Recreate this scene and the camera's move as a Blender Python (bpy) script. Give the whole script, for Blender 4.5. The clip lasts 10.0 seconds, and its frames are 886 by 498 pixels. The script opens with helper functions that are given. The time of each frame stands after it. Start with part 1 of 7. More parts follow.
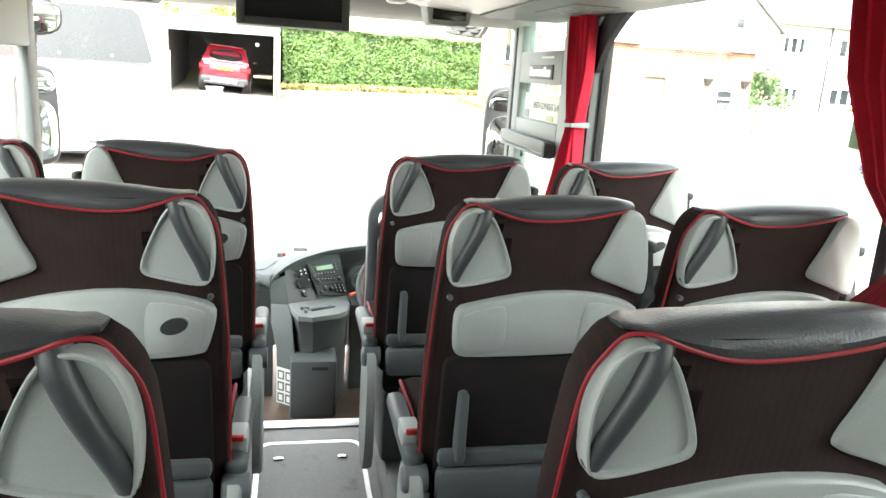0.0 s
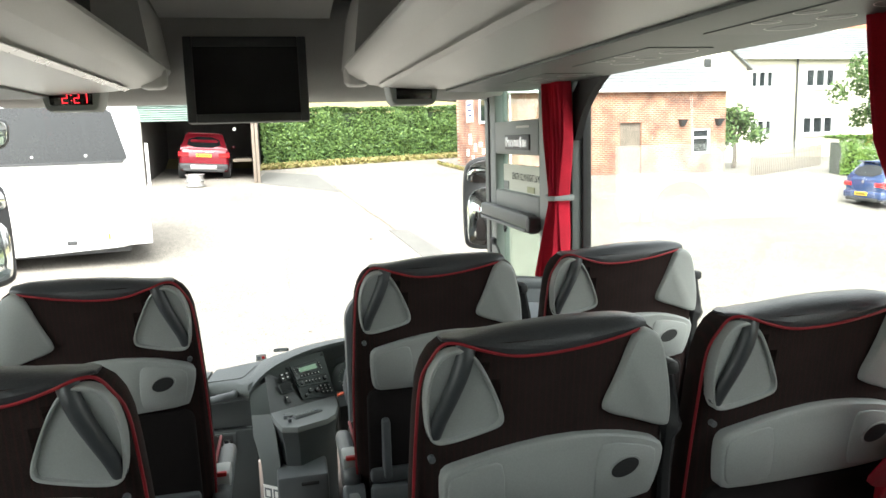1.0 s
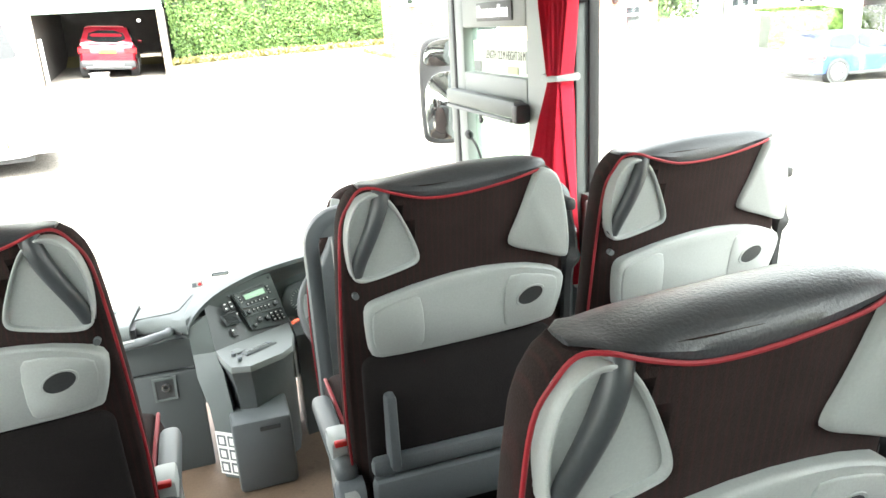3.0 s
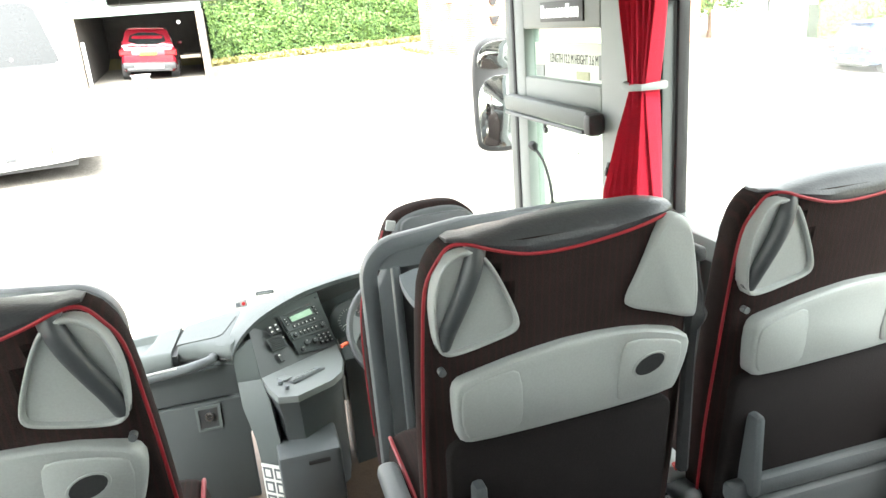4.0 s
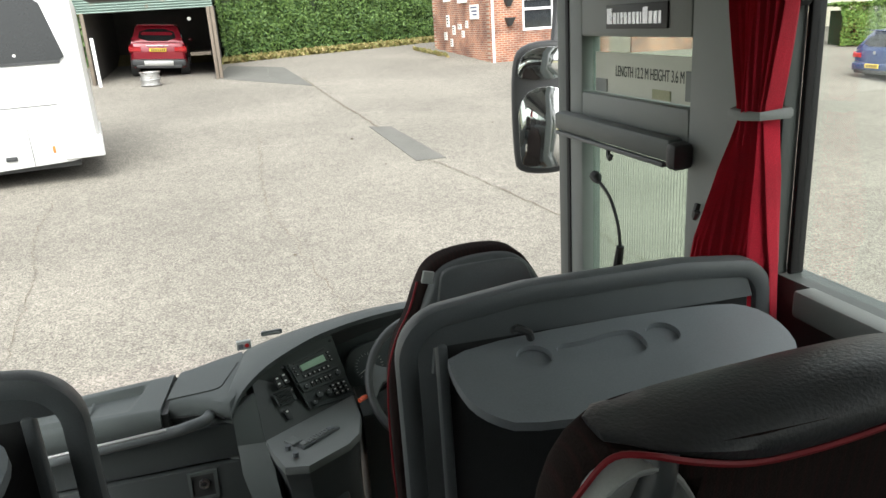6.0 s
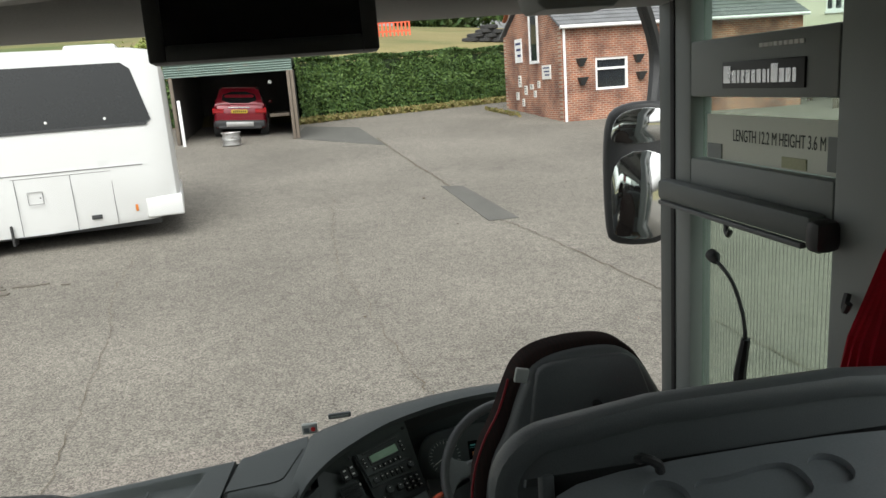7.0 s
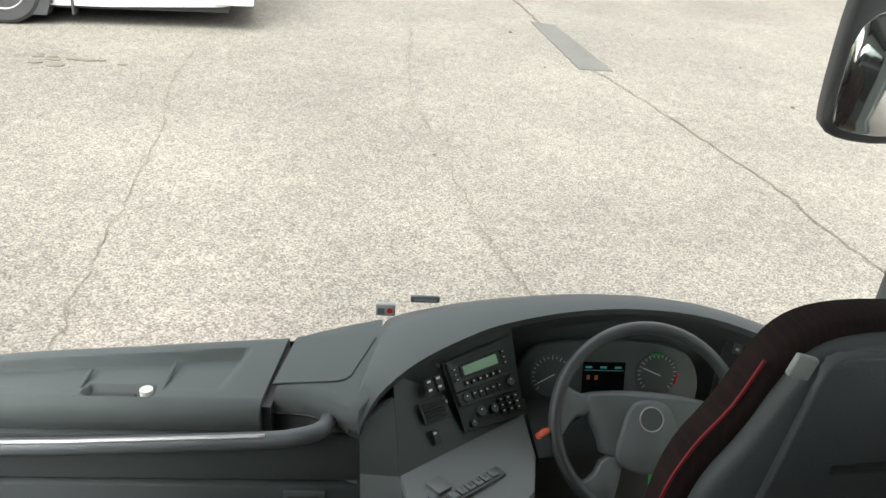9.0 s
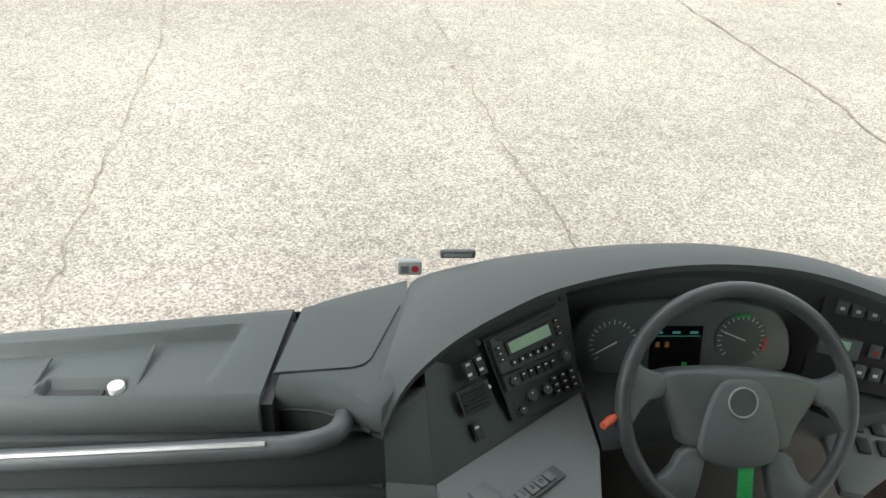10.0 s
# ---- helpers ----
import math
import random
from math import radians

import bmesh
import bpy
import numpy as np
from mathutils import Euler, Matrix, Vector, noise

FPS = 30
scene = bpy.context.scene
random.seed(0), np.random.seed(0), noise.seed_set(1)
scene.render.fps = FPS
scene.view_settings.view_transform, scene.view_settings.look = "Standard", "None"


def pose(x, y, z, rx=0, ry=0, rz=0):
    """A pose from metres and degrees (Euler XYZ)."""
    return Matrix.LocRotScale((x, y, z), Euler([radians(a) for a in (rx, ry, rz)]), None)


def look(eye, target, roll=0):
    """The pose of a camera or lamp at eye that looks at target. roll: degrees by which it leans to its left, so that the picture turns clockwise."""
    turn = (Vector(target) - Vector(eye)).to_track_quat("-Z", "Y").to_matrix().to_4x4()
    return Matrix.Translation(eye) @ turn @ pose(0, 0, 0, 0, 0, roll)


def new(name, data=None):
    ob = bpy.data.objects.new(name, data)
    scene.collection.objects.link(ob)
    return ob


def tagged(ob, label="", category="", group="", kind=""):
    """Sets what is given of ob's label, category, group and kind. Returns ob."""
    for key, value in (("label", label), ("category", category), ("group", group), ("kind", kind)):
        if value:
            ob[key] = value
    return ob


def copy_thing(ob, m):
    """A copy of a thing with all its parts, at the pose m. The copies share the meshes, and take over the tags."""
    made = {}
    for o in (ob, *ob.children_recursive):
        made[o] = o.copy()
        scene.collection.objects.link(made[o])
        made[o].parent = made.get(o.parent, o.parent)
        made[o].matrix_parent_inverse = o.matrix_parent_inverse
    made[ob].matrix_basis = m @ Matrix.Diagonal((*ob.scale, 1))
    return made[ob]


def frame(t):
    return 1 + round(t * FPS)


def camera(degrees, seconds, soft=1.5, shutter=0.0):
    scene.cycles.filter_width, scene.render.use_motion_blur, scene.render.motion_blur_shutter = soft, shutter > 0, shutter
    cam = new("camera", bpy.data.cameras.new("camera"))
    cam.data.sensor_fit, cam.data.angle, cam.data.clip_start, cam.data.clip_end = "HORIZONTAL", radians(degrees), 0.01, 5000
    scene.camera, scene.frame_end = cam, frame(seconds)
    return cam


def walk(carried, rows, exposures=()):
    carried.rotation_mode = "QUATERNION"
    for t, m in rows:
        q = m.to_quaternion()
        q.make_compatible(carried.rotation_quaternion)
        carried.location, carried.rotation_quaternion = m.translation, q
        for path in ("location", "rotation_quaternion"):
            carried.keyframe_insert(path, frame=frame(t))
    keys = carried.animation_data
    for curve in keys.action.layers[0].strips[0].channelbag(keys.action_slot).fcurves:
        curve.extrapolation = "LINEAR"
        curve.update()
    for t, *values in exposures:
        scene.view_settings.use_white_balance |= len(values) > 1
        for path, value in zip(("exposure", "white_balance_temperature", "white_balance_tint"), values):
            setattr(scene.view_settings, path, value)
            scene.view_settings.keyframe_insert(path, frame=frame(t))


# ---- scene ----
cam = camera(62.7, 10.0)
PATH = [
    (0, (-0.097, 1.901, 1.453), (0.313, 3.801, 0.984), 3.8),
    (0.5, (-0.016, 2.061, 1.508), (0.413, 3.974, 1.113), -0.1),
    (1, (0.005, 2.182, 1.532), (0.438, 4.111, 1.226), -1.7),
    (1.5, (-0.008, 2.322, 1.521), (0.653, 4.188, 1.239), -3.1),
    (1.8, (-0.021, 2.432, 1.493), (0.802, 4.208, 1.081), -1.7),
    (2, (-0.029, 2.506, 1.475), (0.824, 4.228, 0.92), -0.4),
    (2.5, (-0.019, 2.627, 1.469), (0.751, 4.369, 0.86), -1.7),
    (2.7, (-0.003, 2.713, 1.469), (0.623, 4.51, 0.854), -1.9),
    (3.8, (-0.103, 2.958, 1.51), (0.456, 4.788, 0.928), -5.4),
    (4, (-0.033, 3.069, 1.509), (0.454, 4.911, 0.901), -4.7),
    (4.5, (-0.014, 3.209, 1.476), (0.315, 5.087, 0.87), -4.3),
    (5, (0.013, 3.298, 1.465), (0.044, 5.219, 0.912), -5.0),
    (5.5, (-0.044, 3.378, 1.492), (0.226, 5.27, 0.901), -3.3),
    (5.7, (-0.022, 3.46, 1.508), (0.381, 5.32, 0.894), -3.4),
    (6.8, (0.0, 3.8, 1.539), (0.518, 5.671, 1.056), -4.5),
    (7, (-0.002, 3.854, 1.53), (0.304, 5.78, 1.087), -4.3),
    (7.5, (-0.072, 3.93, 1.48), (0.124, 5.852, 0.964), -2.3),
    (8, (-0.15, 4.163, 1.447), (0.108, 5.992, 0.68), 0.8),
    (8.2, (-0.151, 4.316, 1.504), (0.121, 6.122, 0.689), 1.2),
    (8.5, (-0.193, 4.356, 1.424), (0.168, 6.169, 0.66), 4.9),
    (9, (-0.161, 4.615, 1.386), (-0.004, 6.413, 0.525), 4.2),
    (9.5, (-0.134, 4.772, 1.359), (-0.077, 6.483, 0.324), 2.8),
    (10, (-0.179, 5.024, 1.273), (-0.062, 6.708, 0.201), 2.5),
]
EXPOSURES = [(0.0, 4.2), (0.5, 4.8), (0.8, 3.7), (1.0, 2.95), (1.2, 2.55), (1.5, 2.0), (1.8, 2.45), (2.0, 3.2), (2.5, 4.6), (4.0, 4.35), (4.4, 4.1), (4.7, 2.75), (5.0, 2.15), (5.5, 1.97), (6.8, 1.5), (7.0, 1.0), (7.5, 0.52), (8.0, 1.6), (8.5, 1.9), (9.0, 2.1), (9.5, 2.05), (10.0, 2.3)]
walk(cam, [(t, look(eye, target, roll)) for t, eye, target, roll in PATH], EXPOSURES)

# ---- world and light: a bright overcast day ----
world = bpy.data.worlds.new("overcast_sky")
scene.world = world
world.use_nodes = True
wn, wl = world.node_tree.nodes, world.node_tree.links
sky = wn.new("ShaderNodeTexSky")
sky.sky_type, sky.sun_disc = "NISHITA", False
sky.sun_elevation, sky.sun_rotation = radians(52), radians(200)
sky.air_density, sky.dust_density, sky.ozone_density = 1.2, 6.0, 1.0
pale = wn.new("ShaderNodeHueSaturation")
pale.inputs["Saturation"].default_value = 0.12
wl.new(sky.outputs["Color"], pale.inputs["Color"])
wl.new(pale.outputs["Color"], wn["Background"].inputs["Color"])
wn["Background"].inputs["Strength"].default_value = 0.15
sun = new("sun", bpy.data.lights.new("sun", "SUN"))
sun.data.energy, sun.data.angle, sun.data.color = 0.4, radians(25), (1.0, 0.97, 0.92)
sun.matrix_world = look((0, 0, 40), (-9, 25, 0))


# ---- materials ----
def mat(name, base, rough=0.6, metal=0.0, var=0.12, scale=8.0, fine=120.0, bump=0.0, spec=0.5, dirt=None, dirt_at=0.6, dirt_scale=1.5, coat=0.0):
    """Procedural surface: colour varied by coarse and fine noise, optional stains, fine relief."""
    m = bpy.data.materials.new(name)
    m.use_nodes = True
    n, l = m.node_tree.nodes, m.node_tree.links
    b = n["Principled BSDF"]
    co = n.new("ShaderNodeTexCoord")
    big, small = n.new("ShaderNodeTexNoise"), n.new("ShaderNodeTexNoise")
    big.inputs["Scale"].default_value, big.inputs["Detail"].default_value = scale, 5
    small.inputs["Scale"].default_value, small.inputs["Detail"].default_value = fine, 3
    for t in (big, small):
        l.new(co.outputs["Object"], t.inputs["Vector"])
    add = n.new("ShaderNodeMath")
    add.operation = "ADD"
    l.new(big.outputs["Fac"], add.inputs[0])
    l.new(small.outputs["Fac"], add.inputs[1])
    rng = n.new("ShaderNodeMapRange")
    rng.inputs["From Min"].default_value, rng.inputs["From Max"].default_value = 0.6, 1.4
    rng.inputs["To Min"].default_value, rng.inputs["To Max"].default_value = 1 - var, 1 + var
    l.new(add.outputs[0], rng.inputs["Value"])
    mul = n.new("ShaderNodeVectorMath")
    mul.operation = "SCALE"
    mul.inputs[0].default_value = base
    l.new(rng.outputs["Result"], mul.inputs["Scale"])
    out = mul.outputs["Vector"]
    if dirt:
        d = n.new("ShaderNodeTexNoise")
        d.inputs["Scale"].default_value, d.inputs["Detail"].default_value, d.inputs["Roughness"].default_value = dirt_scale, 8, 0.65
        l.new(co.outputs["Object"], d.inputs["Vector"])
        r = n.new("ShaderNodeMapRange")
        r.inputs["From Min"].default_value, r.inputs["From Max"].default_value = dirt_at, dirt_at + 0.15
        l.new(d.outputs["Fac"], r.inputs["Value"])
        mix = n.new("ShaderNodeMix")
        mix.data_type = "RGBA"
        l.new(r.outputs["Result"], mix.inputs["Factor"])
        l.new(out, mix.inputs["A"])
        mix.inputs["B"].default_value = (*dirt, 1)
        out = mix.outputs["Result"]
    l.new(out, b.inputs["Base Color"])
    rr = n.new("ShaderNodeMapRange")
    rr.inputs["To Min"].default_value, rr.inputs["To Max"].default_value = max(0.02, rough - 0.08), min(1, rough + 0.08)
    l.new(big.outputs["Fac"], rr.inputs["Value"])
    l.new(rr.outputs["Result"], b.inputs["Roughness"])
    b.inputs["Metallic"].default_value = metal
    b.inputs["Specular IOR Level"].default_value = spec
    b.inputs["Coat Weight"].default_value = coat
    if bump:
        bp = n.new("ShaderNodeBump")
        bp.inputs["Strength"].default_value, bp.inputs["Distance"].default_value = bump, 0.002
        l.new(small.outputs["Fac"], bp.inputs["Height"])
        l.new(bp.outputs["Normal"], b.inputs["Normal"])
    return m


def glass(name, tint=(1, 1, 1), gloss=1.0):
    """A thin pane: clear, with a mirror gloss that grows at grazing angles."""
    m = bpy.data.materials.new(name)
    m.use_nodes = True
    n, l = m.node_tree.nodes, m.node_tree.links
    n.remove(n["Principled BSDF"])
    tr, gl, mx, fr = (n.new("ShaderNode" + k) for k in ("BsdfTransparent", "BsdfGlossy", "MixShader", "LayerWeight"))
    tr.inputs["Color"].default_value = (*tint, 1)
    gl.inputs["Roughness"].default_value = 0.01
    fr.inputs["Blend"].default_value = 0.5
    pw, k = n.new("ShaderNodeMath"), n.new("ShaderNodeMath")
    pw.operation, pw.inputs[1].default_value = "POWER", 5.0
    k.operation = "MULTIPLY_ADD"
    k.inputs[1].default_value, k.inputs[2].default_value = gloss * 0.96, 0.04 * gloss
    l.new(fr.outputs["Facing"], pw.inputs[0])
    l.new(pw.outputs[0], k.inputs[0])
    l.new(k.outputs[0], mx.inputs[0])
    l.new(tr.outputs[0], mx.inputs[1])
    l.new(gl.outputs[0], mx.inputs[2])
    l.new(mx.outputs[0], n["Material Output"].inputs["Surface"])
    return m


def glow(name, colour, strength):
    m = mat(name, (0.02, 0.02, 0.02), 0.4)
    b = m.node_tree.nodes["Principled BSDF"]
    b.inputs["Emission Color"].default_value, b.inputs["Emission Strength"].default_value = (*colour, 1), strength
    return m


def node_colour(m):
    return m.node_tree.nodes, m.node_tree.links, m.node_tree.nodes["Principled BSDF"]


def striped_fabric():
    """Near-black brown moquette with thin dull red pinstripes and a coarse weave."""
    m = mat("moquette", (0.026, 0.018, 0.017), 0.95, 0, 0.3, 14, 500, 0.5, 0.15)
    n, l, b = node_colour(m)
    co = n.new("ShaderNodeTexCoord")
    w = n.new("ShaderNodeTexWave")
    w.wave_type, w.bands_direction = "BANDS", "X"
    w.inputs["Scale"].default_value, w.inputs["Distortion"].default_value, w.inputs["Detail"].default_value = 26, 0.6, 2
    l.new(co.outputs["Object"], w.inputs["Vector"])
    r = n.new("ShaderNodeMapRange")
    r.inputs["From Min"].default_value, r.inputs["From Max"].default_value = 0.72, 1.0
    r.inputs["To Max"].default_value = 0.3
    l.new(w.outputs["Fac"], r.inputs["Value"])
    mix = n.new("ShaderNodeMix")
    mix.data_type = "RGBA"
    old = b.inputs["Base Color"].links[0].from_socket
    l.new(r.outputs["Result"], mix.inputs["Factor"])
    l.new(old, mix.inputs["A"])
    mix.inputs["B"].default_value = (0.05, 0.019, 0.019, 1)
    l.new(mix.outputs["Result"], b.inputs["Base Color"])
    return m


def tarmac():
    """Worn pale yard surface: exposed chippings, patches of grime, fine dark cracks."""
    m = mat("worn_tarmac", (0.169, 0.157, 0.135), 0.95, 0, 0.18, 0.35, 45, 0.8, 0.2)
    n, l, b = node_colour(m)
    co = n.new("ShaderNodeTexCoord")
    old = b.inputs["Base Color"].links[0].from_socket
    v = n.new("ShaderNodeTexVoronoi")
    v.inputs["Scale"].default_value = 80
    l.new(co.outputs["Object"], v.inputs["Vector"])
    hs = n.new("ShaderNodeSeparateColor")
    l.new(v.outputs["Color"], hs.inputs[0])
    r = n.new("ShaderNodeMapRange")
    r.inputs["To Min"].default_value, r.inputs["To Max"].default_value = 0.55, 1.45
    l.new(hs.outputs[0], r.inputs["Value"])
    s = n.new("ShaderNodeVectorMath")
    s.operation = "SCALE"
    l.new(old, s.inputs[0])
    l.new(r.outputs["Result"], s.inputs["Scale"])
    g = n.new("ShaderNodeTexNoise")
    g.inputs["Scale"].default_value, g.inputs["Detail"].default_value, g.inputs["Roughness"].default_value = 0.22, 9, 0.62
    l.new(co.outputs["Object"], g.inputs["Vector"])
    r2 = n.new("ShaderNodeMapRange")
    r2.inputs["From Min"].default_value, r2.inputs["From Max"].default_value = 0.38, 0.66
    r2.inputs["To Min"].default_value, r2.inputs["To Max"].default_value = 0.84, 1.07
    l.new(g.outputs["Fac"], r2.inputs["Value"])
    s2 = n.new("ShaderNodeVectorMath")
    s2.operation = "SCALE"
    l.new(s.outputs["Vector"], s2.inputs[0])
    l.new(r2.outputs["Result"], s2.inputs["Scale"])
    k = n.new("ShaderNodeTexNoise")
    k.inputs["Scale"].default_value, k.inputs["Detail"].default_value, k.inputs["Roughness"].default_value = 7.0, 8, 0.85
    l.new(co.outputs["Object"], k.inputs["Vector"])
    r3 = n.new("ShaderNodeMapRange")
    r3.inputs["From Min"].default_value, r3.inputs["From Max"].default_value = 0.36, 0.6
    r3.inputs["To Min"].default_value, r3.inputs["To Max"].default_value = 0.79, 1.1
    l.new(k.outputs["Fac"], r3.inputs["Value"])
    s3 = n.new("ShaderNodeVectorMath")
    s3.operation = "SCALE"
    l.new(s2.outputs["Vector"], s3.inputs[0])
    l.new(r3.outputs["Result"], s3.inputs["Scale"])
    l.new(s3.outputs["Vector"], b.inputs["Base Color"])
    return m


def bricks(name="old_red_brick", along="X"):
    m = mat(name, (0.3, 0.12, 0.07), 0.9, 0, 0.25, 2, 60, 0.3)
    n, l, b = node_colour(m)
    co = n.new("ShaderNodeTexCoord")
    sp, mp = n.new("ShaderNodeSeparateXYZ"), n.new("ShaderNodeCombineXYZ")
    l.new(co.outputs["Object"], sp.inputs["Vector"])
    l.new(sp.outputs[along], mp.inputs["X"])
    l.new(sp.outputs["Z"], mp.inputs["Y"])
    t = n.new("ShaderNodeTexBrick")
    t.inputs["Color1"].default_value, t.inputs["Color2"].default_value = (0.30, 0.105, 0.055, 1), (0.2, 0.085, 0.06, 1)
    t.inputs["Mortar"].default_value = (0.33, 0.27, 0.21, 1)
    t.inputs["Scale"].default_value, t.inputs["Mortar Size"].default_value = 1.0, 0.012
    t.inputs["Brick Width"].default_value, t.inputs["Row Height"].default_value = 0.225, 0.075
    l.new(mp.outputs["Vector"], t.inputs["Vector"])
    s = n.new("ShaderNodeMix")
    s.data_type, s.blend_type = "RGBA", "MULTIPLY"
    z = n.new("ShaderNodeTexNoise")
    z.inputs["Scale"].default_value, z.inputs["Detail"].default_value = 1.2, 7
    l.new(co.outputs["Object"], z.inputs["Vector"])
    r = n.new("ShaderNodeValToRGB")
    r.color_ramp.elements[0].position, r.color_ramp.elements[0].color = 0.35, (0.55, 0.5, 0.5, 1)
    r.color_ramp.elements[1].position, r.color_ramp.elements[1].color = 0.6, (1.2, 1.15, 1.1, 1)
    l.new(z.outputs["Fac"], r.inputs["Fac"])
    s.inputs["Factor"].default_value = 1
    l.new(t.outputs["Color"], s.inputs["A"])
    l.new(r.outputs["Color"], s.inputs["B"])
    l.new(s.outputs["Result"], b.inputs["Base Color"])
    return m


def leafy(name, a, c):
    m = mat(name, a, 0.6, 0, 0.2, 3, 40, 0, 0.3)
    n, l, b = node_colour(m)
    g = n.new("ShaderNodeNewGeometry")
    mix = n.new("ShaderNodeMix")
    mix.data_type = "RGBA"
    l.new(g.outputs["Random Per Island"], mix.inputs["Factor"])
    mix.inputs["A"].default_value, mix.inputs["B"].default_value = (*a, 1), (*c, 1)
    l.new(mix.outputs["Result"], b.inputs["Base Color"])
    b.inputs["Subsurface Weight"].default_value = 0.0
    return m


M_FABRIC = striped_fabric()
M_LEATHER = mat("black_leather", (0.042, 0.045, 0.049), 0.36, 0, 0.2, 9, 260, 0.35, 0.5)
M_PIPE = mat("red_piping", (0.27, 0.012, 0.02), 0.6, 0, 0.15, 20, 200)
M_SHELL = mat("pale_grey_plastic", (0.36, 0.385, 0.372), 0.48, 0, 0.08, 5, 300, 0.12)
M_BAR = mat("grab_bar_plastic", (0.12, 0.135, 0.145), 0.42, 0, 0.1, 8, 200, 0.1)
M_TABLE = mat("blue_grey_table", (0.19, 0.21, 0.225), 0.42, 0, 0.1, 8, 250, 0.12)
M_SILVER = mat("silver_paint", (0.55, 0.56, 0.57), 0.35, 0.4, 0.05, 10, 200)
M_STRIP = mat("worn_metal_strip", (0.4, 0.4, 0.4), 0.45, 0.6, 0.1, 10, 200)
M_GRAB = mat("grab_bar_dark", (0.05, 0.056, 0.06), 0.38, 0, 0.1, 8, 200, 0.1)
M_DARK = mat("dark_grey_plastic", (0.098, 0.11, 0.114), 0.46, 0, 0.15, 7, 350, 0.25)
M_PANEL = mat("black_panel_plastic", (0.045, 0.053, 0.052), 0.45, 0, 0.15, 5, 500, 0.2)
M_FACE = mat("instrument_face", (0.085, 0.1, 0.1), 0.4, 0, 0.1, 5, 300, 0.05)
M_BLACK = mat("black_plastic", (0.03, 0.032, 0.033), 0.5, 0, 0.2, 7, 300, 0.2)
M_NET = mat("black_back_cloth", (0.014, 0.012, 0.012), 0.9, 0, 0.25, 20, 400, 0.4, 0.2)
M_CHROME = mat("satin_metal", (0.55, 0.55, 0.55), 0.28, 1, 0.06, 10, 200)
M_RIM = mat("rim_leather", (0.075, 0.08, 0.083), 0.4, 0, 0.15, 9, 300, 0.3, 0.5)
M_HUB = mat("wheel_hub_plastic", (0.13, 0.145, 0.146), 0.5, 0, 0.1, 5, 500, 0.2, 0.5)
M_DASH = mat("grained_dash_plastic", (0.092, 0.107, 0.105), 0.6, 0, 0.12, 3, 600, 0.35, 0.4)
M_DASHDK = mat("dash_lower_plastic", (0.06, 0.069, 0.07), 0.62, 0, 0.12, 3, 600, 0.35, 0.35)
M_DESK = mat("pale_console_plate", (0.15, 0.166, 0.163), 0.45, 0, 0.08, 5, 300, 0.1)
M_TRIM = mat("grey_window_trim", (0.21, 0.23, 0.222), 0.5, 0, 0.07, 4, 300, 0.15)
M_TRIMDK = mat("dark_window_trim", (0.10, 0.115, 0.11), 0.5, 0, 0.1, 4, 300, 0.15)
M_LINER = mat("grey_headlining", (0.45, 0.445, 0.435), 0.85, 0, 0.08, 3, 200, 0.2, 0.2)
M_RACK = mat("rack_panel", (0.56, 0.555, 0.54), 0.4, 0, 0.06, 3, 200, 0.05)
M_RUBBER = mat("rubber", (0.012, 0.012, 0.013), 0.75, 0, 0.2, 10, 200, 0.2)
M_CURTAIN = mat("red_curtain_velour", (0.46, 0.01, 0.03), 0.85, 0, 0.3, 10, 350, 0.3, 0.2)
M_CURTAIN.node_tree.nodes["Principled BSDF"].inputs["Sheen Weight"].default_value = 0.25
M_FLOOR = mat("speckled_grey_vinyl", (0.24, 0.24, 0.23), 0.55, 0, 0.25, 3, 160, 0.1, dirt=(0.13, 0.125, 0.115), dirt_at=0.56, dirt_scale=6)
M_WOODF = mat("brown_vinyl", (0.13, 0.09, 0.06), 0.6, 0, 0.25, 5, 90, 0.1, dirt=(0.07, 0.05, 0.035), dirt_at=0.55, dirt_scale=7)
M_EDGE = mat("aluminium_edge", (0.6, 0.6, 0.58), 0.4, 1, 0.1, 10, 100)
M_SCREEN = mat("black_screen", (0.006, 0.006, 0.007), 0.18, 0, 0.1, 4, 100)
M_LED = glow("red_led", (1.0, 0.02, 0.03), 0.5)
M_LCD = glow("green_lcd", (0.25, 0.42, 0.28), 0.09)
M_LCDT = glow("teal_display", (0.1, 0.5, 0.45), 0.05)
M_WHITEINK = mat("white_print", (0.75, 0.75, 0.72), 0.6, 0, 0.05)
M_BLACKINK = mat("black_print", (0.02, 0.02, 0.02), 0.6, 0, 0.05)
M_PAPER = mat("white_card", (0.68, 0.67, 0.63), 0.7, 0, 0.06, 6, 100)
M_CARD = mat("translucent_card", (0.7, 0.69, 0.65), 0.7, 0, 0.05, 6, 100)
cn, cl_, cb = node_colour(M_CARD)
tl, cm_ = cn.new("ShaderNodeBsdfTranslucent"), cn.new("ShaderNodeMixShader")
tl.inputs["Color"].default_value = (0.7, 0.69, 0.64, 1)
cm_.inputs[0].default_value = 0.5
cl_.new(cb.outputs[0], cm_.inputs[1])
cl_.new(tl.outputs[0], cm_.inputs[2])
cl_.new(cm_.outputs[0], cn["Material Output"].inputs["Surface"])
M_ORANGE = mat("orange_plastic", (0.75, 0.12, 0.05), 0.4)
M_GREEN = mat("green_tag", (0.03, 0.4, 0.1), 0.5)
M_REDP = mat("red_plastic", (0.5, 0.02, 0.02), 0.4)
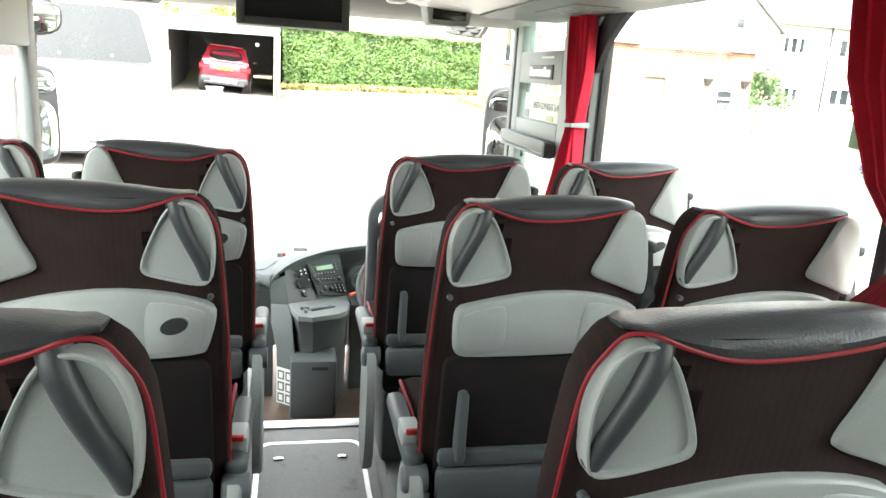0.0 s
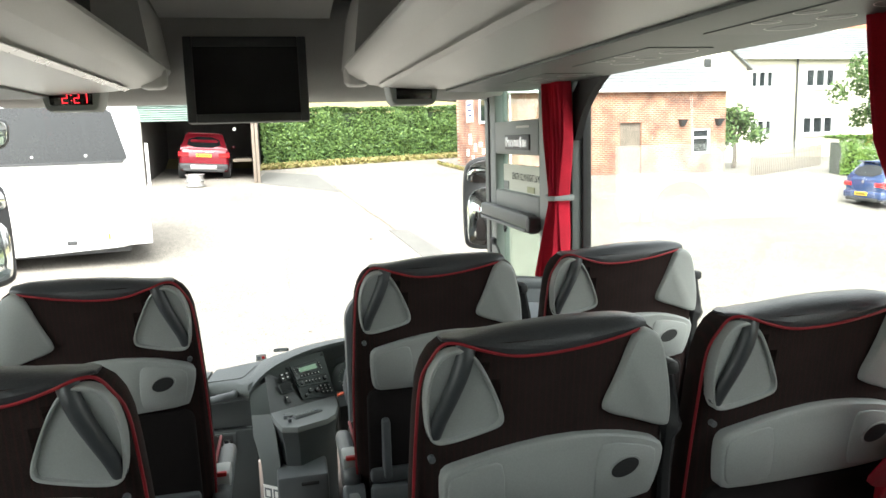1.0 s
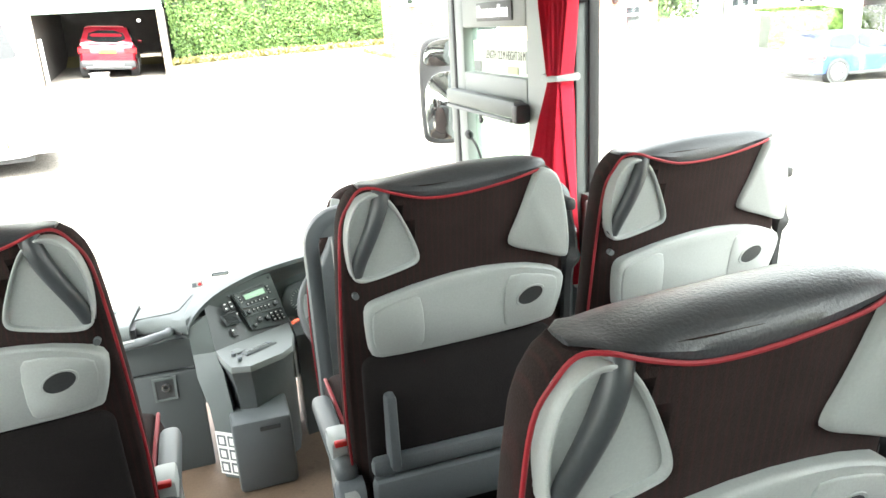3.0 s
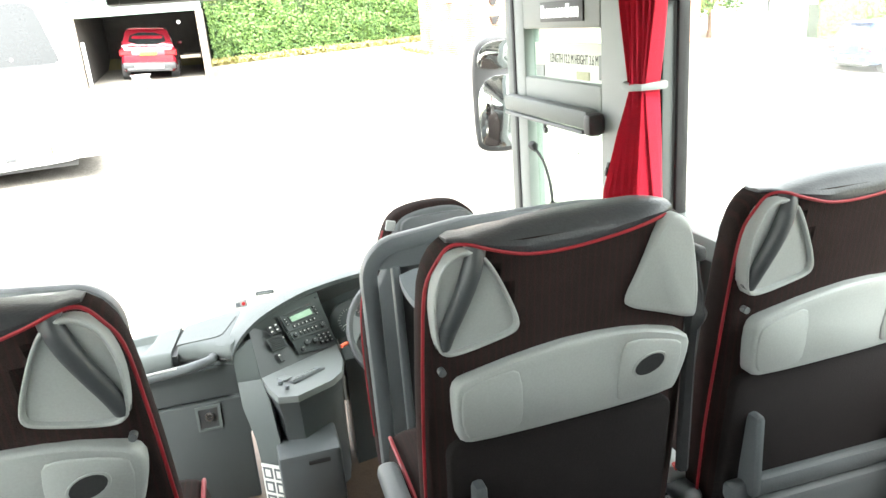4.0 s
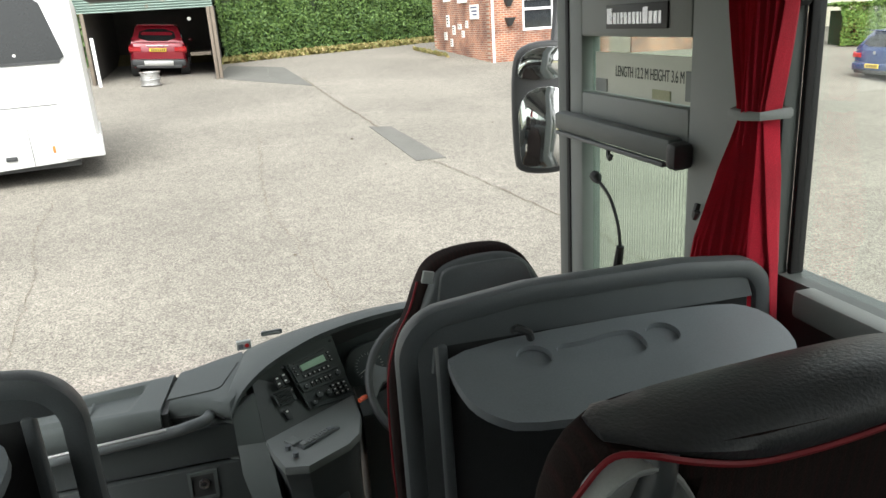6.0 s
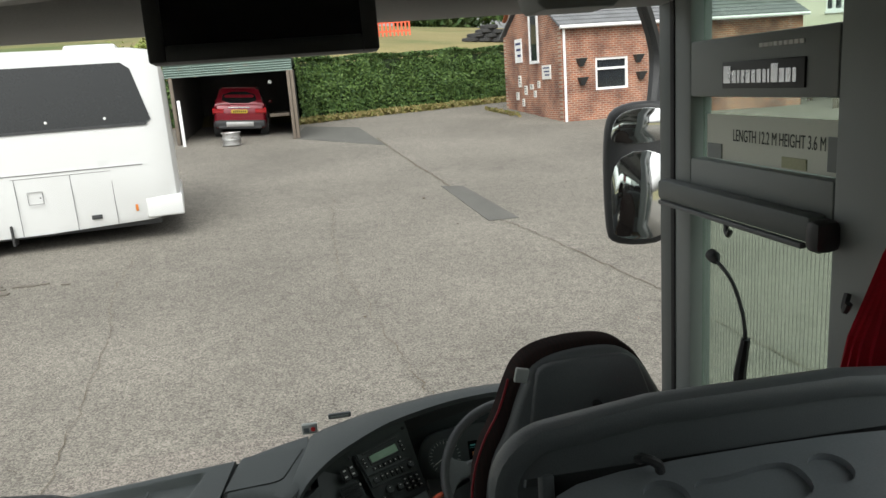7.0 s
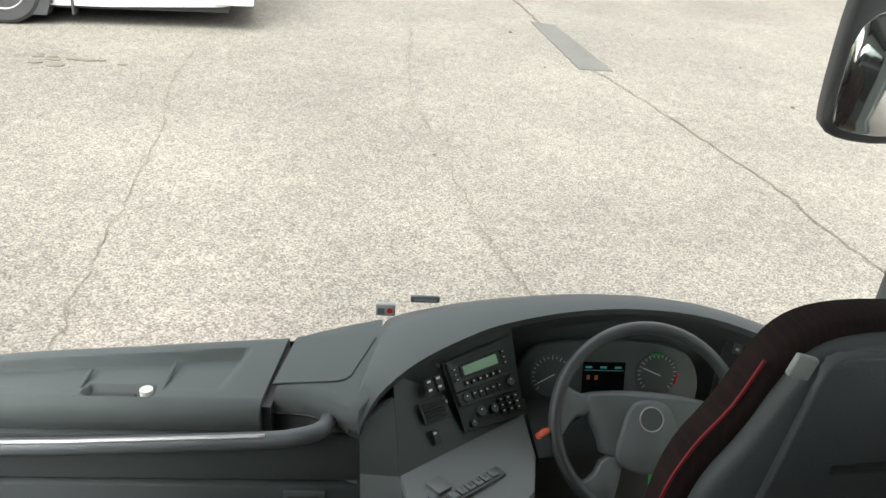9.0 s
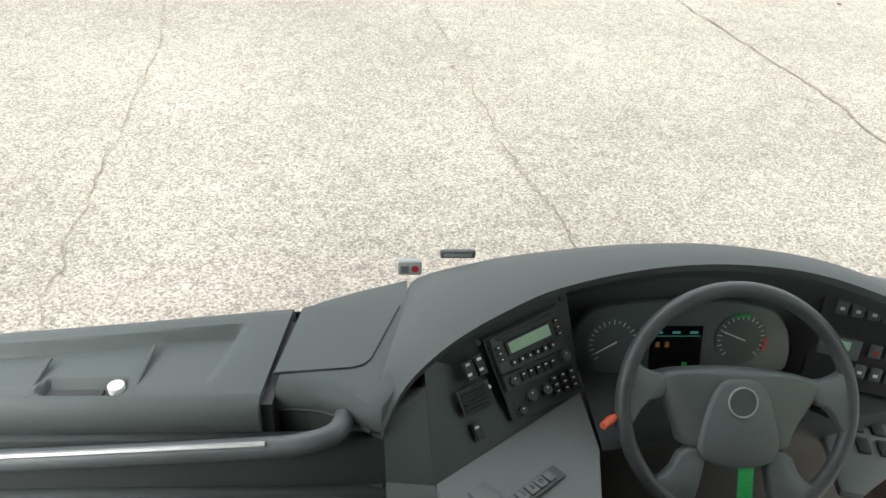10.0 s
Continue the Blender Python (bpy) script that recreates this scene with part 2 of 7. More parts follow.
# tint added to the unseen rear windows to cut light on the seats
M_REARPANE = glass("dimming_side_glass", (0.6, 0.64, 0.62), 1.0)
M_DRIVERPANE = glass("green_driver_glass", (0.74, 0.83, 0.77), 0.6)
M_PANE = glass("window_glass", (0.96, 0.98, 0.97), 0.5)
M_SIDEPANE = glass("side_window_glass", (0.93, 0.96, 0.94), 1.0)
M_MIRROR = mat("mirror_glass", (0.8, 0.82, 0.82), 0.03, 1, 0.0)
M_YARD = tarmac()
M_PATCH = mat("newer_tarmac_patch", (0.098, 0.097, 0.088), 0.95, 0, 0.2, 1.5, 70, 0.8, 0.2)
M_CRACK = mat("crack_dirt", (0.108, 0.093, 0.07), 1.0, 0, 0.3, 4, 60, 0, 0.1)
M_OIL = mat("oil_stain", (0.1, 0.088, 0.07), 0.7, 0, 0.3, 6, 60)
M_WHITE = mat("white_coach_paint", (0.60, 0.61, 0.60), 0.3, 0, 0.03, 1.5, 60, 0, 0.5, dirt=(0.62, 0.6, 0.55), dirt_at=0.68, dirt_scale=1.2, coat=0.3)
M_SEAM = mat("panel_gap", (0.09, 0.09, 0.09), 0.8)
M_TINT = mat("tinted_glass", (0.012, 0.014, 0.015), 0.04, 0, 0.1, 2, 30, 0, 0.5)
M_TYRE = mat("tyre", (0.03, 0.03, 0.03), 0.85, 0, 0.25, 9, 90, 0.3)
M_STEEL = mat("steel_rim", (0.42, 0.42, 0.41), 0.45, 0.8, 0.15, 8, 80, 0, 0.5, dirt=(0.2, 0.17, 0.14), dirt_at=0.56, dirt_scale=9)
M_AMBER = mat("amber_lens", (0.5, 0.16, 0.03), 0.3)
M_TIN = mat("green_grey_tin", (0.15, 0.205, 0.18), 0.55, 0.1, 0.15, 1.5, 40, 0, 0.5, dirt=(0.2, 0.15, 0.11), dirt_at=0.62, dirt_scale=2.5)
M_OLDWOOD = mat("weathered_timber", (0.14, 0.115, 0.09), 0.9, 0, 0.3, 4, 60, 0.4)
# dark tone that carries the gloom inside the garage and the outbuilding
M_SHED = mat("shaded_shed_inside", (0.055, 0.05, 0.045), 0.95, 0, 0.3, 3, 40)
M_CARRED = mat("red_car_paint", (0.24, 0.01, 0.022), 0.22, 0.2, 0.05, 3, 60, 0, 0.5, coat=0.8)
M_CARBLUE = mat("blue_car_paint", (0.022, 0.055, 0.165), 0.22, 0.3, 0.05, 3, 60, 0, 0.5, coat=0.8)
M_LAMP = mat("red_lens", (0.45, 0.02, 0.025), 0.15, 0, 0.05, spec=0.7)
M_PLATE = mat("yellow_plate", (0.75, 0.5, 0.03), 0.5)
M_BRICK = bricks()
M_BRICKGABLE = bricks("old_red_brick_gable", "Y")
M_SLATE = mat("slate", (0.13, 0.135, 0.14), 0.8, 0, 0.3, 2.5, 40, 0.3)
M_REDTILE = mat("red_roof_tile", (0.33, 0.12, 0.07), 0.9, 0, 0.2, 2, 40, 0.3)
M_RENDER = mat("cream_render", (0.62, 0.585, 0.47), 0.9, 0, 0.05, 1.2, 50, 0.2, dirt=(0.55, 0.52, 0.42), dirt_at=0.66)
M_UPVC = mat("white_upvc", (0.8, 0.8, 0.79), 0.4, 0, 0.03)
M_WINDK = mat("dark_window_pane", (0.02, 0.024, 0.028), 0.06, 0, 0.2, 1, 20, 0, 0.8)
M_GRASS = leafy("verge_grass", (0.12, 0.13, 0.035), (0.22, 0.17, 0.07))
M_FIELD = mat("dry_field", (0.2, 0.175, 0.085), 0.95, 0, 0.2, 0.08, 8, 0, 0.1, dirt=(0.09, 0.12, 0.045), dirt_at=0.5, dirt_scale=0.06)
M_HEDGE = leafy("hedge_leaf", (0.024, 0.058, 0.014), (0.09, 0.15, 0.034))
M_TREE = leafy("tree_leaf", (0.035, 0.075, 0.025), (0.11, 0.17, 0.05))
M_LIME = leafy("pale_leaf", (0.12, 0.17, 0.03), (0.26, 0.29, 0.06))
M_BOX = leafy("box_hedge_leaf", (0.045, 0.1, 0.016), (0.12, 0.19, 0.035))
# near-black green: the shade inside the hedges is put into this colour
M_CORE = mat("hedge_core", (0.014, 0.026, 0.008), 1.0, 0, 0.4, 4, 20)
M_BARK = mat("bark", (0.09, 0.07, 0.05), 0.95, 0, 0.3, 6, 60, 0.5)
M_TERRA = mat("terracotta", (0.32, 0.13, 0.07), 0.85)


# ---- mesh tools ----
def finish(ob, bm, material, sharp=38):
    bmesh.ops.recalc_face_normals(bm, faces=bm.faces)
    bm.to_mesh(ob.data)
    bm.free()
    if sharp:
        ob.data.shade_smooth()
        ob.data.set_sharp_from_angle(angle=radians(sharp))
    for mm in (material if isinstance(material, (list, tuple)) else [material]):
        ob.data.materials.append(mm)
    return ob


def part(name, bm, material, parent=None, label="", sharp=38):
    """One mesh object made of bm, under a thing or part."""
    ob = finish(new(name, bpy.data.meshes.new(name)), bm, material, sharp)
    if parent:
        ob.parent = parent
    return tagged(ob, label)


def single(name, bm, material, label, category, group="", kind="", sharp=38):
    return tagged(part(name, bm, material, None, "", sharp), label, category, group, kind)


def thing(name, label, category, group="", kind="", m=None):
    ob = new(name)
    ob.empty_display_size = 0.1
    if m:
        ob.matrix_basis = m
    return tagged(ob, label, category, group, kind)


def B():
    return bmesh.new()


def box(bm, x0, x1, y0, y1, z0, z1, bevel=0.0, seg=2, m=None):
    r = bmesh.ops.create_cube(bm, size=1, matrix=Matrix.Translation(((x0 + x1) / 2, (y0 + y1) / 2, (z0 + z1) / 2)) @ Matrix.Diagonal((x1 - x0, y1 - y0, z1 - z0, 1)))
    vs = r["verts"]
    if bevel:
        es = list({e for v in vs for e in v.link_edges})
        q = bmesh.ops.bevel(bm, geom=es, offset=bevel, segments=seg, profile=0.5, affect="EDGES", clamp_overlap=True)
        vs = list({v for f in q["faces"] for v in f.verts} | {v for v in vs if v.is_valid})
    if m:
        bmesh.ops.transform(bm, matrix=m, verts=vs)
    return bm


def round_poly(pts, n=2):
    """Corner-cutting of a closed polygon."""
    pts = [Vector(p) for p in pts]
    for _ in range(n):
        out = []
        for i, p in enumerate(pts):
            q = pts[(i + 1) % len(pts)]
            out += [p * 0.75 + q * 0.25, p * 0.25 + q * 0.75]
        pts = out
    return pts


def loft(bm, rows, close=True, caps=True):
    """Quads between rings of points."""
    vs = [[bm.verts.new(p) for p in r] for r in rows]
    for a, b in zip(vs, vs[1:]):
        k = len(a)
        for i in range(k if close else k - 1):
            j = (i + 1) % k
            bm.faces.new((a[i], a[j], b[j], b[i]))
    if caps and close:
        bm.faces.new(vs[0][::-1])
        bm.faces.new(vs[-1])
    return bm


def slab(bm, pts, d, lip=0.0, m=None):
    """Polygon in x,z (closed) as a plate that goes from y=0 to y=d, its y=0 face eased by lip."""
    c = Vector((sum(p[0] for p in pts) / len(pts), sum(p[1] for p in pts) / len(pts)))

    def ring(y, ins):
        out = []
        for p in pts:
            v = Vector((p[0], p[1])) - c
            k = max(0.0, 1 - ins / max(v.length, 1e-6))
            out.append((c.x + v.x * k, y, c.y + v.y * k))
        return out
    s = 1 if d > 0 else -1
    rows = [ring(0, lip), ring(s * lip * 0.4, lip * 0.35), ring(s * lip, 0), ring(d, 0)] if lip else [ring(0, 0), ring(d, 0)]
    if m:
        rows = [[m @ Vector(p) for p in r] for r in rows]
    return loft(bm, rows)


def ring_plate(bm, outer, inner, d, m=None):
    """A frame between two polygons with the same count, y=0 to y=d."""
    a = [(p[0], 0, p[1]) for p in outer]
    b = [(p[0], 0, p[1]) for p in inner]
    a2 = [(p[0], d, p[1]) for p in outer]
    b2 = [(p[0], d, p[1]) for p in inner]
    rows = [a, b, b2, a2, a]
    if m:
        rows = [[m @ Vector(p) for p in r] for r in rows]
    vs = [[bm.verts.new(p) for p in r] for r in rows[:4]]
    vs.append(vs[0])
    for u, v in zip(vs, vs[1:]):
        k = len(u)
        for i in range(k):
            bm.faces.new((u[i], u[(i + 1) % k], v[(i + 1) % k], v[i]))
    return bm


def tube(bm, pts, r, seg=8, closed=False, flat=1.0):
    """A round bar along points; r may be a list."""
    pts = [Vector(p) for p in pts]
    k = len(pts)
    rows, up = [], None
    for i, p in enumerate(pts):
        a, b = (pts[(i - 1) % k], pts[(i + 1) % k]) if closed else (pts[max(0, i - 1)], pts[min(k - 1, i + 1)])
        t = (b - a).normalized()
        if up is None:
            up = t.orthogonal().normalized()
        up = (up - t * up.dot(t)).normalized()
        s = t.cross(up)
        rr = r[i] if isinstance(r, (list, tuple)) else r
        rows.append([p + (up * math.cos(2 * math.pi * j / seg) + s * math.sin(2 * math.pi * j / seg) * flat) * rr for j in range(seg)])
    if closed:
        rows.append(rows[0])
        return loft(bm, rows, True, False)
    return loft(bm, rows)


def smooth_path(pts, n=4):
    """Catmull-Rom through points."""
    pts = [Vector(p) for p in pts]
    out = []
    for i in range(len(pts) - 1):
        p0, p1, p2, p3 = pts[max(0, i - 1)], pts[i], pts[i + 1], pts[min(len(pts) - 1, i + 2)]
        for j in range(n):
            t = j / n
            out.append(0.5 * (2 * p1 + (p2 - p0) * t + (2 * p0 - 5 * p1 + 4 * p2 - p3) * t * t + (3 * p1 - p0 - 3 * p2 + p3) * t ** 3))
    return out + [pts[-1]]


def disc(bm, r, d, seg=20, m=None, lip=0.0):
    """A cylinder along y from 0 to d."""
    return slab(bm, [(r * math.cos(2 * math.pi * i / seg), r * math.sin(2 * math.pi * i / seg)) for i in range(seg)], d, lip, m)


def lathe(bm, prof, seg=32, m=None):
    """Profile of (radius, y) turned about the y axis; closed profile."""
    rows = []
    for i in range(seg):
        a = 2 * math.pi * i / seg
        rows.append([(r * math.cos(a), y, r * math.sin(a)) for r, y in prof])
    rows.append(rows[0])
    if m:
        rows = [[m @ Vector(p) for p in q] for q in rows]
    vs = [[bm.verts.new(p) for p in q] for q in rows[:-1]]
    vs.append(vs[0])
    k = len(prof)
    for a, b in zip(vs, vs[1:]):
        for i in range(k):
            bm.faces.new((a[i], a[(i + 1) % k], b[(i + 1) % k], b[i]))
    return bm


def words(name, text, size, m, material, parent=None, label="", stretch=1.0):
    """Flat lettering as a mesh, in the built-in font, centred on m."""
    c = bpy.data.curves.new(name, "FONT")
    c.body, c.size, c.align_x, c.align_y, c.extrude = text, size, "CENTER", "CENTER", 0.0004
    tmp = bpy.data.objects.new(name, c)
    me = bpy.data.meshes.new_from_object(tmp)
    bpy.data.objects.remove(tmp)
    me.transform(m @ Matrix.Diagonal((stretch, 1, 1, 1)))
    me.materials.append(material)
    ob = new(name, me)
    if parent:
        ob.parent = parent
    return tagged(ob, label)


def leaves(bm, place, count, size, rng, up=0.3):
    """Scattered small leaf blades; place(rng) gives a point and its outward way."""
    verts, faces = [], []
    for _ in range(count):
        p, nrm = place(rng)
        d = Vector((rng.gauss(0, 1), rng.gauss(0, 1), rng.gauss(0, 1))) * 0.6 + Vector(nrm)
        d.z += up
        d.normalize()
        a = d.orthogonal().normalized()
        a = Matrix.Rotation(rng.uniform(0, 6.28), 3, d) @ a
        b = d.cross(a)
        s = size * rng.uniform(0.6, 1.4)
        k = len(verts)
        p = Vector(p)
        verts += [p - a * s, p - b * s * 0.5, p + a * s, p + b * s * 0.5]
        faces.append((k, k + 1, k + 2, k + 3))
    return verts, faces


def leaf_object(name, place, count, size, seed, material, parent=None, up=0.3):
    rng = random.Random(seed)
    v, f = leaves(None, place, count, size, rng, up)
    me = bpy.data.meshes.new(name)
    me.from_pydata([tuple(p) for p in v], [], f)
    me.materials.append(material)
    ob = new(name, me)
    if parent:
        ob.parent = parent
    return ob


def ground_z(x, y):
    return -1.93 - 0.025 * x + 0.0711 * y


def rrect(x0, x1, y0, y1, r, n=5):
    """A rounded rectangle as a closed outline."""
    out = []
    for cx, cy, a0 in ((x1 - r, y1 - r, 0), (x0 + r, y1 - r, 90), (x0 + r, y0 + r, 180), (x1 - r, y0 + r, 270)):
        for i in range(n + 1):
            a = radians(a0 + 90 * i / n)
            out.append((cx + r * math.cos(a), cy + r * math.sin(a)))
    return out


def round_frame(bm, outer, inner, d, m=None):
    """Like ring_plate, with a rounded section."""
    sec = [(0.0, 0.35), (0.08, 0.1), (0.3, 0.0), (0.7, 0.0), (0.92, 0.1), (1.0, 0.35), (1.0, 0.65), (0.92, 0.9), (0.7, 1.0), (0.3, 1.0), (0.08, 0.9), (0.0, 0.65)]
    rows = []
    for k, y in sec:
        r = [Vector((p[0] + (q[0] - p[0]) * k, y * d, p[1] + (q[1] - p[1]) * k)) for p, q in zip(outer, inner)]
        rows.append([m @ p for p in r] if m else r)
    vs = [[bm.verts.new(p) for p in r] for r in rows]
    vs.append(vs[0])
    for u, v in zip(vs, vs[1:]):
        k = len(u)
        for i in range(k):
            bm.faces.new((u[i], u[(i + 1) % k], v[(i + 1) % k], v[i]))
    return bm


# ---- coach structure ----
XR, XL, XC = 1.22, -1.30, -0.05     # side walls and middle line
Y_BACK, Y_FRONT = -3.0, 6.75


def structure(name, bm, material, label, category, sharp=38):
    return single(name, bm, material, label, category, kind="structure", sharp=sharp)


# floors
structure("floor", box(B(), -0.25, 0.23, Y_BACK, 4.72, -0.06, 0.0), M_FLOOR, "speckled grey vinyl aisle floor of the coach", "floor")
structure("floor_podium_right", box(B(), 0.23, XR, Y_BACK, 5.0, -0.06, 0.14, 0.01), M_FLOOR, "grey vinyl seat podium beside the aisle", "floor")
structure("floor_podium_left", box(B(), XL, -0.25, Y_BACK, 5.0, -0.06, 0.14, 0.01), M_FLOOR, "grey vinyl seat podium beside the aisle", "floor")
structure("floor_entrance", box(B(), XL, XR, 4.72, Y_FRONT, -0.62, -0.5), M_WOODF, "scuffed brown vinyl entrance floor by the driver", "floor")
bm = box(B(), -0.25, 0.23, 4.72, 4.735, -0.5, 0.0)
box(bm, XL, -0.25, 5.0, 5.015, -0.5, 0.14)
box(bm, 0.23, XR, 5.0, 5.015, -0.5, 0.14)
structure("step_riser", bm, M_DARK, "dark grey step risers down to the entrance", "step")
structure("trim_step_edge", box(B(), -0.25, 0.23, 4.675, 4.74, 0.0, 0.006, 0.002), M_EDGE, "worn aluminium nosing at the aisle's end", "trim")
hatch = thing("floor_hatch", "grey aisle floor hatch with a rounded aluminium frame", "hatch")
oc = rrect(-0.215, 0.195, 3.4, 4.56, 0.06)
ic = rrect(-0.197, 0.177, 3.418, 4.542, 0.045)
flat = Matrix(((1, 0, 0, 0), (0, 0, 1, 0), (0, -1, 0, 0.0045), (0, 0, 0, 1)))
part("frame", ring_plate(B(), oc, ic, 0.0035, flat), M_EDGE, hatch, "bare aluminium frame")
part("cover", slab(B(), ic, 0.003, 0, flat), M_FLOOR, hatch)
for x in (-0.13, 0.11):
    part("latch", box(B(), x - 0.018, x + 0.018, 4.42, 4.44, 0.005, 0.009, 0.002), M_CHROME, hatch, "metal latch")

# side walls below the windows, and the far back of the coach
for nm, x0, x1 in (("wall_right", XR, XR + 0.08), ("wall_left", XL - 0.08, XL)):
    bm = box(B(), x0, x1, Y_BACK, 5.36 if nm == "wall_right" else 4.95, -0.6, 0.86)
    box(bm, x0, x1, Y_BACK, 6.3, 1.84, 2.2)
    structure(nm, bm, M_TRIMDK, "dark grey coach side wall below the windows", "wall")
structure("wall_back", box(B(), XL, XR, Y_BACK - 0.08, Y_BACK, -0.1, 2.2), M_LINER, "grey rear bulkhead of the coach", "wall")
bm = box(B(), XL - 0.08, XR + 0.08, Y_BACK - 0.08, 6.0, 2.2, 2.26)
structure("ceiling", bm, M_LINER, "pale grey coach ceiling lining", "ceiling")
for nm, x0, x1 in (("trim_sill_right", XR - 0.06, XR), ("trim_sill_left", XL, XL + 0.06)):
    structure(nm, box(B(), x0, x1, Y_BACK, 4.9, 0.80, 0.87, 0.012), M_TRIM, "grey plastic window sill rail", "trim")

# side windows: panes and posts
WIN = [(-2.9, -1.5), (-1.46, 0.0), (0.04, 1.64), (1.68, 3.28), (3.32, 5.0)]
for side, x in (("right", XR + 0.04), ("left", XL - 0.04)):
    for i, (a, b) in enumerate(WIN):
        # the first three panes stay out of view and only dim the cabin
        w = structure("window_%s_%d" % (side, i + 1), box(B(), x - 0.003, x + 0.003, a, b, 0.85, 1.85), M_SIDEPANE if i > 2 else M_REARPANE, "large clear coach side window" if i > 2 else "unseen coach side window tinted to dim the seats", "window")
        w.visible_shadow = False
        p = structure("trim_post_%s_%d" % (side, i + 1), box(B(), x - 0.02, x + 0.02, b, b + (0.04 if i < 4 else 0.018), 0.86, 1.84, 0.006), M_RUBBER, "black rubber edge between side windows", "trim")

# the window pillar beside the driver, with two openings
def driver_panel(x0, x1, y0, y1, name, label, upper=True):
    """Grey pillar panel: a big frame with three openings, one over the other."""
    bm = B()
    box(bm, x0, x1, y0, y0 + 0.34, 0.3, 1.9, 0.012)                       # rear upright
    box(bm, x0, x1, y1 - 0.13, y1, 0.3, 1.9, 0.012)                       # front upright
    box(bm, x0, x1, y0 + 0.34, y1 - 0.13, 1.43, 1.60, 0.008)              # badge board
    box(bm, x0, x1, y0 + 0.34, y1 - 0.13, 1.135, 1.235, 0.008)            # rail
    box(bm, x0, x1, y0 + 0.34, y1 - 0.13, 1.82, 1.92, 0.008)
    box(bm, x0, x1, y0 + 0.34, y1 - 0.13, 0.18, 0.36, 0.008)
    return structure(name, bm, M_TRIM, label, "window frame")


P = driver_panel(1.19, 1.27, 5.05, 6.20, "window_frame_driver", "grey moulded frame round the driver's side windows")
bm = box(B(), 1.20, 1.28, 6.20, 6.32, 0.2, 1.95, 0.02)
structure("pillar_front_right", bm, M_TRIMDK, "dark grey front corner pillar of the coach", "pillar")
structure("trim_pillar_seal", box(B(), 1.185, 1.20, 6.17, 6.20, 0.3, 1.9, 0.004), M_RUBBER, "black rubber seal strip along the pillar", "trim")
structure("trim_window_post", box(B(), 1.2, 1.25, 5.02, 5.05, 0.5, 1.9, 0.01), M_TRIMDK, "dark grey post behind the driver's window", "pillar")
for a, b in ((1.60, 1.82), (1.235, 1.43), (0.36, 1.135)):
    w = structure("window_driver_%d" % round(a * 10), box(B(), 1.236, 1.241, 5.39, 6.07, a, b), M_DRIVERPANE, "clear driver's side window pane", "window")
    w.visible_shadow = False
# heated-pane wires
wires = B()
for i in range(40):
    y = 5.40 + i * 0.0165
    box(wires, 1.2332, 1.2338, y, y + 0.0009, 0.37, 1.13)
single("heating_wires", wires, M_TRIM, "fine heating wires in the driver's lower window pane", "wires", kind="stuff", sharp=0)

badge = thing("name_badge", "black badge strip with silver lettering on the window frame", "badge")
part("plate", box(B(), 1.183, 1.19, 5.50, 5.87, 1.455, 1.53, 0.002), M_BLACK, badge)
bx = 5.86
for k, wd in enumerate((0.042, 0.026, 0.018, 0.022, 0.026, 0.024, 0.026, 0.02, 0.014, 0.034, 0.026, 0.026, 0.02)):
    part("bar", box(B(), 1.181, 1.183, bx - wd + 0.005, bx, 1.47, 1.518 if k in (0, 9) else 1.505), M_CHROME, badge, "plain silver bar")
    bx -= wd + 0.001
notice = thing("notice_strip", "small pale printed notice strip above the badge", "sign")
for k in range(9):
    part("bar", box(B(), 1.187, 1.19, 5.68 - k * 0.021, 5.696 - k * 0.021, 1.562, 1.573), M_WHITEINK, notice)
card = thing("size_card", "white card with the coach's length and height in black", "sign")
part("sheet", box(B(), 1.222, 1.226, 5.40, 6.02, 1.238, 1.375), M_CARD, card)
face = Matrix(((0, 0, -1, 1.2205), (-1, 0, 0, 5.665), (0, 1, 0, 1.314), (0, 0, 0, 1)))
words("lettering", "LENGTH 12.2 M HEIGHT 3.6 M", 0.05, face, M_BLACKINK, card, "", 0.62)
part("sticker", box(B(), 1.218, 1.222, 5.53, 5.63, 1.243, 1.272), mat("faded_yellow_label", (0.45, 0.46, 0.3), 0.7), card, "faded yellowish label")
part("sticker", box(B(), 1.218, 1.222, 5.93, 6.01, 1.24, 1.285), M_TRIM, card, "grey round-marked label")
part("sticker", box(B(), 1.218, 1.222, 5.40, 5.45, 1.25, 1.335), M_DESK, card, "pale grey label")

blind = thing("roller_blind", "rolled-up grey sun blind in its cassette under the rail", "blind")
part("cassette", box(B(), 1.135, 1.19, 5.40, 6.20, 1.085, 1.155, 0.015), M_TRIMDK, blind)
part("end_cap", box(B(), 1.12, 1.19, 5.345, 5.40, 1.07, 1.15, 0.02), M_BLACK, blind, "black end cap")
part("pull_bar", box(B(), 1.13, 1.15, 5.42, 6.18, 1.07, 1.085, 0.004), M_DARK, blind)
part("hook", tube(B(), smooth_path([(1.15, 5.78, 1.08), (1.145, 5.775, 1.05), (1.14, 5.755, 1.04), (1.14, 5.745, 1.055)], 3), 0.008, 6), M_BLACK, blind, "black hook")
part("hook", tube(B(), smooth_path([(1.18, 5.31, 0.98), (1.165, 5.30, 0.955), (1.155, 5.285, 0.95), (1.155, 5.275, 0.97)], 3), 0.009, 6), M_BLACK, blind, "black coat hook")

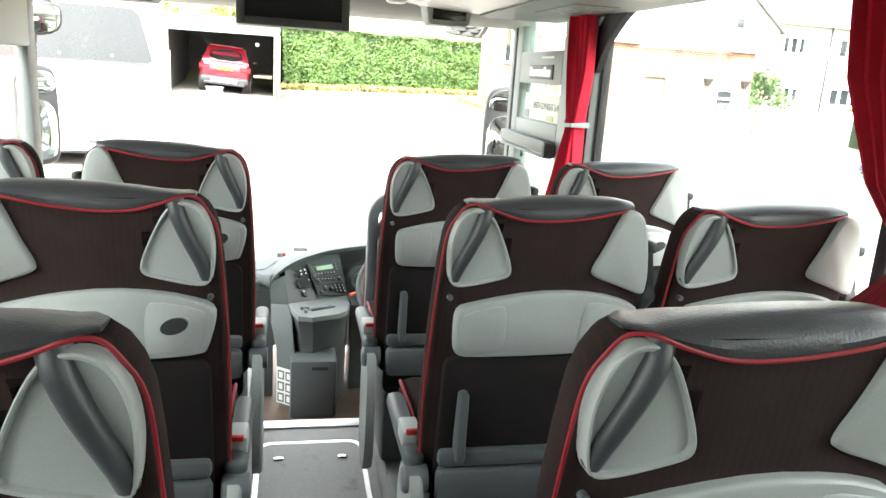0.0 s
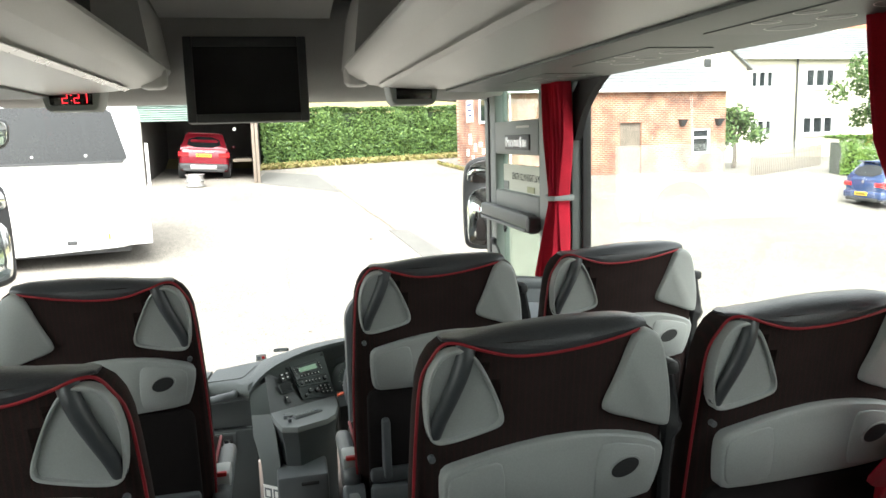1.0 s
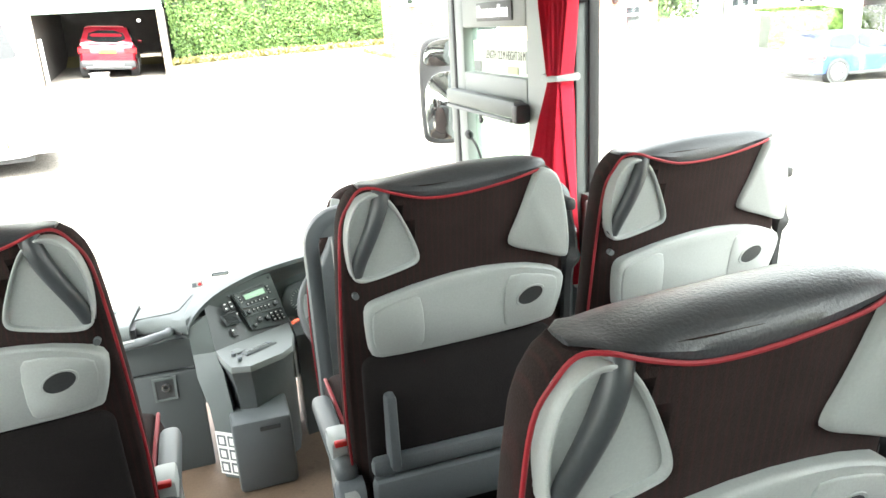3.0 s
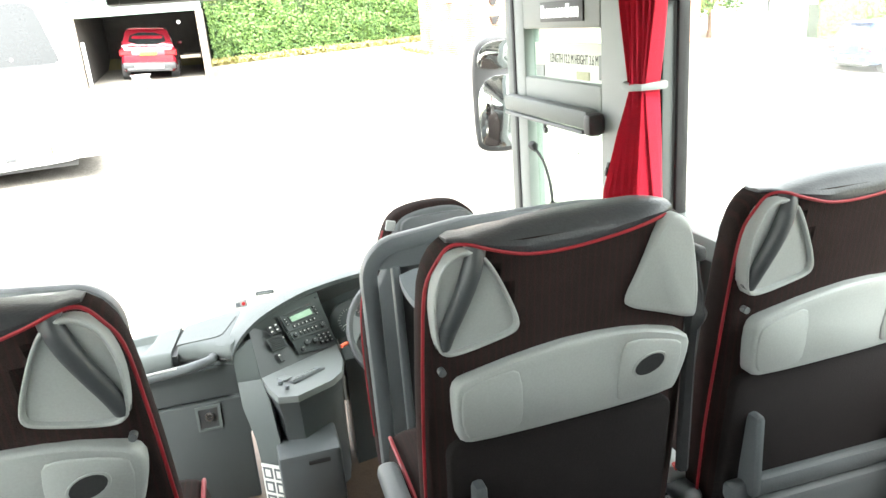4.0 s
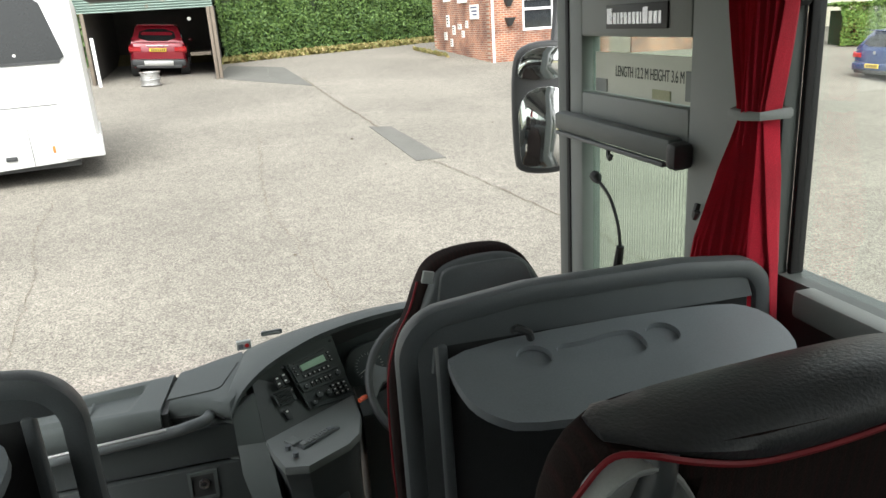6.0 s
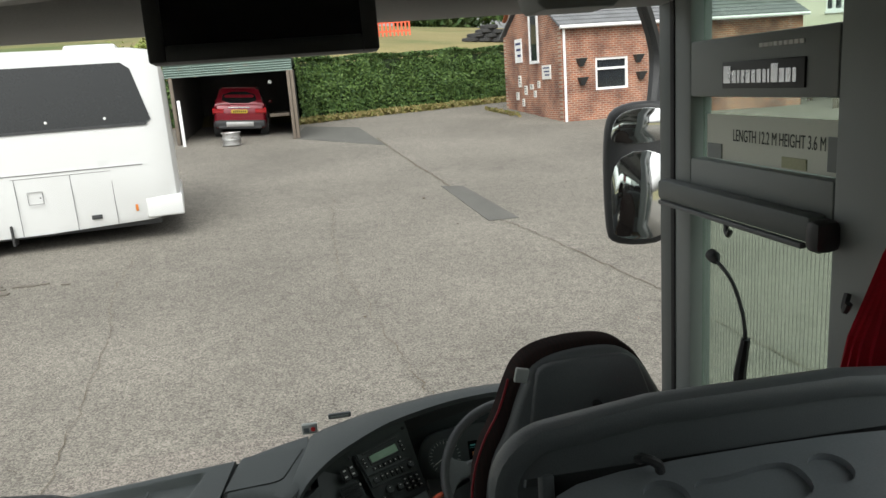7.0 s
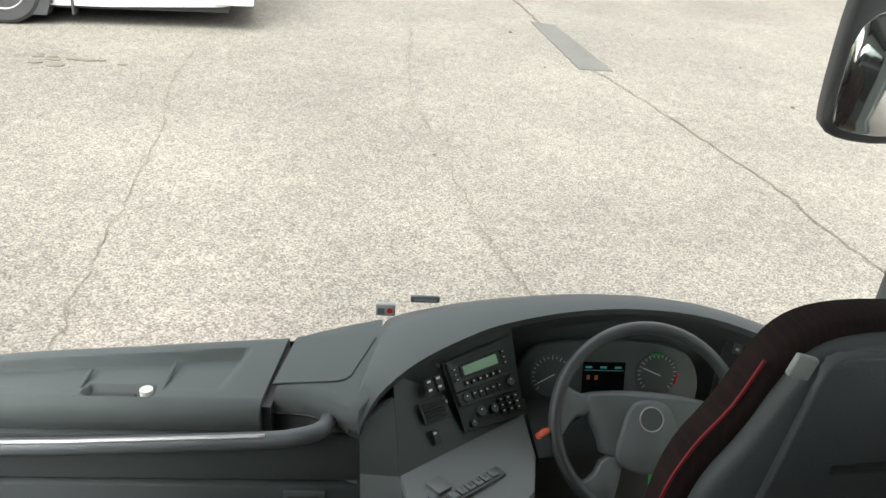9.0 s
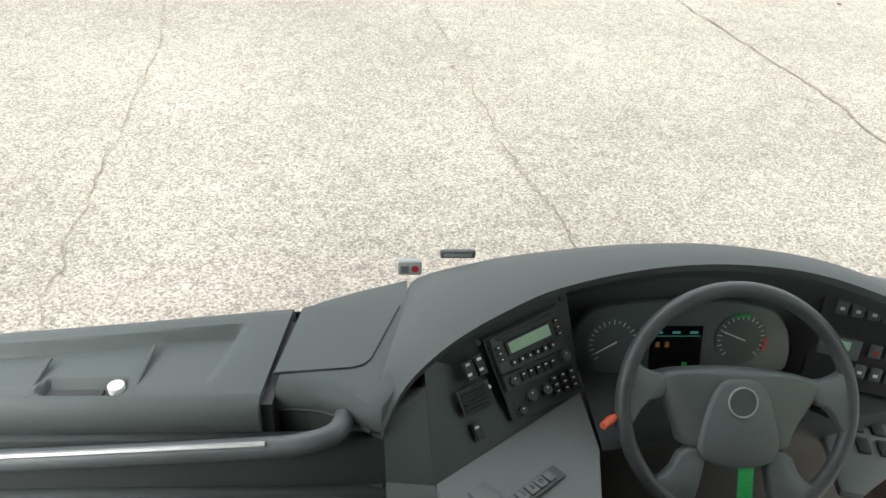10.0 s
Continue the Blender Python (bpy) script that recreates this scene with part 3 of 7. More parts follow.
# left side: door frame
bm = box(B(), XL - 0.06, XL + 0.02, 4.95, 5.05, -0.5, 1.95, 0.02)
structure("pillar_door", bm, M_TRIMDK, "dark grey post at the rear of the entrance door", "pillar")
structure("pillar_front_left", box(B(), XL - 0.10, XL - 0.03, 5.80, 5.92, -0.5, 1.95, 0.02), M_PANEL, "dark grey front corner pillar by the door", "pillar")
w = structure("window_door", box(B(), XL - 0.06, XL - 0.054, 5.05, 5.80, 0.0, 1.85), M_PANE, "clear glass of the closed entrance door", "window")
w.visible_shadow = False
bm = box(B(), XL - 0.08, XL - 0.03, 5.05, 5.80, -0.6, 0.0)
structure("door_1", bm, M_TRIMDK, "dark lower panel of the closed entrance door", "door")
structure("trim_left_panel", box(B(), XL - 0.09, XL - 0.02, 5.06, 5.80, 1.45, 1.9, 0.015), M_TRIM, "grey moulded panel above the entrance door glass", "panel")
structure("wall_front_left", box(B(), XL - 0.08, XL - 0.03, 5.92, 6.34, -0.6, 0.2), M_DASHDK, "dark corner panel below the windscreen", "wall")
lm = thing("door_camera", "small black sensor box clipped to the door post", "sensor")
part("body", box(B(), XL - 0.03, XL + 0.02, 5.90, 5.94, 0.74, 0.79, 0.006), M_BLACK, lm)
part("cable", tube(B(), [(XL - 0.02, 5.92, 0.74), (XL - 0.03, 5.915, 0.6), (XL - 0.05, 5.90, 0.45)], 0.006, 6), M_BLACK, lm)

# windscreen: a bowed sheet, raked back at the top
def screen_x(u):
    return XL + (XR - XL) * u


rows = []
for k in range(7):
    v = k / 6
    rows.append([(screen_x(u / 16), 6.36 + 0.36 * (1 - (2 * u / 16 - 1) ** 4) ** 0.6 - 0.34 * v ** 1.6, 0.16 + 1.9 * v) for u in range(17)])
ws = structure("window_windscreen", loft(B(), rows, False, False), M_PANE, "large bowed clear windscreen", "window")
ws.visible_shadow = False

# front bulkhead over the windscreen
bm = B()
prof = [(5.90, 2.2), (5.88, 2.12), (5.90, 1.95), (5.96, 1.79), (6.02, 1.745), (6.3, 1.735), (6.45, 1.86), (6.4, 2.26), (5.9, 2.26)]
loft(bm, [[(x, y, z) for y, z in prof] for x in (XL, XL + 0.4, 0.0, XR - 0.4, XR)])
structure("ceiling_front_bulkhead", bm, M_LINER, "pale grey moulded bulkhead above the windscreen", "bulkhead")
bm = loft(B(), [[(x, y, z) for y, z in round_poly([(5.1, 2.19), (5.75, 2.13), (5.86, 2.1), (5.86, 2.19)], 1)] for x in (-0.48, 0.30)])
structure("trim_ceiling_cove", bm, M_LINER, "curved cove between ceiling and bulkhead", "trim")
part_l = thing("ceiling_light", "long oval pale ceiling light over the aisle", "light")
part("diffuser", box(B(), -0.30, 0.12, 4.7, 5.05, 2.165, 2.195, 0.012), M_RACK, part_l)

# overhead lockers and passenger service panels
def locker(sign, name):
    t = thing(name, "pale grey overhead luggage rack running along the side windows", "luggage rack")
    xw = XR if sign > 0 else XL
    c = XC

    def X(d):
        return c + sign * d

    def run(prof, y0, y1):
        return loft(B(), [[(X(d), y, z) for d, z in prof] for y in (y0, y0 + 0.03, y1 - 0.03, y1)])
    wd = abs(xw - c)
    part("underside", run([(0.44, 1.80), (0.50, 1.778), (0.6, 1.765), (0.72, 1.757), (0.86, 1.752), (wd, 1.752), (wd, 1.79), (0.5, 1.83), (0.45, 1.83)], Y_BACK, 5.62), M_RACK, t, "pale smooth underside panel")
    part("service_channel", run([(0.86, 1.742), (0.9, 1.737), (wd, 1.737), (wd, 1.75), (0.86, 1.75)], Y_BACK, 5.6), M_TRIMDK, t, "dark channel along the windows")
    part("lip", run([(0.385, 1.86), (0.40, 1.825), (0.44, 1.80), (0.45, 1.83), (0.43, 1.87), (0.40, 1.885)], Y_BACK, 5.6), M_RACK, t, "shiny rounded front lip")
    part("recess", run([(0.43, 1.87), (0.62, 1.89), (0.62, 2.19), (0.6, 2.19), (0.6, 1.905), (0.43, 1.885)], Y_BACK, 5.3), M_BLACK, t, "dark open locker shelf")
    part("end_cap", run([(0.40, 1.87), (0.44, 1.81), (wd, 1.76), (wd, 2.19), (0.46, 2.19), (0.43, 2.1)], 5.3, 5.9), M_LINER, t, "rounded end panel")
    part("bracket", box(B(), min(X(0.385), X(0.50)), max(X(0.385), X(0.50)), 5.56, 5.68, 1.77, 1.87, 0.03, 3), M_RACK, t, "rounded end bracket")
    part("rail", run([(0.52, 1.765), (0.54, 1.755), (0.56, 1.765), (0.54, 1.775)], Y_BACK, 5.5), M_CHROME if sign < 0 else M_RACK, t)
    return t


locker(1, "luggage_rack")
locker(-1, "luggage_rack")


def service_panel(x, y, sign):
    t = thing("service_panel", "row of round reading lights and air vents under the rack", "service panel", "service panels")
    part("plate", box(B(), x - 0.09, x + 0.09, y - 0.24, y + 0.24, 1.7345, 1.738), M_TRIMDK, t)
    for k, (dx, dy, r) in enumerate(((0.04, -0.16, 0.05), (0.04, 0.0, 0.035), (0.04, 0.13, 0.05), (-0.06, -0.05, 0.028), (-0.06, 0.07, 0.028))):
        m = pose(x + dx, y + dy, 1.734, -90)
        part("ring", lathe(B(), [(r, 0), (r, 0.014), (r - 0.012, 0.016), (r - 0.014, 0.004)], 20, m @ pose(0, 0, 0, 180)), M_RACK, t, "pale ring")
        part("lens", disc(B(), r - 0.013, 0.006, 16, m @ pose(0, 0, 0, 180)), M_DARK, t)
    return t


for y in (4.85, 4.13, 3.41, 2.7):
    service_panel(1.02, y, 1)
    service_panel(-1.1, y, -1)

# screen, clock and sign box
tv = thing("monitor", "black flat monitor hanging before the front bulkhead", "monitor")
tvm = pose(-0.10, 5.72, 1.625, -4)
part("housing", box(B(), -0.275, 0.275, 0.02, 0.07, 0.0, 0.39, 0.008, m=tvm), M_BLACK, tv)
part("screen", box(B(), -0.235, 0.235, 0.012, 0.02, 0.04, 0.345, m=tvm), M_SCREEN, tv, "switched-off glossy screen")
for a in ((-0.275, -0.235, 0, 0.39), (0.235, 0.275, 0, 0.39), (-0.235, 0.235, 0, 0.04), (-0.235, 0.235, 0.345, 0.39)):
    part("bezel", box(B(), a[0], a[1], 0.0, 0.02, a[2], a[3], 0.006, m=tvm), M_BLACK, tv)
part("mount", box(B(), -0.1, 0.1, 0.07, 0.22, 0.15, 0.3, 0.01, m=tvm), M_BLACK, tv)


def sign_box(x, lit):
    t = thing("clock" if lit else "sign_box", "grey housing with a red lit digital clock" if lit else "grey housing with a dark unlit display", "clock" if lit else "display")
    m = pose(x, 5.62, 1.685)
    pts = [(-0.125, 0.11), (0.125, 0.11), (0.105, 0.015), (0.09, 0), (-0.09, 0), (-0.105, 0.015)]
    part("housing", slab(B(), pts, 0.16, 0.008, m), M_TRIM, t)
    part("window", box(B(), -0.085, 0.085, -0.004, 0.004, 0.025, 0.085, 0.002, m=m), M_SCREEN, t)
    if lit:
        segs = {"2": "abged", "1": "bc"}
        x0 = -0.035
        for ch in "2:21":
            if ch == ":":
                for z in (0.042, 0.064):
                    part("segment", box(B(), x0 + 0.004, x0 + 0.008, -0.006, -0.0045, z, z + 0.004, m=m), M_LED, t)
                x0 += 0.016
                continue
            w, h = 0.022, 0.021
            for s in segs[ch]:
                q = {"a": (0, w, 2 * h - 0.003, 2 * h), "g": (0, w, h - 0.0015, h + 0.0015), "d": (0, w, 0, 0.003), "b": (w - 0.003, w, h, 2 * h), "c": (w - 0.003, w, 0, h), "e": (0, 0.003, 0, h), "f": (0, 0.003, h, 2 * h)}[s]
                part("segment", box(B(), x0 + q[0], x0 + q[1], -0.006, -0.0045, 0.033 + q[2], 0.033 + q[3], m=m), M_LED, t)
            x0 += 0.031
    return t


sign_box(-0.83, True)
sign_box(0.66, False)

# curtains
def curtain(name, x, ytop, ztop, rows, label, folds=9):
    """Gathered curtain: rows of (z, y middle, half width, depth of folds)."""
    rings = []
    n = folds * 8
    for z, yc, hw, dp in smooth_path4(rows, 5):
        ring = []
        for i in range(n + 1):
            u = i / n
            ring.append((x - 0.5 * dp + dp * 0.5 * math.sin(u * folds * 2 * math.pi + 0.7 * math.sin(z * 3)) + 0.012 * math.sin(u * 9 + z * 5), yc - hw + 2 * hw * u, z))
        for i in range(n, -1, -1):
            p = ring[i]
            ring.append((p[0] + 0.004, p[1], p[2]))
        rings.append(ring)
    t = thing(name, label, "curtain", "red curtains")
    part("cloth", loft(B(), rings), M_CURTAIN, t, sharp=0)
    part("rail", box(B(), x - 0.03, x + 0.01, ytop - 0.2, ytop + 0.2, ztop, ztop + 0.02, 0.004), M_TRIM, t, "grey curtain rail")
    return t


def smooth_path4(rows, n):
    out = []
    for a, b in zip(rows, rows[1:]):
        for j in range(n):
            t = j / n
            t = t * t * (3 - 2 * t)
            out.append(tuple(p + (q - p) * t for p, q in zip(a, b)))
    return out + [rows[-1]]


c1 = curtain("curtain", 1.175, 5.05, 1.80, [(1.80, 5.065, 0.085, 0.05), (1.5, 5.055, 0.078, 0.05), (1.29, 5.045, 0.045, 0.06), (1.245, 5.045, 0.042, 0.06), (1.12, 5.06, 0.085, 0.07), (0.92, 5.085, 0.135, 0.08), (0.72, 5.1, 0.155, 0.085), (0.55, 5.1, 0.16, 0.085)], "red velour curtain gathered by a grey tie at the post")
part("tie", tube(B(), [(1.115, 4.995, 1.265), (1.108, 5.045, 1.262), (1.115, 5.1, 1.265), (1.18, 5.11, 1.268), (1.19, 4.985, 1.268)], 0.013, 6, True, 0.5), M_TRIM, c1, "grey plastic tie band")
gus = slab(B(), round_poly([(4.7, 1.755), (5.02, 1.755), (5.02, 1.5), (5.0, 1.5), (4.94, 1.6), (4.82, 1.7)], 1), 0.03, 0.004, Matrix(((0, -1, 0, 1.235), (1, 0, 0, 0), (0, 0, 1, 0), (0, 0, 0, 1))))
structure("trim_window_corner", gus, M_RUBBER, "black rounded corner piece at the top of the side window", "trim")
curtain("curtain", 1.165, 3.2, 1.80, [(1.80, 3.21, 0.19, 0.05), (1.5, 3.19, 0.17, 0.05), (1.28, 3.13, 0.12, 0.06), (1.14, 3.05, 0.07, 0.06), (1.03, 3.09, 0.14, 0.06), (0.82, 3.17, 0.22, 0.06), (0.5, 3.2, 0.25, 0.06)], "red velour curtain drawn back between the seat rows")
curtain("curtain", XL + 0.06, 3.25, 1.80, [(1.80, 3.21, 0.19, 0.05), (1.5, 3.19, 0.17, 0.05), (1.28, 3.13, 0.12, 0.06), (1.1, 3.02, 0.06, 0.05), (0.98, 3.03, 0.11, 0.05), (0.78, 3.1, 0.17, 0.05), (0.5, 3.12, 0.2, 0.05)], "red velour curtain drawn back between the seat rows")


# ---- passenger seats ----
def seat_section(z, w, b, f, n=20, e=3.2):
    """Rounded-rectangle ring at height z: half width w, back y b, front y f."""
    out = []
    for i in range(n):
        a = 2 * math.pi * i / n
        c, s = math.cos(a), math.sin(a)
        out.append((w * math.copysign(abs(c) ** (2 / e), c), (b + f) / 2 + (f - b) / 2 * math.copysign(abs(s) ** (2 / e), s), z))
    return out


def back_y(z):
    return -(z - 1.05) * 0.13


def passenger_seat(side, m, label):
    """side 1: grab handle on the seat's left (as seen from behind), -1: on its right."""
    s = side
    t = thing("passenger_seat", label, "seat", "passenger seats", m=m)
    def P(pts):
        return [(s * x, z) for x, z in pts]

    def lean(off):
        """Plane that follows the rake of the back, off metres in front of it."""
        return Matrix(((1, 0, 0, 0), (0, 1, -0.13, 0.1365 - off), (0, 0, 1, 0), (0, 0, 0, 1)))
    # outline of the handle pod
    op = round_poly(P([(-0.213, 1.07), (-0.205, 1.034), (-0.18, 1.028), (-0.10, 1.046), (-0.078, 1.056), (-0.082, 1.085), (-0.115, 1.16), (-0.138, 1.192), (-0.168, 1.2), (-0.197, 1.182), (-0.214, 1.13)]), 2)
    pc = Vector((sum(p.x for p in op) / len(op), sum(p.y for p in op) / len(op)))

    def inset(k):
        return [pc + (p - pc) * k for p in op]
    ip = inset(0.88)

    def sunk(x, z):
        """How far inside the pod's mouth a point of the back lies, 0 to 1."""
        d = min(abs((b - a).cross(Vector((x, z)) - a)) / max((b - a).length, 1e-6) * (1 if (b - a).cross(Vector((x, z)) - a) * s > 0 else -1) for a, b in zip(ip, ip[1:] + ip[:1]))
        d = max(0.0, min(1.0, (d + 0.004) / 0.01))
        return d * d * (3 - 2 * d)
    # upholstered back, hollowed behind the pod
    keys = [(0.52, 0.232), (0.7, 0.238), (0.85, 0.238), (0.97, 0.234), (1.08, 0.228), (1.14, 0.222), (1.17, 0.213), (1.19, 0.2), (1.2, 0.186)]
    zs = [0.52, 0.7, 0.85, 0.95] + [1.0 + 0.0105 * k for k in range(19)] + [1.2]
    rings = []
    for z in zs:
        w = float(np.interp(z, [k[0] for k in keys], [k[1] for k in keys]))
        ring = []
        for x, y, z_ in seat_section(z, w, back_y(z), back_y(z) + 0.10, 56):
            x += s * 0.002
            if y < back_y(z) + 0.03 and 1.02 < z < 1.195:
                y += 0.036 * sunk(x, z)
            ring.append((x, y, z_))
        rings.append(ring)
    part("backrest", loft(B(), rings), M_FABRIC, t, "dark brown pinstriped moquette")
    # leather head cap, thin at the aisle corner
    px = [-0.2, -0.165, -0.12, -0.065, 0.0, 0.07, 0.12, 0.15, 0.18]
    pz = [1.198, 1.204, 1.192, 1.177, 1.176, 1.184, 1.194, 1.198, 1.198]
    rings = []
    for i in range(25):
        x = -0.178 + 0.356 * i / 24
        u = i / 24
        zd = float(np.interp(x, px, pz))
        zt = max(zd + 0.004, 1.203 + 0.019 * math.sin(math.pi / 2 * min(1.0, u / 0.7)) - 0.007 * max(0.0, (u - 0.85) / 0.15) ** 2)
        k = min(1.0, 0.35 + u * 6, 0.3 + (1 - u) * 9)
        hd = 0.055 * (1 - (abs(x) / (0.183 if x < 0 else 0.2)) ** 3.2) ** (1 / 2.4)
        b = back_y(zd) + 0.051 - hd
        f = back_y(zd) + 0.051 + hd
        mid = (b + f) / 2
        h = zt - zd
        prof = [(b, zd), (b - 0.003 * k, zd + h * 0.3), (b + 0.003 * k, zd + h * 0.65), (b + (f - b) * 0.16, zd + h * 0.92), (b + (f - b) * 0.34, zt), (b + (f - b) * 0.66, zt - 0.002), (f - 0.012 * k, zt - 0.3 * h), (f, zd), (mid, zd - 0.004)]
        rings.append([(s * x, y, z) for y, z in prof])
    part("head_cap", loft(B(), rings), M_LEATHER, t, "black leather cap")
    # red piping along the cap and down the aisle edge
    pts = [(0.16, 0.006, 1.2), (0.12, -0.006, 1.194), (0.07, -0.006, 1.184), (0.0, -0.006, 1.176), (-0.065, -0.006, 1.177), (-0.12, -0.006, 1.192), (-0.16, -0.003, 1.206), (-0.188, 0.008, 1.203), (-0.21, 0.012, 1.18), (-0.228, 0.014, 1.14), (-0.236, 0.014, 1.05), (-0.242, 0.014, 0.93), (-0.246, 0.016, 0.75), (-0.24, 0.018, 0.55)]
    part("piping", tube(B(), smooth_path([(s * (x + 0.010 * min(1.0, max(0.0, -x - 0.15) / 0.06)), back_y(z) + dy, z) for x, dy, z in pts], 4), 0.0028, 6), M_PIPE, t, "red piping")
    # handle pod on the aisle side: rim, scooped dish, dark bar
    mm = lean(0.007)
    rim = []
    for k, y in ((1.0, 0.03), (1.0, 0.006), (0.985, 0.001), (0.96, 0.0), (0.92, 0.001), (0.89, 0.005), (0.875, 0.012)):
        rim.append([mm @ Vector((p.x, y, p.y)) for p in inset(k)])
    part("handle_rim", loft(B(), rim, True, False), M_SHELL, t, "pale grey handle surround")
    dish = [[mm @ Vector((p.x, y, p.y)) for p in inset(k)] for k, y in ((0.885, 0.008), (0.86, 0.016), (0.8, 0.025), (0.7, 0.031), (0.5, 0.035), (0.2, 0.036))]
    part("handle_dish", loft(B(), dish, True, True), M_SHELL, t, "pale grey scooped dish")
    gp = smooth_path([(-0.198, 0.012, 1.046), (-0.19, 0.006, 1.075), (-0.175, 0.003, 1.11), (-0.16, 0.003, 1.145), (-0.149, 0.008, 1.175), (-0.143, 0.018, 1.196)], 3)
    part("grab_bar", tube(B(), [mm @ Vector((s * p.x, p.y, p.z)) for p in gp], [0.0125 + 0.0045 * i / (len(gp) - 1) for i in range(len(gp))], 12), M_GRAB, t, "dark grey grab bar")
    # plain cheek panel on the other side
    cp = [(0.092, 1.066), (0.11, 1.052), (0.16, 1.036), (0.216, 1.014), (0.226, 1.022), (0.222, 1.09), (0.2, 1.18), (0.178, 1.202), (0.155, 1.202), (0.14, 1.182), (0.118, 1.12)]
    part("cheek_panel", slab(B(), round_poly(P(cp), 2), 0.05, 0.008, lean(0.012)), M_SHELL, t, "pale grey cheek panel")
    # folding table with its recess and cup hole
    tp = [(-0.186, 0.892), (-0.19, 0.96), (-0.184, 0.984), (-0.16, 0.994), (-0.08, 1.014), (0.02, 1.026), (0.12, 1.02), (0.19, 1.0), (0.214, 0.984), (0.212, 0.95), (0.198, 0.9), (0.188, 0.888), (0.10, 0.878), (-0.02, 0.872), (-0.16, 0.872), (-0.18, 0.878)]
    tm = lean(0.018)
    tb = part("folding_table", slab(B(), round_poly(tp, 1), 0.03, 0.007, tm), M_SHELL, t, "pale grey folding table")
    rp = [(-0.178, 0.9), (-0.18, 0.955), (-0.172, 0.976), (-0.10, 0.995), (-0.082, 0.985), (-0.078, 0.9), (-0.09, 0.882), (-0.165, 0.88)]
    part("table_panel", slab(B(), round_poly(rp, 1), 0.006, 0.003, lean(0.021)), M_SHELL, tb)
    rp = [(0.082, 0.9), (0.085, 0.985), (0.1, 1.005), (0.18, 0.99), (0.2, 0.975), (0.188, 0.905), (0.178, 0.895), (0.095, 0.888)]
    part("table_panel", slab(B(), round_poly(rp, 1), 0.006, 0.003, lean(0.0205)), M_SHELL, tb)
    cm = tm @ pose(0.138, -0.0035, 0.952) @ pose(0, 0, 0, 0, -22, 0) @ Matrix.Diagonal((1, 1, 0.62, 1))
    part("cup_ring", lathe(B(), [(0.033, 0.004), (0.031, -0.001), (0.027, -0.001), (0.026, 0.004)], 20, cm), M_SHELL, tb)
    part("cup_hole", disc(B(), 0.0268, 0.003, 18, cm @ pose(0, -0.001, 0)), M_BLACK, tb, "dark cup hole")
    part("hinge", disc(B(), 0.006, 0.012, 10, pose(-s * 0.204, back_y(1.0) - 0.012, 1.008)), M_DARK, t)
    # black lower back, pocket and foot-rest
    part("lower_back", slab(B(), rrect(-0.2, 0.2, 0.42, 0.872, 0.03), 0.02, 0.006, lean(0.006)), M_NET, t, "black cloth lower back")
    part("pocket_bar", box(B(), -0.2, 0.2, -0.03, 0.0, 0.605, 0.645, 0.012, m=pose(0, back_y(0.6) - 0.01, 0)), M_DARK, t, "dark pocket rail")
    part("foot_rest", box(B(), -0.2, 0.2, -0.05, 0.0, 0.505, 0.60, 0.018, m=pose(0, back_y(0.5) - 0.01, 0)), M_DARK, t, "dark folded foot rest")
    part("post", box(B(), -0.165, -0.143, -0.03, 0.02, 0.62, 0.79, 0.009, m=pose(0, back_y(0.72) - 0.01, 0)), M_DARK, t)
    # cushion
    part("cushion", box(B(), -0.22, 0.22, 0.10, 0.56, 0.47, 0.60, 0.045, 3), M_FABRIC, t, "dark pinstriped cushion")
    for x in (-0.213, 0.213):
        part("piping", tube(B(), smooth_path([(x, 0.12, 0.575), (x, 0.3, 0.598), (x, 0.5, 0.595), (x * 0.97, 0.55, 0.57)], 3), 0.005, 6), M_PIPE, t, "red piping")
    part("base", box(B(), -0.19, 0.19, 0.12, 0.5, 0.14, 0.47, 0.02), M_DARK, t, "dark seat frame")
    # armrest on the aisle side
    ax = -s * 0.245
    part("side_bracket", slab(B(), round_poly([(0.0, 0.16), (0.16, 0.16), (0.2, 0.4), (0.17, 0.56), (0.03, 0.6), (-0.02, 0.5)], 2), 0.03, 0.008, pose(ax + 0.015, 0.0, 0, 0, 0, 90)), M_SHELL, t, "pale grey side bracket")
    arm = part("armrest", box(B(), ax - 0.024, ax + 0.024, 0.06, 0.40, 0.575, 0.62, 0.018, 3), M_DARK, t, "dark armrest folded along the cushion")
    part("armrest_hinge", disc(B(), 0.032, 0.058, 16, pose(ax - 0.029, 0.06, 0.56, 0, 0, -90), 0.008), M_BAR, arm, "dark hinge knob")
    bk = part("belt_buckle", box(B(), ax - 0.022, ax + 0.022, 0.11, 0.19, 0.60, 0.65, 0.008, m=pose(0, 0, 0)), M_SHELL, t, "grey seat belt buckle")
    part("release_button", box(B(), ax - 0.014, ax + 0.014, 0.105, 0.12, 0.642, 0.654, 0.003), M_REDP, bk, "red release button")
    # seat belt on the window side
    part("belt_guide", box(B(), s * 0.235 - 0.012, s * 0.235 + 0.012, 0.0, 0.05, 1.105, 1.13, 0.008), M_BLACK, t)
    part("belt", tube(B(), smooth_path([(s * 0.235, 0.03, 1.12), (s * 0.245, 0.035, 1.07), (s * 0.25, 0.03, 1.02), (s * 0.238, 0.03, 0.95), (s * 0.235, 0.04, 0.7)], 4), [0.012] * 9 + [0.02] * 2 + [0.012] * 6, 6), M_BLACK, t, "black belt webbing")
    return t


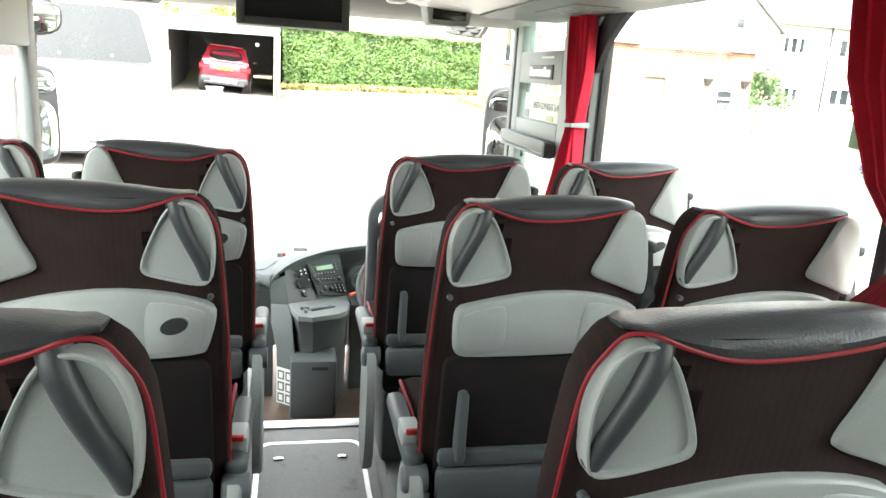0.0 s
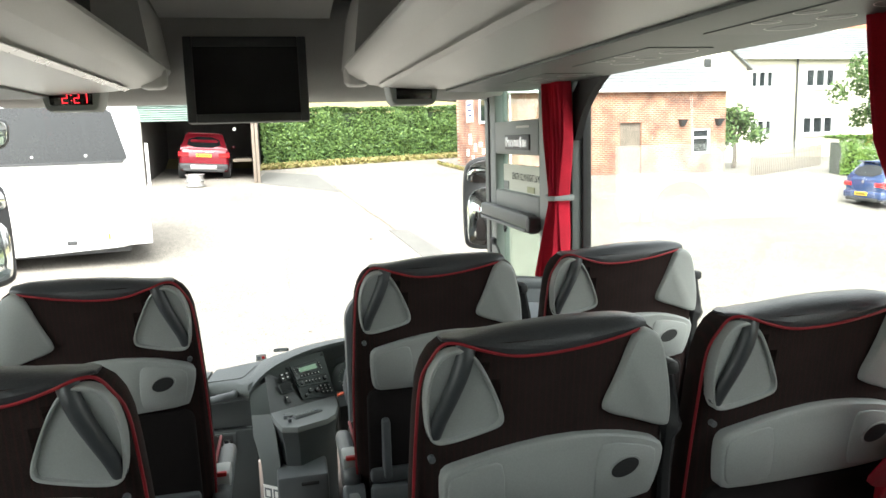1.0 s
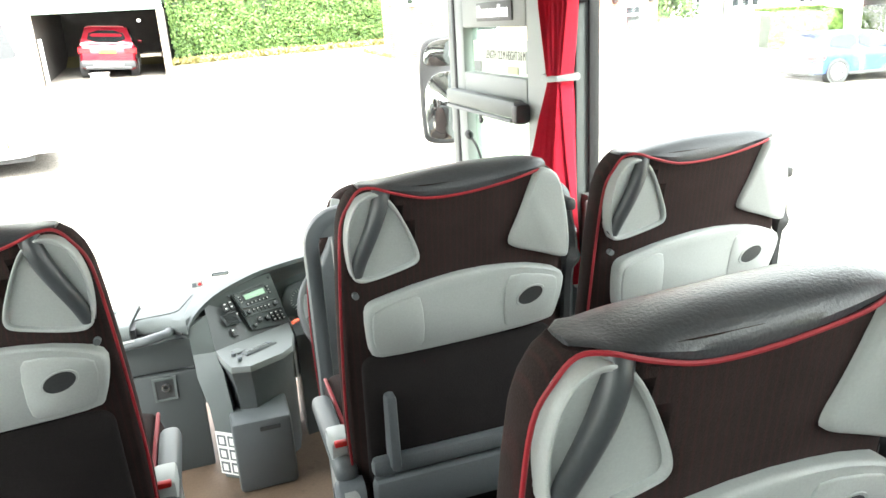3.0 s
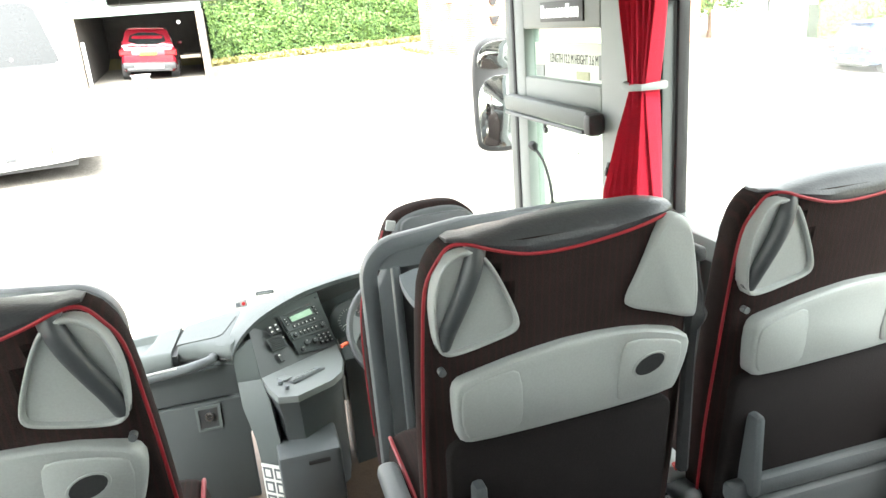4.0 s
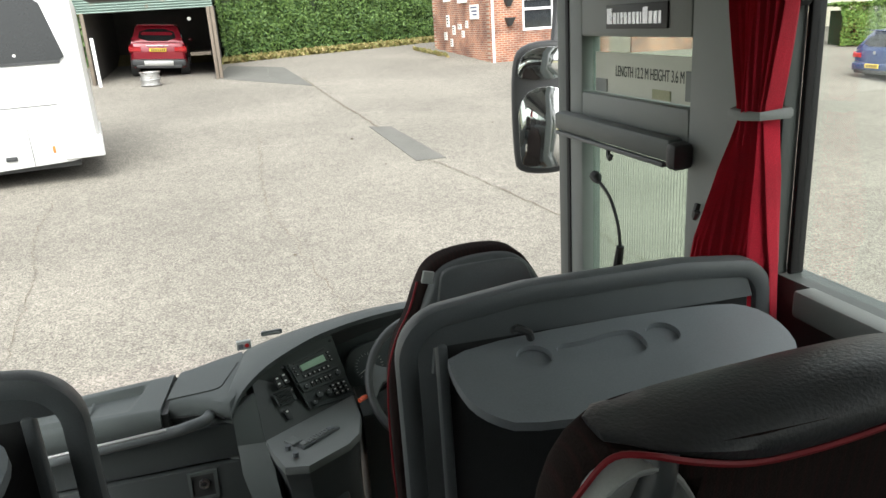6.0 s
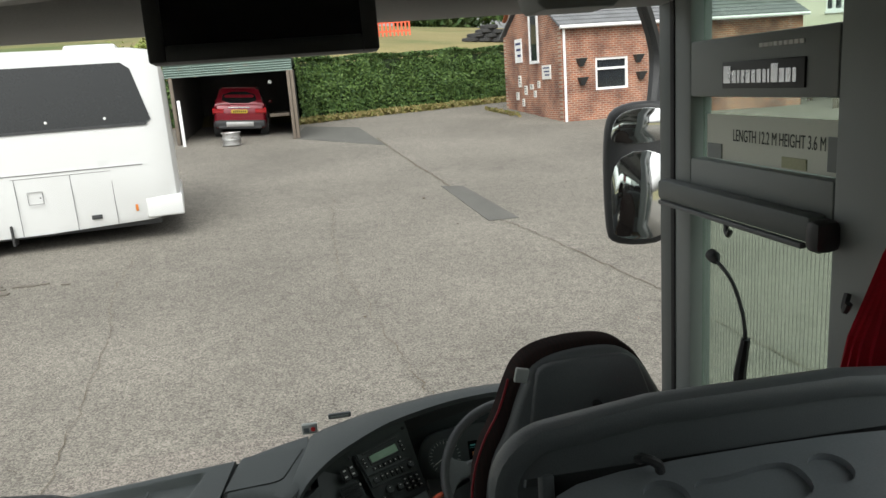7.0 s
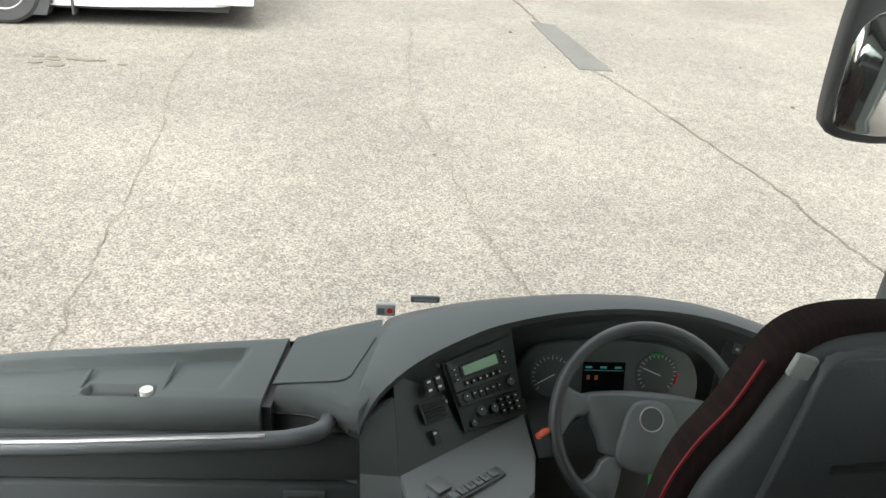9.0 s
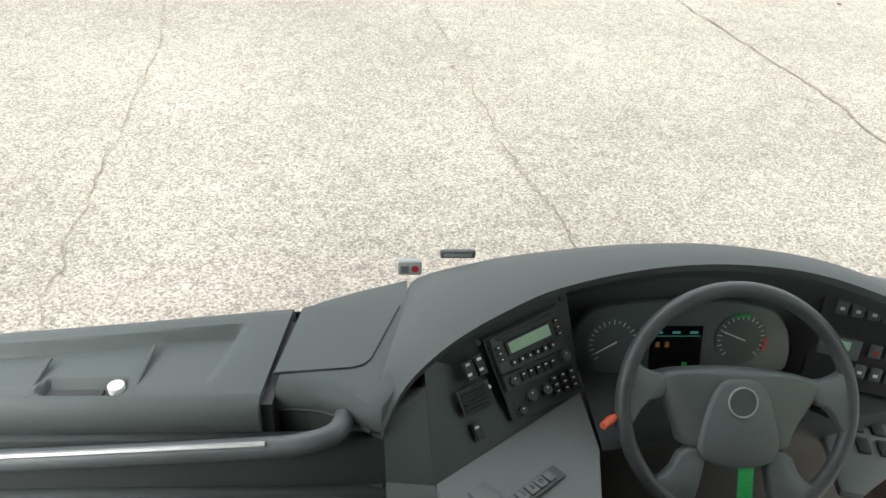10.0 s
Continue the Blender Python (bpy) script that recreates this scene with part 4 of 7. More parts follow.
Y1 = 4.0 + 0.012
PITCH = 0.722
LAB = "dark pinstriped coach seat with pale grey plastic back and red piping"
SHIFT = {0: -0.436, 1: -0.45}           # the sliding aisle seats on the door side
right_seat = passenger_seat(1, pose(0.403, Y1, 0), LAB)
left_seat = passenger_seat(-1, pose(SHIFT[0], Y1, 0), LAB)
for r in range(6):
    y = Y1 - PITCH * r
    for x, proto in ((0.428, right_seat), (0.928 if r == 0 else 0.945, right_seat), (SHIFT.get(r, -0.445), left_seat), (-0.985, left_seat)):
        if r or abs(x) > 0.8:
            copy_thing(proto, pose(x, y, 0))


# ---- modesty panels with drop tables ----
def holed(bm, outer, holes, d, m):
    """Plate in x,z from y=0 to y=d with holes through it."""
    edges, loops = [], []
    for lp in [outer] + holes:
        vs = [bm.verts.new(m @ Vector((p[0], 0, p[1]))) for p in lp]
        edges += [bm.edges.new((u, v)) for u, v in zip(vs, vs[1:] + vs[:1])]
        loops.append((lp, vs))
    bmesh.ops.triangle_fill(bm, use_beauty=True, use_dissolve=False, edges=edges)
    for lp, vs in loops:
        lo = [bm.verts.new(m @ Vector((p[0], d, p[1]))) for p in lp]
        for k in range(len(vs)):
            n = (k + 1) % len(vs)
            bm.faces.new((vs[k], vs[n], lo[n], lo[k]))
    return bm


def modesty(s, x0, x1, name):
    """x0: aisle edge, x1: wall edge."""
    t = thing(name, "dark grey modesty frame with a grey drop table behind the driver" if s > 0 else "dark grey modesty frame with a grey drop table by the door", "partition")
    y = 4.95
    def fr(ins):
        q = [(x0 + s * ins, 0.1), (x0 + s * ins, 0.5)]
        for k in range(9):
            a = radians(180 - 86 * k / 8)
            q.append((x0 + s * (0.12 + (0.12 - ins) * math.cos(a)), 0.826 + (0.12 - ins) * math.sin(a)))
        q += [(x0 + s * 0.3, 0.966 - ins), (x1 - s * 0.25, 0.962 - ins)]
        for k in range(9):
            a = radians(86 - 86 * k / 8)
            q.append((x1 - s * (0.10 - (0.10 - ins) * math.cos(a)), 0.845 + (0.10 - ins) * math.sin(a)))
        return q + [(x1 - s * ins, 0.5), (x1 - s * ins, 0.1)]
    o, i = fr(0.0), fr(0.048)
    part("frame", round_frame(B(), o, i, 0.055, pose(0, y - 0.004, 0)), M_DARK, t, "rounded dark grey frame")
    part("panel", slab(B(), [(x0 + s * 0.10, 0.1), (x0 + s * 0.10, 0.85), (x0 + s * 0.14, 0.90), (x1 - s * 0.06, 0.89), (x1 - s * 0.05, 0.1)], 0.03, 0.004, pose(0, y + 0.012, 0)), M_BLACK, t, "black infill panel")
    part("top_band", slab(B(), [(x0 + s * 0.05, 0.855), (x0 + s * 0.06, 0.91), (x0 + s * 0.3, 0.935), (x1 - s * 0.25, 0.93), (x1 - s * 0.07, 0.905), (x1 - s * 0.05, 0.845)], 0.03, 0.006, pose(0, y + 0.004, 0)), M_DARK, t, "moulded dark grey top band")
    part("rib", box(B(), x0 + s * 0.10 - 0.012, x0 + s * 0.10 + 0.012, y - 0.004, y + 0.03, 0.12, 0.86, 0.008), M_DARK, t)
    # drop table: a rounded tray hinged below the rail
    a, b = sorted((x0 + s * 0.10, x1 - s * 0.08))
    pl = [(a, 0.0), (b - 0.1, 0.0), (b, -0.06), (b - 0.01, -0.2), (b - 0.12, -0.27), (a + 0.1, -0.27), (a + 0.01, -0.2), (a - 0.01, -0.1)]
    tm = Matrix.Translation((0, y - 0.02, 0.862)) @ pose(0, 0, 0, -76)
    mid = (a + b) / 2 - s * 0.05
    ring_ = [(math.cos(2 * math.pi * k / 20), math.sin(2 * math.pi * k / 20)) for k in range(20)]
    cups = [[(mid + dx + 0.038 * c, -0.075 + 0.036 * q) for c, q in ring_] for dx in (-0.15, 0.15)]
    oval = [(p.x, p.y) for p in round_poly([(mid - 0.1, -0.125), (mid + 0.02, -0.13), (mid + 0.1, -0.12), (mid + 0.1, -0.05), (mid + 0.05, -0.04), (mid - 0.03, -0.055), (mid - 0.1, -0.05)], 2)]
    rim_ = [(p.x, p.y) for p in round_poly(pl, 2)]
    tb = part("drop_table", holed(B(), rim_, cups + [oval], 0.014, tm), M_TABLE, t, "grey moulded drop table")
    part("table_underside", slab(B(), rim_, 0.008, 0, tm @ pose(0, 0.0138, 0)), M_TABLE, tb)
    part("latch", tube(B(), smooth_path([(mid - 0.17, y - 0.03, 0.88), (mid - 0.17, y - 0.055, 0.895), (mid - 0.15, y - 0.06, 0.885), (mid - 0.14, y - 0.05, 0.865)], 3), 0.009, 8), M_BLACK, t, "black twist latch")
    return t


modesty(1, 0.225, 1.15, "modesty_panel")
modesty(-1, -0.385, -1.22, "modesty_panel")


# ---- driver's seat ----
ds = thing("driver_seat", "black driver's seat with a high shell back and red-piped brown edge", "driver's seat", m=pose(0.59, 5.40, -0.028))
bk = [(-0.30, -0.35), (-0.315, 0.2), (-0.31, 0.55), (-0.29, 0.68), (-0.235, 0.77), (-0.205, 0.85), (-0.17, 0.915), (-0.10, 0.945), (0.04, 0.95), (0.11, 0.92), (0.15, 0.86), (0.19, 0.78), (0.25, 0.69), (0.28, 0.55), (0.28, -0.35)]
part("upholstery", slab(B(), round_poly(bk, 2), 0.07, 0.016, pose(0, 0.02, -0.022, -2)), M_FABRIC, ds, "dark brown moquette edge")
sh = [(x * 0.945, z - 0.014 if z > 0 else z) for x, z in bk]
part("back_shell", slab(B(), round_poly(sh, 2), 0.05, 0.018, pose(0.008, -0.012, -0.022, -2)), M_DARK, ds, "black plastic back shell")
hp = [(-0.2, 0.6), (-0.195, 0.64), (-0.172, 0.78), (-0.155, 0.885), (-0.14, 0.908), (-0.10, 0.918), (0.05, 0.92), (0.09, 0.908), (0.108, 0.88), (0.14, 0.78), (0.185, 0.66), (0.19, 0.6)]
part("back_panel", slab(B(), round_poly(hp, 1), 0.03, 0.005, pose(0.008, -0.024, -0.022, -2)), M_DARK, ds)
part("piping", tube(B(), smooth_path([(x - 0.006, 0.032 + z * 0.035, z - 0.022) for x, z in ((-0.312, 0.1), (-0.315, 0.4), (-0.303, 0.6), (-0.27, 0.71), (-0.225, 0.79), (-0.195, 0.87))], 4), 0.003, 6), M_PIPE, ds, "red piping")
part("tag", box(B(), -0.2, -0.168, 0.0, 0.012, 0.82, 0.855, 0.003, m=pose(0, 0, 0, 0, 14, 0) @ pose(-0.205, 0, -0.03)), M_SHELL, ds, "small pale clip label")
part("hole", disc(B(), 0.012, 0.004, 12, pose(0.0, -0.003, 0.78, -2)), M_BLACK, ds)
part("grip_slot", tube(B(), smooth_path([(-0.09, -0.001, 0.702), (0.0, -0.003, 0.712), (0.08, -0.001, 0.702)], 4), 0.007, 8), M_BLACK, ds)
part("cushion", box(B(), -0.26, 0.25, 0.1, 0.56, -0.12, 0.02, 0.04, 3), M_FABRIC, ds)
part("pedestal", box(B(), -0.2, 0.2, 0.1, 0.5, -0.5, -0.12, 0.03), M_BLACK, ds)


# ---- dashboard ----
dash = thing("dashboard", "dark grey grained coach dashboard with a curved instrument hood", "dashboard")


def yf(x):
    """Windscreen edge of the dash, seen from above."""
    return float(np.interp(x, [-1.3, -1.045, -0.775, -0.48, -0.4, -0.26, -0.1], [6.235, 6.285, 6.322, 6.37, 6.385, 6.455, 6.52]))


def ease(v):
    v = max(0.0, min(1.0, v))
    return v * v * (3 - 2 * v)


def dash_top(x, y):
    """Height of the passenger side's top: a wedge-shaped hollow, deepest towards the windscreen."""
    far = yf(x) - 0.045
    xr = -0.523 - (6.33 - y) * 0.13
    d = 0.03 * max(0.0, min(1.0, (y - 6.115) / (far - 6.115))) ** 0.8
    d *= ease((far - y) / 0.018) * ease((xr - x) / 0.022)
    if -0.885 < x < -0.715 and y > 6.09:
        d = max(d, 0.03 * ease((x + 0.885) / 0.01) * ease((-0.715 - x) / 0.01) * ease((y - 6.09) / 0.012) * ease((6.165 - y) / 0.045))
    return 0.254 - 0.008 * ease((y - far - 0.02) / 0.04) - d


rings = []
for i in range(121):
    u = i / 120
    ring = [(6.085, -0.5), (6.085, 0.15), (6.064, 0.185), (6.06, 0.215), (6.066, 0.238), (6.078, 0.249)]
    x = -1.27 + (-0.452 + 1.27) * u
    e = yf(x)
    ring += [(6.088 + (e - 0.004 - 6.088) * k / 44, None) for k in range(45)] + [(e, 0.235), (e + 0.012, 0.19), (e + 0.012, -0.5)]
    rings.append([(x + 0.03 * u ** 8 * (y - 6.085) / 0.28, y, dash_top(x, y) if z is None else z) for y, z in ring])
part("passenger_top", loft(B(), rings), M_DASH, dash)
part("seam", loft(B(), [[(x + 0.0, y, z) for x, z in ((-0.452 + q, 0.0), (-0.43 + q, 0.0), (-0.43 + q, 0.236), (-0.452 + q, 0.236))] for y, q in ((6.08, 0.0), (6.22, 0.012), (6.34, 0.026))]), M_BLACK, dash)
# shallow tray in the top
tr = [(-0.897, 6.085), (-0.7, 6.1), (-0.702, 6.25), (-0.9, 6.205)]
up = Matrix(((1, 0, 0, 0), (0, 0, 1, 0), (0, 1, 0, 0), (0, 0, 0, 1)))
for a, b in ((0, 3), (1, 2)):
    part("tray_wall", tube(B(), [(*tr[a], 0.25), (tr[b][0], tr[b][1], dash_top(*tr[b]) + 0.012)], 0.005, 6), M_DASH, dash)
part("tray_slot", box(B(), -0.875, -0.765, 6.092, 6.125, 0.226, 0.236, 0.002), M_BLACK, dash)
part("cap", disc(B(), 0.016, 0.014, 16, Matrix.Translation((-0.735, 6.112, 0.245)) @ up), M_WHITEINK, dash, "round white cap")
# middle section with its lid
rings = []
for i in range(17):
    x = -0.432 + 0.27 * i / 16
    e = yf(x)
    lip = float(np.interp(x, [-0.44, -0.35, -0.28, -0.215, -0.19, -0.16], [6.105, 6.1, 6.072, 6.03, 6.08, 6.16]))
    sk = 0.03 * max(0.0, 1 - (x + 0.432) / 0.06)
    rings.append([(x, lip + 0.022, -0.2), (x, lip + 0.022, 0.178), (x, lip + 0.01, 0.188), (x, lip, 0.205), (x, lip + 0.004, 0.232), (x + sk * 0.2, lip + 0.022, 0.25), (x + sk * 0.4, lip + 0.05, 0.2545), (x + sk, 6.36, 0.2545), (x + sk, e - 0.03, 0.254), (x + sk, e - 0.006, 0.249), (x + sk, e, 0.238), (x + sk, e + 0.012, 0.19), (x, e + 0.012, -0.2)])
part("centre_top", loft(B(), rings), M_DASH, dash)
lid = [Vector(p) for p in ((-0.436, 6.146), (-0.275, 6.162), (-0.252, 6.172), (-0.238, 6.19), (-0.178, 6.376), (-0.184, 6.384), (-0.395, 6.372), (-0.402, 6.362))]
lc = sum(lid, Vector((0, 0))) / len(lid)
part("lid_gap", slab(B(), [(c[0], c[1]) for c in lid], 0.003, 0, Matrix.Translation((0, 0, 0.2525)) @ up), M_BLACK, dash)
part("lid", slab(B(), [(lc.x + (c[0] - lc.x) * 0.978, lc.y + (c[1] - lc.y) * 0.978) for c in lid], 0.0055, 0, Matrix.Translation((0, 0, 0.2525)) @ up), M_DASH, dash)
# black tube laid on for the shadow line below the lip
part("lip_gap", tube(B(), smooth_path([(-0.43, 6.108, 0.196), (-0.35, 6.103, 0.196), (-0.28, 6.077, 0.194), (-0.235, 6.047, 0.192)], 4), 0.005, 6), M_BLACK, dash, "black strip for the shadow under the lip")
# hood
inner = smooth_path([(-0.211, 6.025, 0.213), (-0.165, 6.11, 0.256), (-0.07, 6.185, 0.304), (0.06, 6.262, 0.334), (0.18, 6.32, 0.349), (0.38, 6.372, 0.363), (0.58, 6.392, 0.365), (0.78, 6.372, 0.354), (0.95, 6.292, 0.33), (1.12, 6.17, 0.296)], 4)
outer = smooth_path([(-0.23, 6.12, 0.249), (-0.172, 6.38, 0.25), (-0.14, 6.49, 0.253), (0.0, 6.522, 0.278), (0.12, 6.535, 0.296), (0.36, 6.552, 0.316), (0.62, 6.555, 0.318), (0.86, 6.515, 0.3), (1.03, 6.43, 0.274), (1.2, 6.33, 0.24)], 4)
rings = []
for a, b in zip(inner, outer):
    rings.append([b + Vector((0, 0.03, -0.25)), b + Vector((0, 0.02, -0.02)), b, a.lerp(b, 0.65) + Vector((0, 0, 0.016)), a.lerp(b, 0.2) + Vector((0, 0, 0.012)), a, a + Vector((0, 0.006, -0.022)), a.lerp(b, 0.45) + Vector((0, 0.0, -0.05))])
part("hood", loft(B(), rings), M_DASH, dash, "curved instrument hood")
ledge = [Vector((x, yf(x), 0.235)) for x in (-1.25, -1.0, -0.8, -0.6, -0.45, -0.4, -0.26)] + [p - Vector((0, 0, 0.03 + 0.03 * min(1, k / 8))) for k, p in enumerate(outer[8:])]
wsrows = [[p + Vector((0, 0.006, -0.006)), p + Vector((0, 0.022, -0.018)), p + Vector((0, 0.03, -0.2)), p + Vector((0, 0.01, -0.2))] for p in ledge]
part("screen_edge", loft(B(), wsrows), M_DASHDK, dash, "dark ledge under the windscreen")
# instrument wall behind the wheel
part("binnacle", loft(B(), [[(x, y + 0.07, z) for x, z in ((0.15, -0.35), (0.2, 0.265), (0.4, 0.285), (0.8, 0.285), (1.1, 0.23), (1.2, -0.35))] for y in (6.41, 6.46)]), M_FACE, dash, "dark binnacle wall")
cl = pose(0.53, 6.42, 0.105, -18)
part("cluster_face", slab(B(), round_poly([(-0.285, -0.11), (0.27, -0.11), (0.285, 0.03), (0.2, 0.125), (-0.2, 0.12), (-0.285, 0.06)], 2), 0.02, 0.006, cl @ pose(0, -0.02, 0)), M_FACE, dash, "dark instrument cluster face")
for gx, gz, r, name in ((-0.18, 0.01, 0.066, "speedometer"), (0.145, 0.022, 0.066, "rev_counter")):
    g = part(name, disc(B(), r, 0.003, 28, cl @ pose(gx, -0.0235, gz)), M_FACE, dash, "round dial with white marks")
    for k in range(21):
        a = radians(225 - 270 * k / 20)
        ln = 0.012 if k % 2 == 0 else 0.007
        mm = cl @ pose(gx + math.cos(a) * (r - 0.01), -0.0248, gz + math.sin(a) * (r - 0.01)) @ pose(0, 0, 0, 0, -math.degrees(a), 0)
        part("tick", box(B(), -ln / 2, ln / 2, 0, 0.001, -0.0008, 0.0008, m=mm), M_WHITEINK, g)
    a = radians(210 if gx < 0 else 158)
    part("needle", box(B(), -0.01, 0.05, -0.002, 0, -0.0015, 0.0015, m=cl @ pose(gx, -0.026, gz) @ pose(0, 0, 0, 0, -math.degrees(a), 0)), M_WHITEINK, g)
    if gx > 0:
        for a0, a1, mt in ((75, 112, M_GREEN), (-28, 3, M_REDP)):
            part("arc", tube(B(), [cl @ Vector((gx + math.cos(radians(q)) * (r - 0.004), -0.025, gz + math.sin(radians(q)) * (r - 0.004))) for q in np.linspace(a0, a1, 8)], 0.004, 4), mt, g)
dsp = part("display", box(B(), -0.085, 0.045, -0.024, -0.02, -0.06, 0.055, m=cl), M_SCREEN, dash, "dark driver display")
for k in range(3):
    part("bar", box(B(), -0.077 + 0.045 * k, -0.057 + 0.045 * k, -0.0252, -0.024, 0.036, 0.042, m=cl), M_LCDT, dsp)
for k in range(2):
    part("bar", box(B(), -0.072 + 0.024 * k, -0.062 + 0.024 * k, -0.0252, -0.024, 0.0, 0.014, m=cl), mat("orange_mark", (0.4, 0.15, 0.03), 0.5), dsp)
part("bar", box(B(), -0.08, 0.04, -0.0252, -0.024, 0.029, 0.0302, m=cl), M_LCDT, dsp)
part("bar", box(B(), 0.0, 0.012, -0.0255, -0.024, -0.05, -0.04, m=cl), M_GREEN, dsp)
for k in range(7):
    part("button", box(B(), -0.09 + 0.022 * k, -0.074 + 0.022 * k, -0.03, -0.02, -0.098, -0.086, 0.003, m=cl), M_DARK, dash)
# switch rows on the right
sw = pose(0.98, 6.36, 0.16, -14, 0, -22)
part("switch_panel", box(B(), -0.13, 0.16, 0, 0.03, -0.14, 0.10, 0.01, m=sw), M_BLACK, dash)
for k, (sx, sz) in enumerate([(-0.1 + 0.036 * i, 0.055) for i in range(6)] + [(0.0 + 0.036 * i, -0.04) for i in range(4)] + [(-0.02 + 0.036 * i, -0.1) for i in range(5)]):
    s_ = part("switch", box(B(), sx, sx + 0.028, -0.008, 0.002, sz, sz + 0.036, 0.004, m=sw), M_DARK, dash)
    part("icon", box(B(), sx + 0.009, sx + 0.019, -0.0092, -0.008, sz + 0.012, sz + 0.02, m=sw), M_REDP if k in (6, 9) else M_WHITEINK, s_)
td = part("tachograph", box(B(), -0.115, -0.02, -0.014, 0.01, -0.055, 0.0, 0.004, m=sw), M_DARK, dash)
part("display", box(B(), -0.105, -0.045, -0.0155, -0.014, -0.03, -0.008, m=sw), M_LCD, td, "green lit display")
lowr = part("side_console", box(B(), -0.15, 0.2, -0.25, 0.03, -0.12, -0.09, 0.02, m=pose(1.03, 6.28, 0.05, 0, 0, -15)), M_DESK, dash, "pale switch console by the window")
for i in range(6):
    part("switch", box(B(), -0.08 + 0.05 * (i % 3), -0.05 + 0.05 * (i % 3), -0.12 + 0.07 * (i // 3), -0.07 + 0.07 * (i // 3), -0.09, -0.08, 0.004, m=pose(1.03, 6.28, 0.05, 0, 0, -15)), M_BLACK, lowr)
part("column_shroud", loft(B(), [[(0.27, y, z) for y, z in ((6.12, -0.5), (6.12, 0.05), (6.4, 0.05), (6.4, -0.5))], [(1.15, y, z) for y, z in ((6.3, -0.5), (6.3, 0.0), (6.4, 0.0), (6.4, -0.5))]]), M_PANEL, dash)

# radio panel and console
A_, B_, C_, D_ = Vector((-0.125, 6.13, 0.235)), Vector((0.2, 6.38, 0.315)), Vector((0.258, 6.305, 0.055)), Vector((-0.107, 5.99, 0.105))
NRM = (B_ - A_).cross(D_ - A_).normalized()
if NRM.y > 0:
    NRM = -NRM


def on_panel(u, v, h=0.0):
    return A_ * (1 - u) * (1 - v) + B_ * u * (1 - v) + C_ * u * v + D_ * (1 - u) * v + NRM * h


def panel_box(bm, u0, u1, v0, v1, h0, h1):
    lo = [on_panel(u, v, h0) for u, v in ((u0, v0), (u1, v0), (u1, v1), (u0, v1))]
    hi = [on_panel(u + (0.01 if u == u0 else -0.01), v + (0.012 if v == v0 else -0.012), h1) for u, v in ((u0, v0), (u1, v0), (u1, v1), (u0, v1))]
    return loft(bm, [lo, hi])


part("radio_panel", loft(B(), [[on_panel(u, v, h) for u, v in ((0, -0.3), (1.0, -0.03), (1, 1.07), (0, 1.07))] for h in (-0.1, 0)]), M_PANEL, dash, "black centre control panel")


def on_unit(a, b, h=0.0):
    """The audio and heater stack, a across and b down, set askew in the panel."""
    return on_panel(0.41 + 0.48 * a + 0.05 * b, -0.01 + 0.13 * a + 0.41 * b, h)


def unit_box(a0, a1, b0, b1, h0, h1, ease_=0.008):
    q = ((a0, b0), (a1, b0), (a1, b1), (a0, b1))
    lo = [on_unit(a, b, h0) for a, b in q]
    hi = [on_unit(a + (ease_ if a == a0 else -ease_), b + (ease_ if b == b0 else -ease_), h1) for a, b in q]
    return loft(B(), [lo, hi])


def unit_knob(a, b, r, h, parent):
    k = part("knob", tube(B(), [on_unit(a, b, 0.0), on_unit(a, b, h * 0.7), on_unit(a, b, h)], [r, r * 0.95, r * 0.8], 16), M_PANEL, parent, "round black knob")
    part("mark", tube(B(), [on_unit(a, b - r * 3.5, h), on_unit(a, b - r * 3.5, h + 0.0012)], r * 0.14, 6), M_WHITEINK, k)


part("unit_frame", unit_box(-0.05, 1.05, -0.06, 2.2, 0, 0.003), M_DASHDK, dash, "dark surround of the audio units")
radio = part("radio", unit_box(0, 1, 0, 0.98, 0.003, 0.011), M_PANEL, dash, "black car radio")
part("display_bezel", unit_box(0.17, 0.85, 0.25, 0.64, 0.011, 0.013), M_BLACK, radio)
part("display", unit_box(0.21, 0.81, 0.3, 0.58, 0.013, 0.0138), M_LCD, radio, "pale green display")
part("disc_slot", unit_box(0.1, 0.92, 0.08, 0.15, 0.011, 0.0125), M_BLACK, radio)
for k in range(3):
    for a in (0.03, 0.89):
        bt = part("button", unit_box(a, a + 0.08, 0.25 + 0.16 * k, 0.36 + 0.16 * k, 0.011, 0.015, 0.01), M_BLACK, radio)
        part("mark", unit_box(a + 0.025, a + 0.055, 0.29 + 0.16 * k, 0.315 + 0.16 * k, 0.015, 0.0156, 0), M_WHITEINK, bt)
for k in range(6):
    bt = part("button", unit_box(0.16 + 0.115 * k, 0.25 + 0.115 * k, 0.74, 0.9, 0.011, 0.015, 0.01), M_BLACK, radio)
    part("mark", unit_box(0.195 + 0.115 * k, 0.215 + 0.115 * k, 0.79, 0.85, 0.015, 0.0156, 0), M_WHITEINK, bt)
heat = part("heater_unit", unit_box(0, 1, 1.02, 1.44, 0.003, 0.01), M_PANEL, dash, "black heater control unit")
for k in range(5):
    bt = part("button", unit_box(0.23 + 0.11 * k, 0.31 + 0.11 * k, 1.1, 1.35, 0.01, 0.013, 0.01), M_BLACK, heat)
    part("mark", unit_box(0.255 + 0.11 * k, 0.285 + 0.11 * k, 1.16, 1.2, 0.013, 0.0136, 0), M_WHITEINK, bt)
unit_knob(0.9, 1.18, 0.014, 0.022, heat)
unit_knob(0.12, 1.24, 0.013, 0.02, heat)
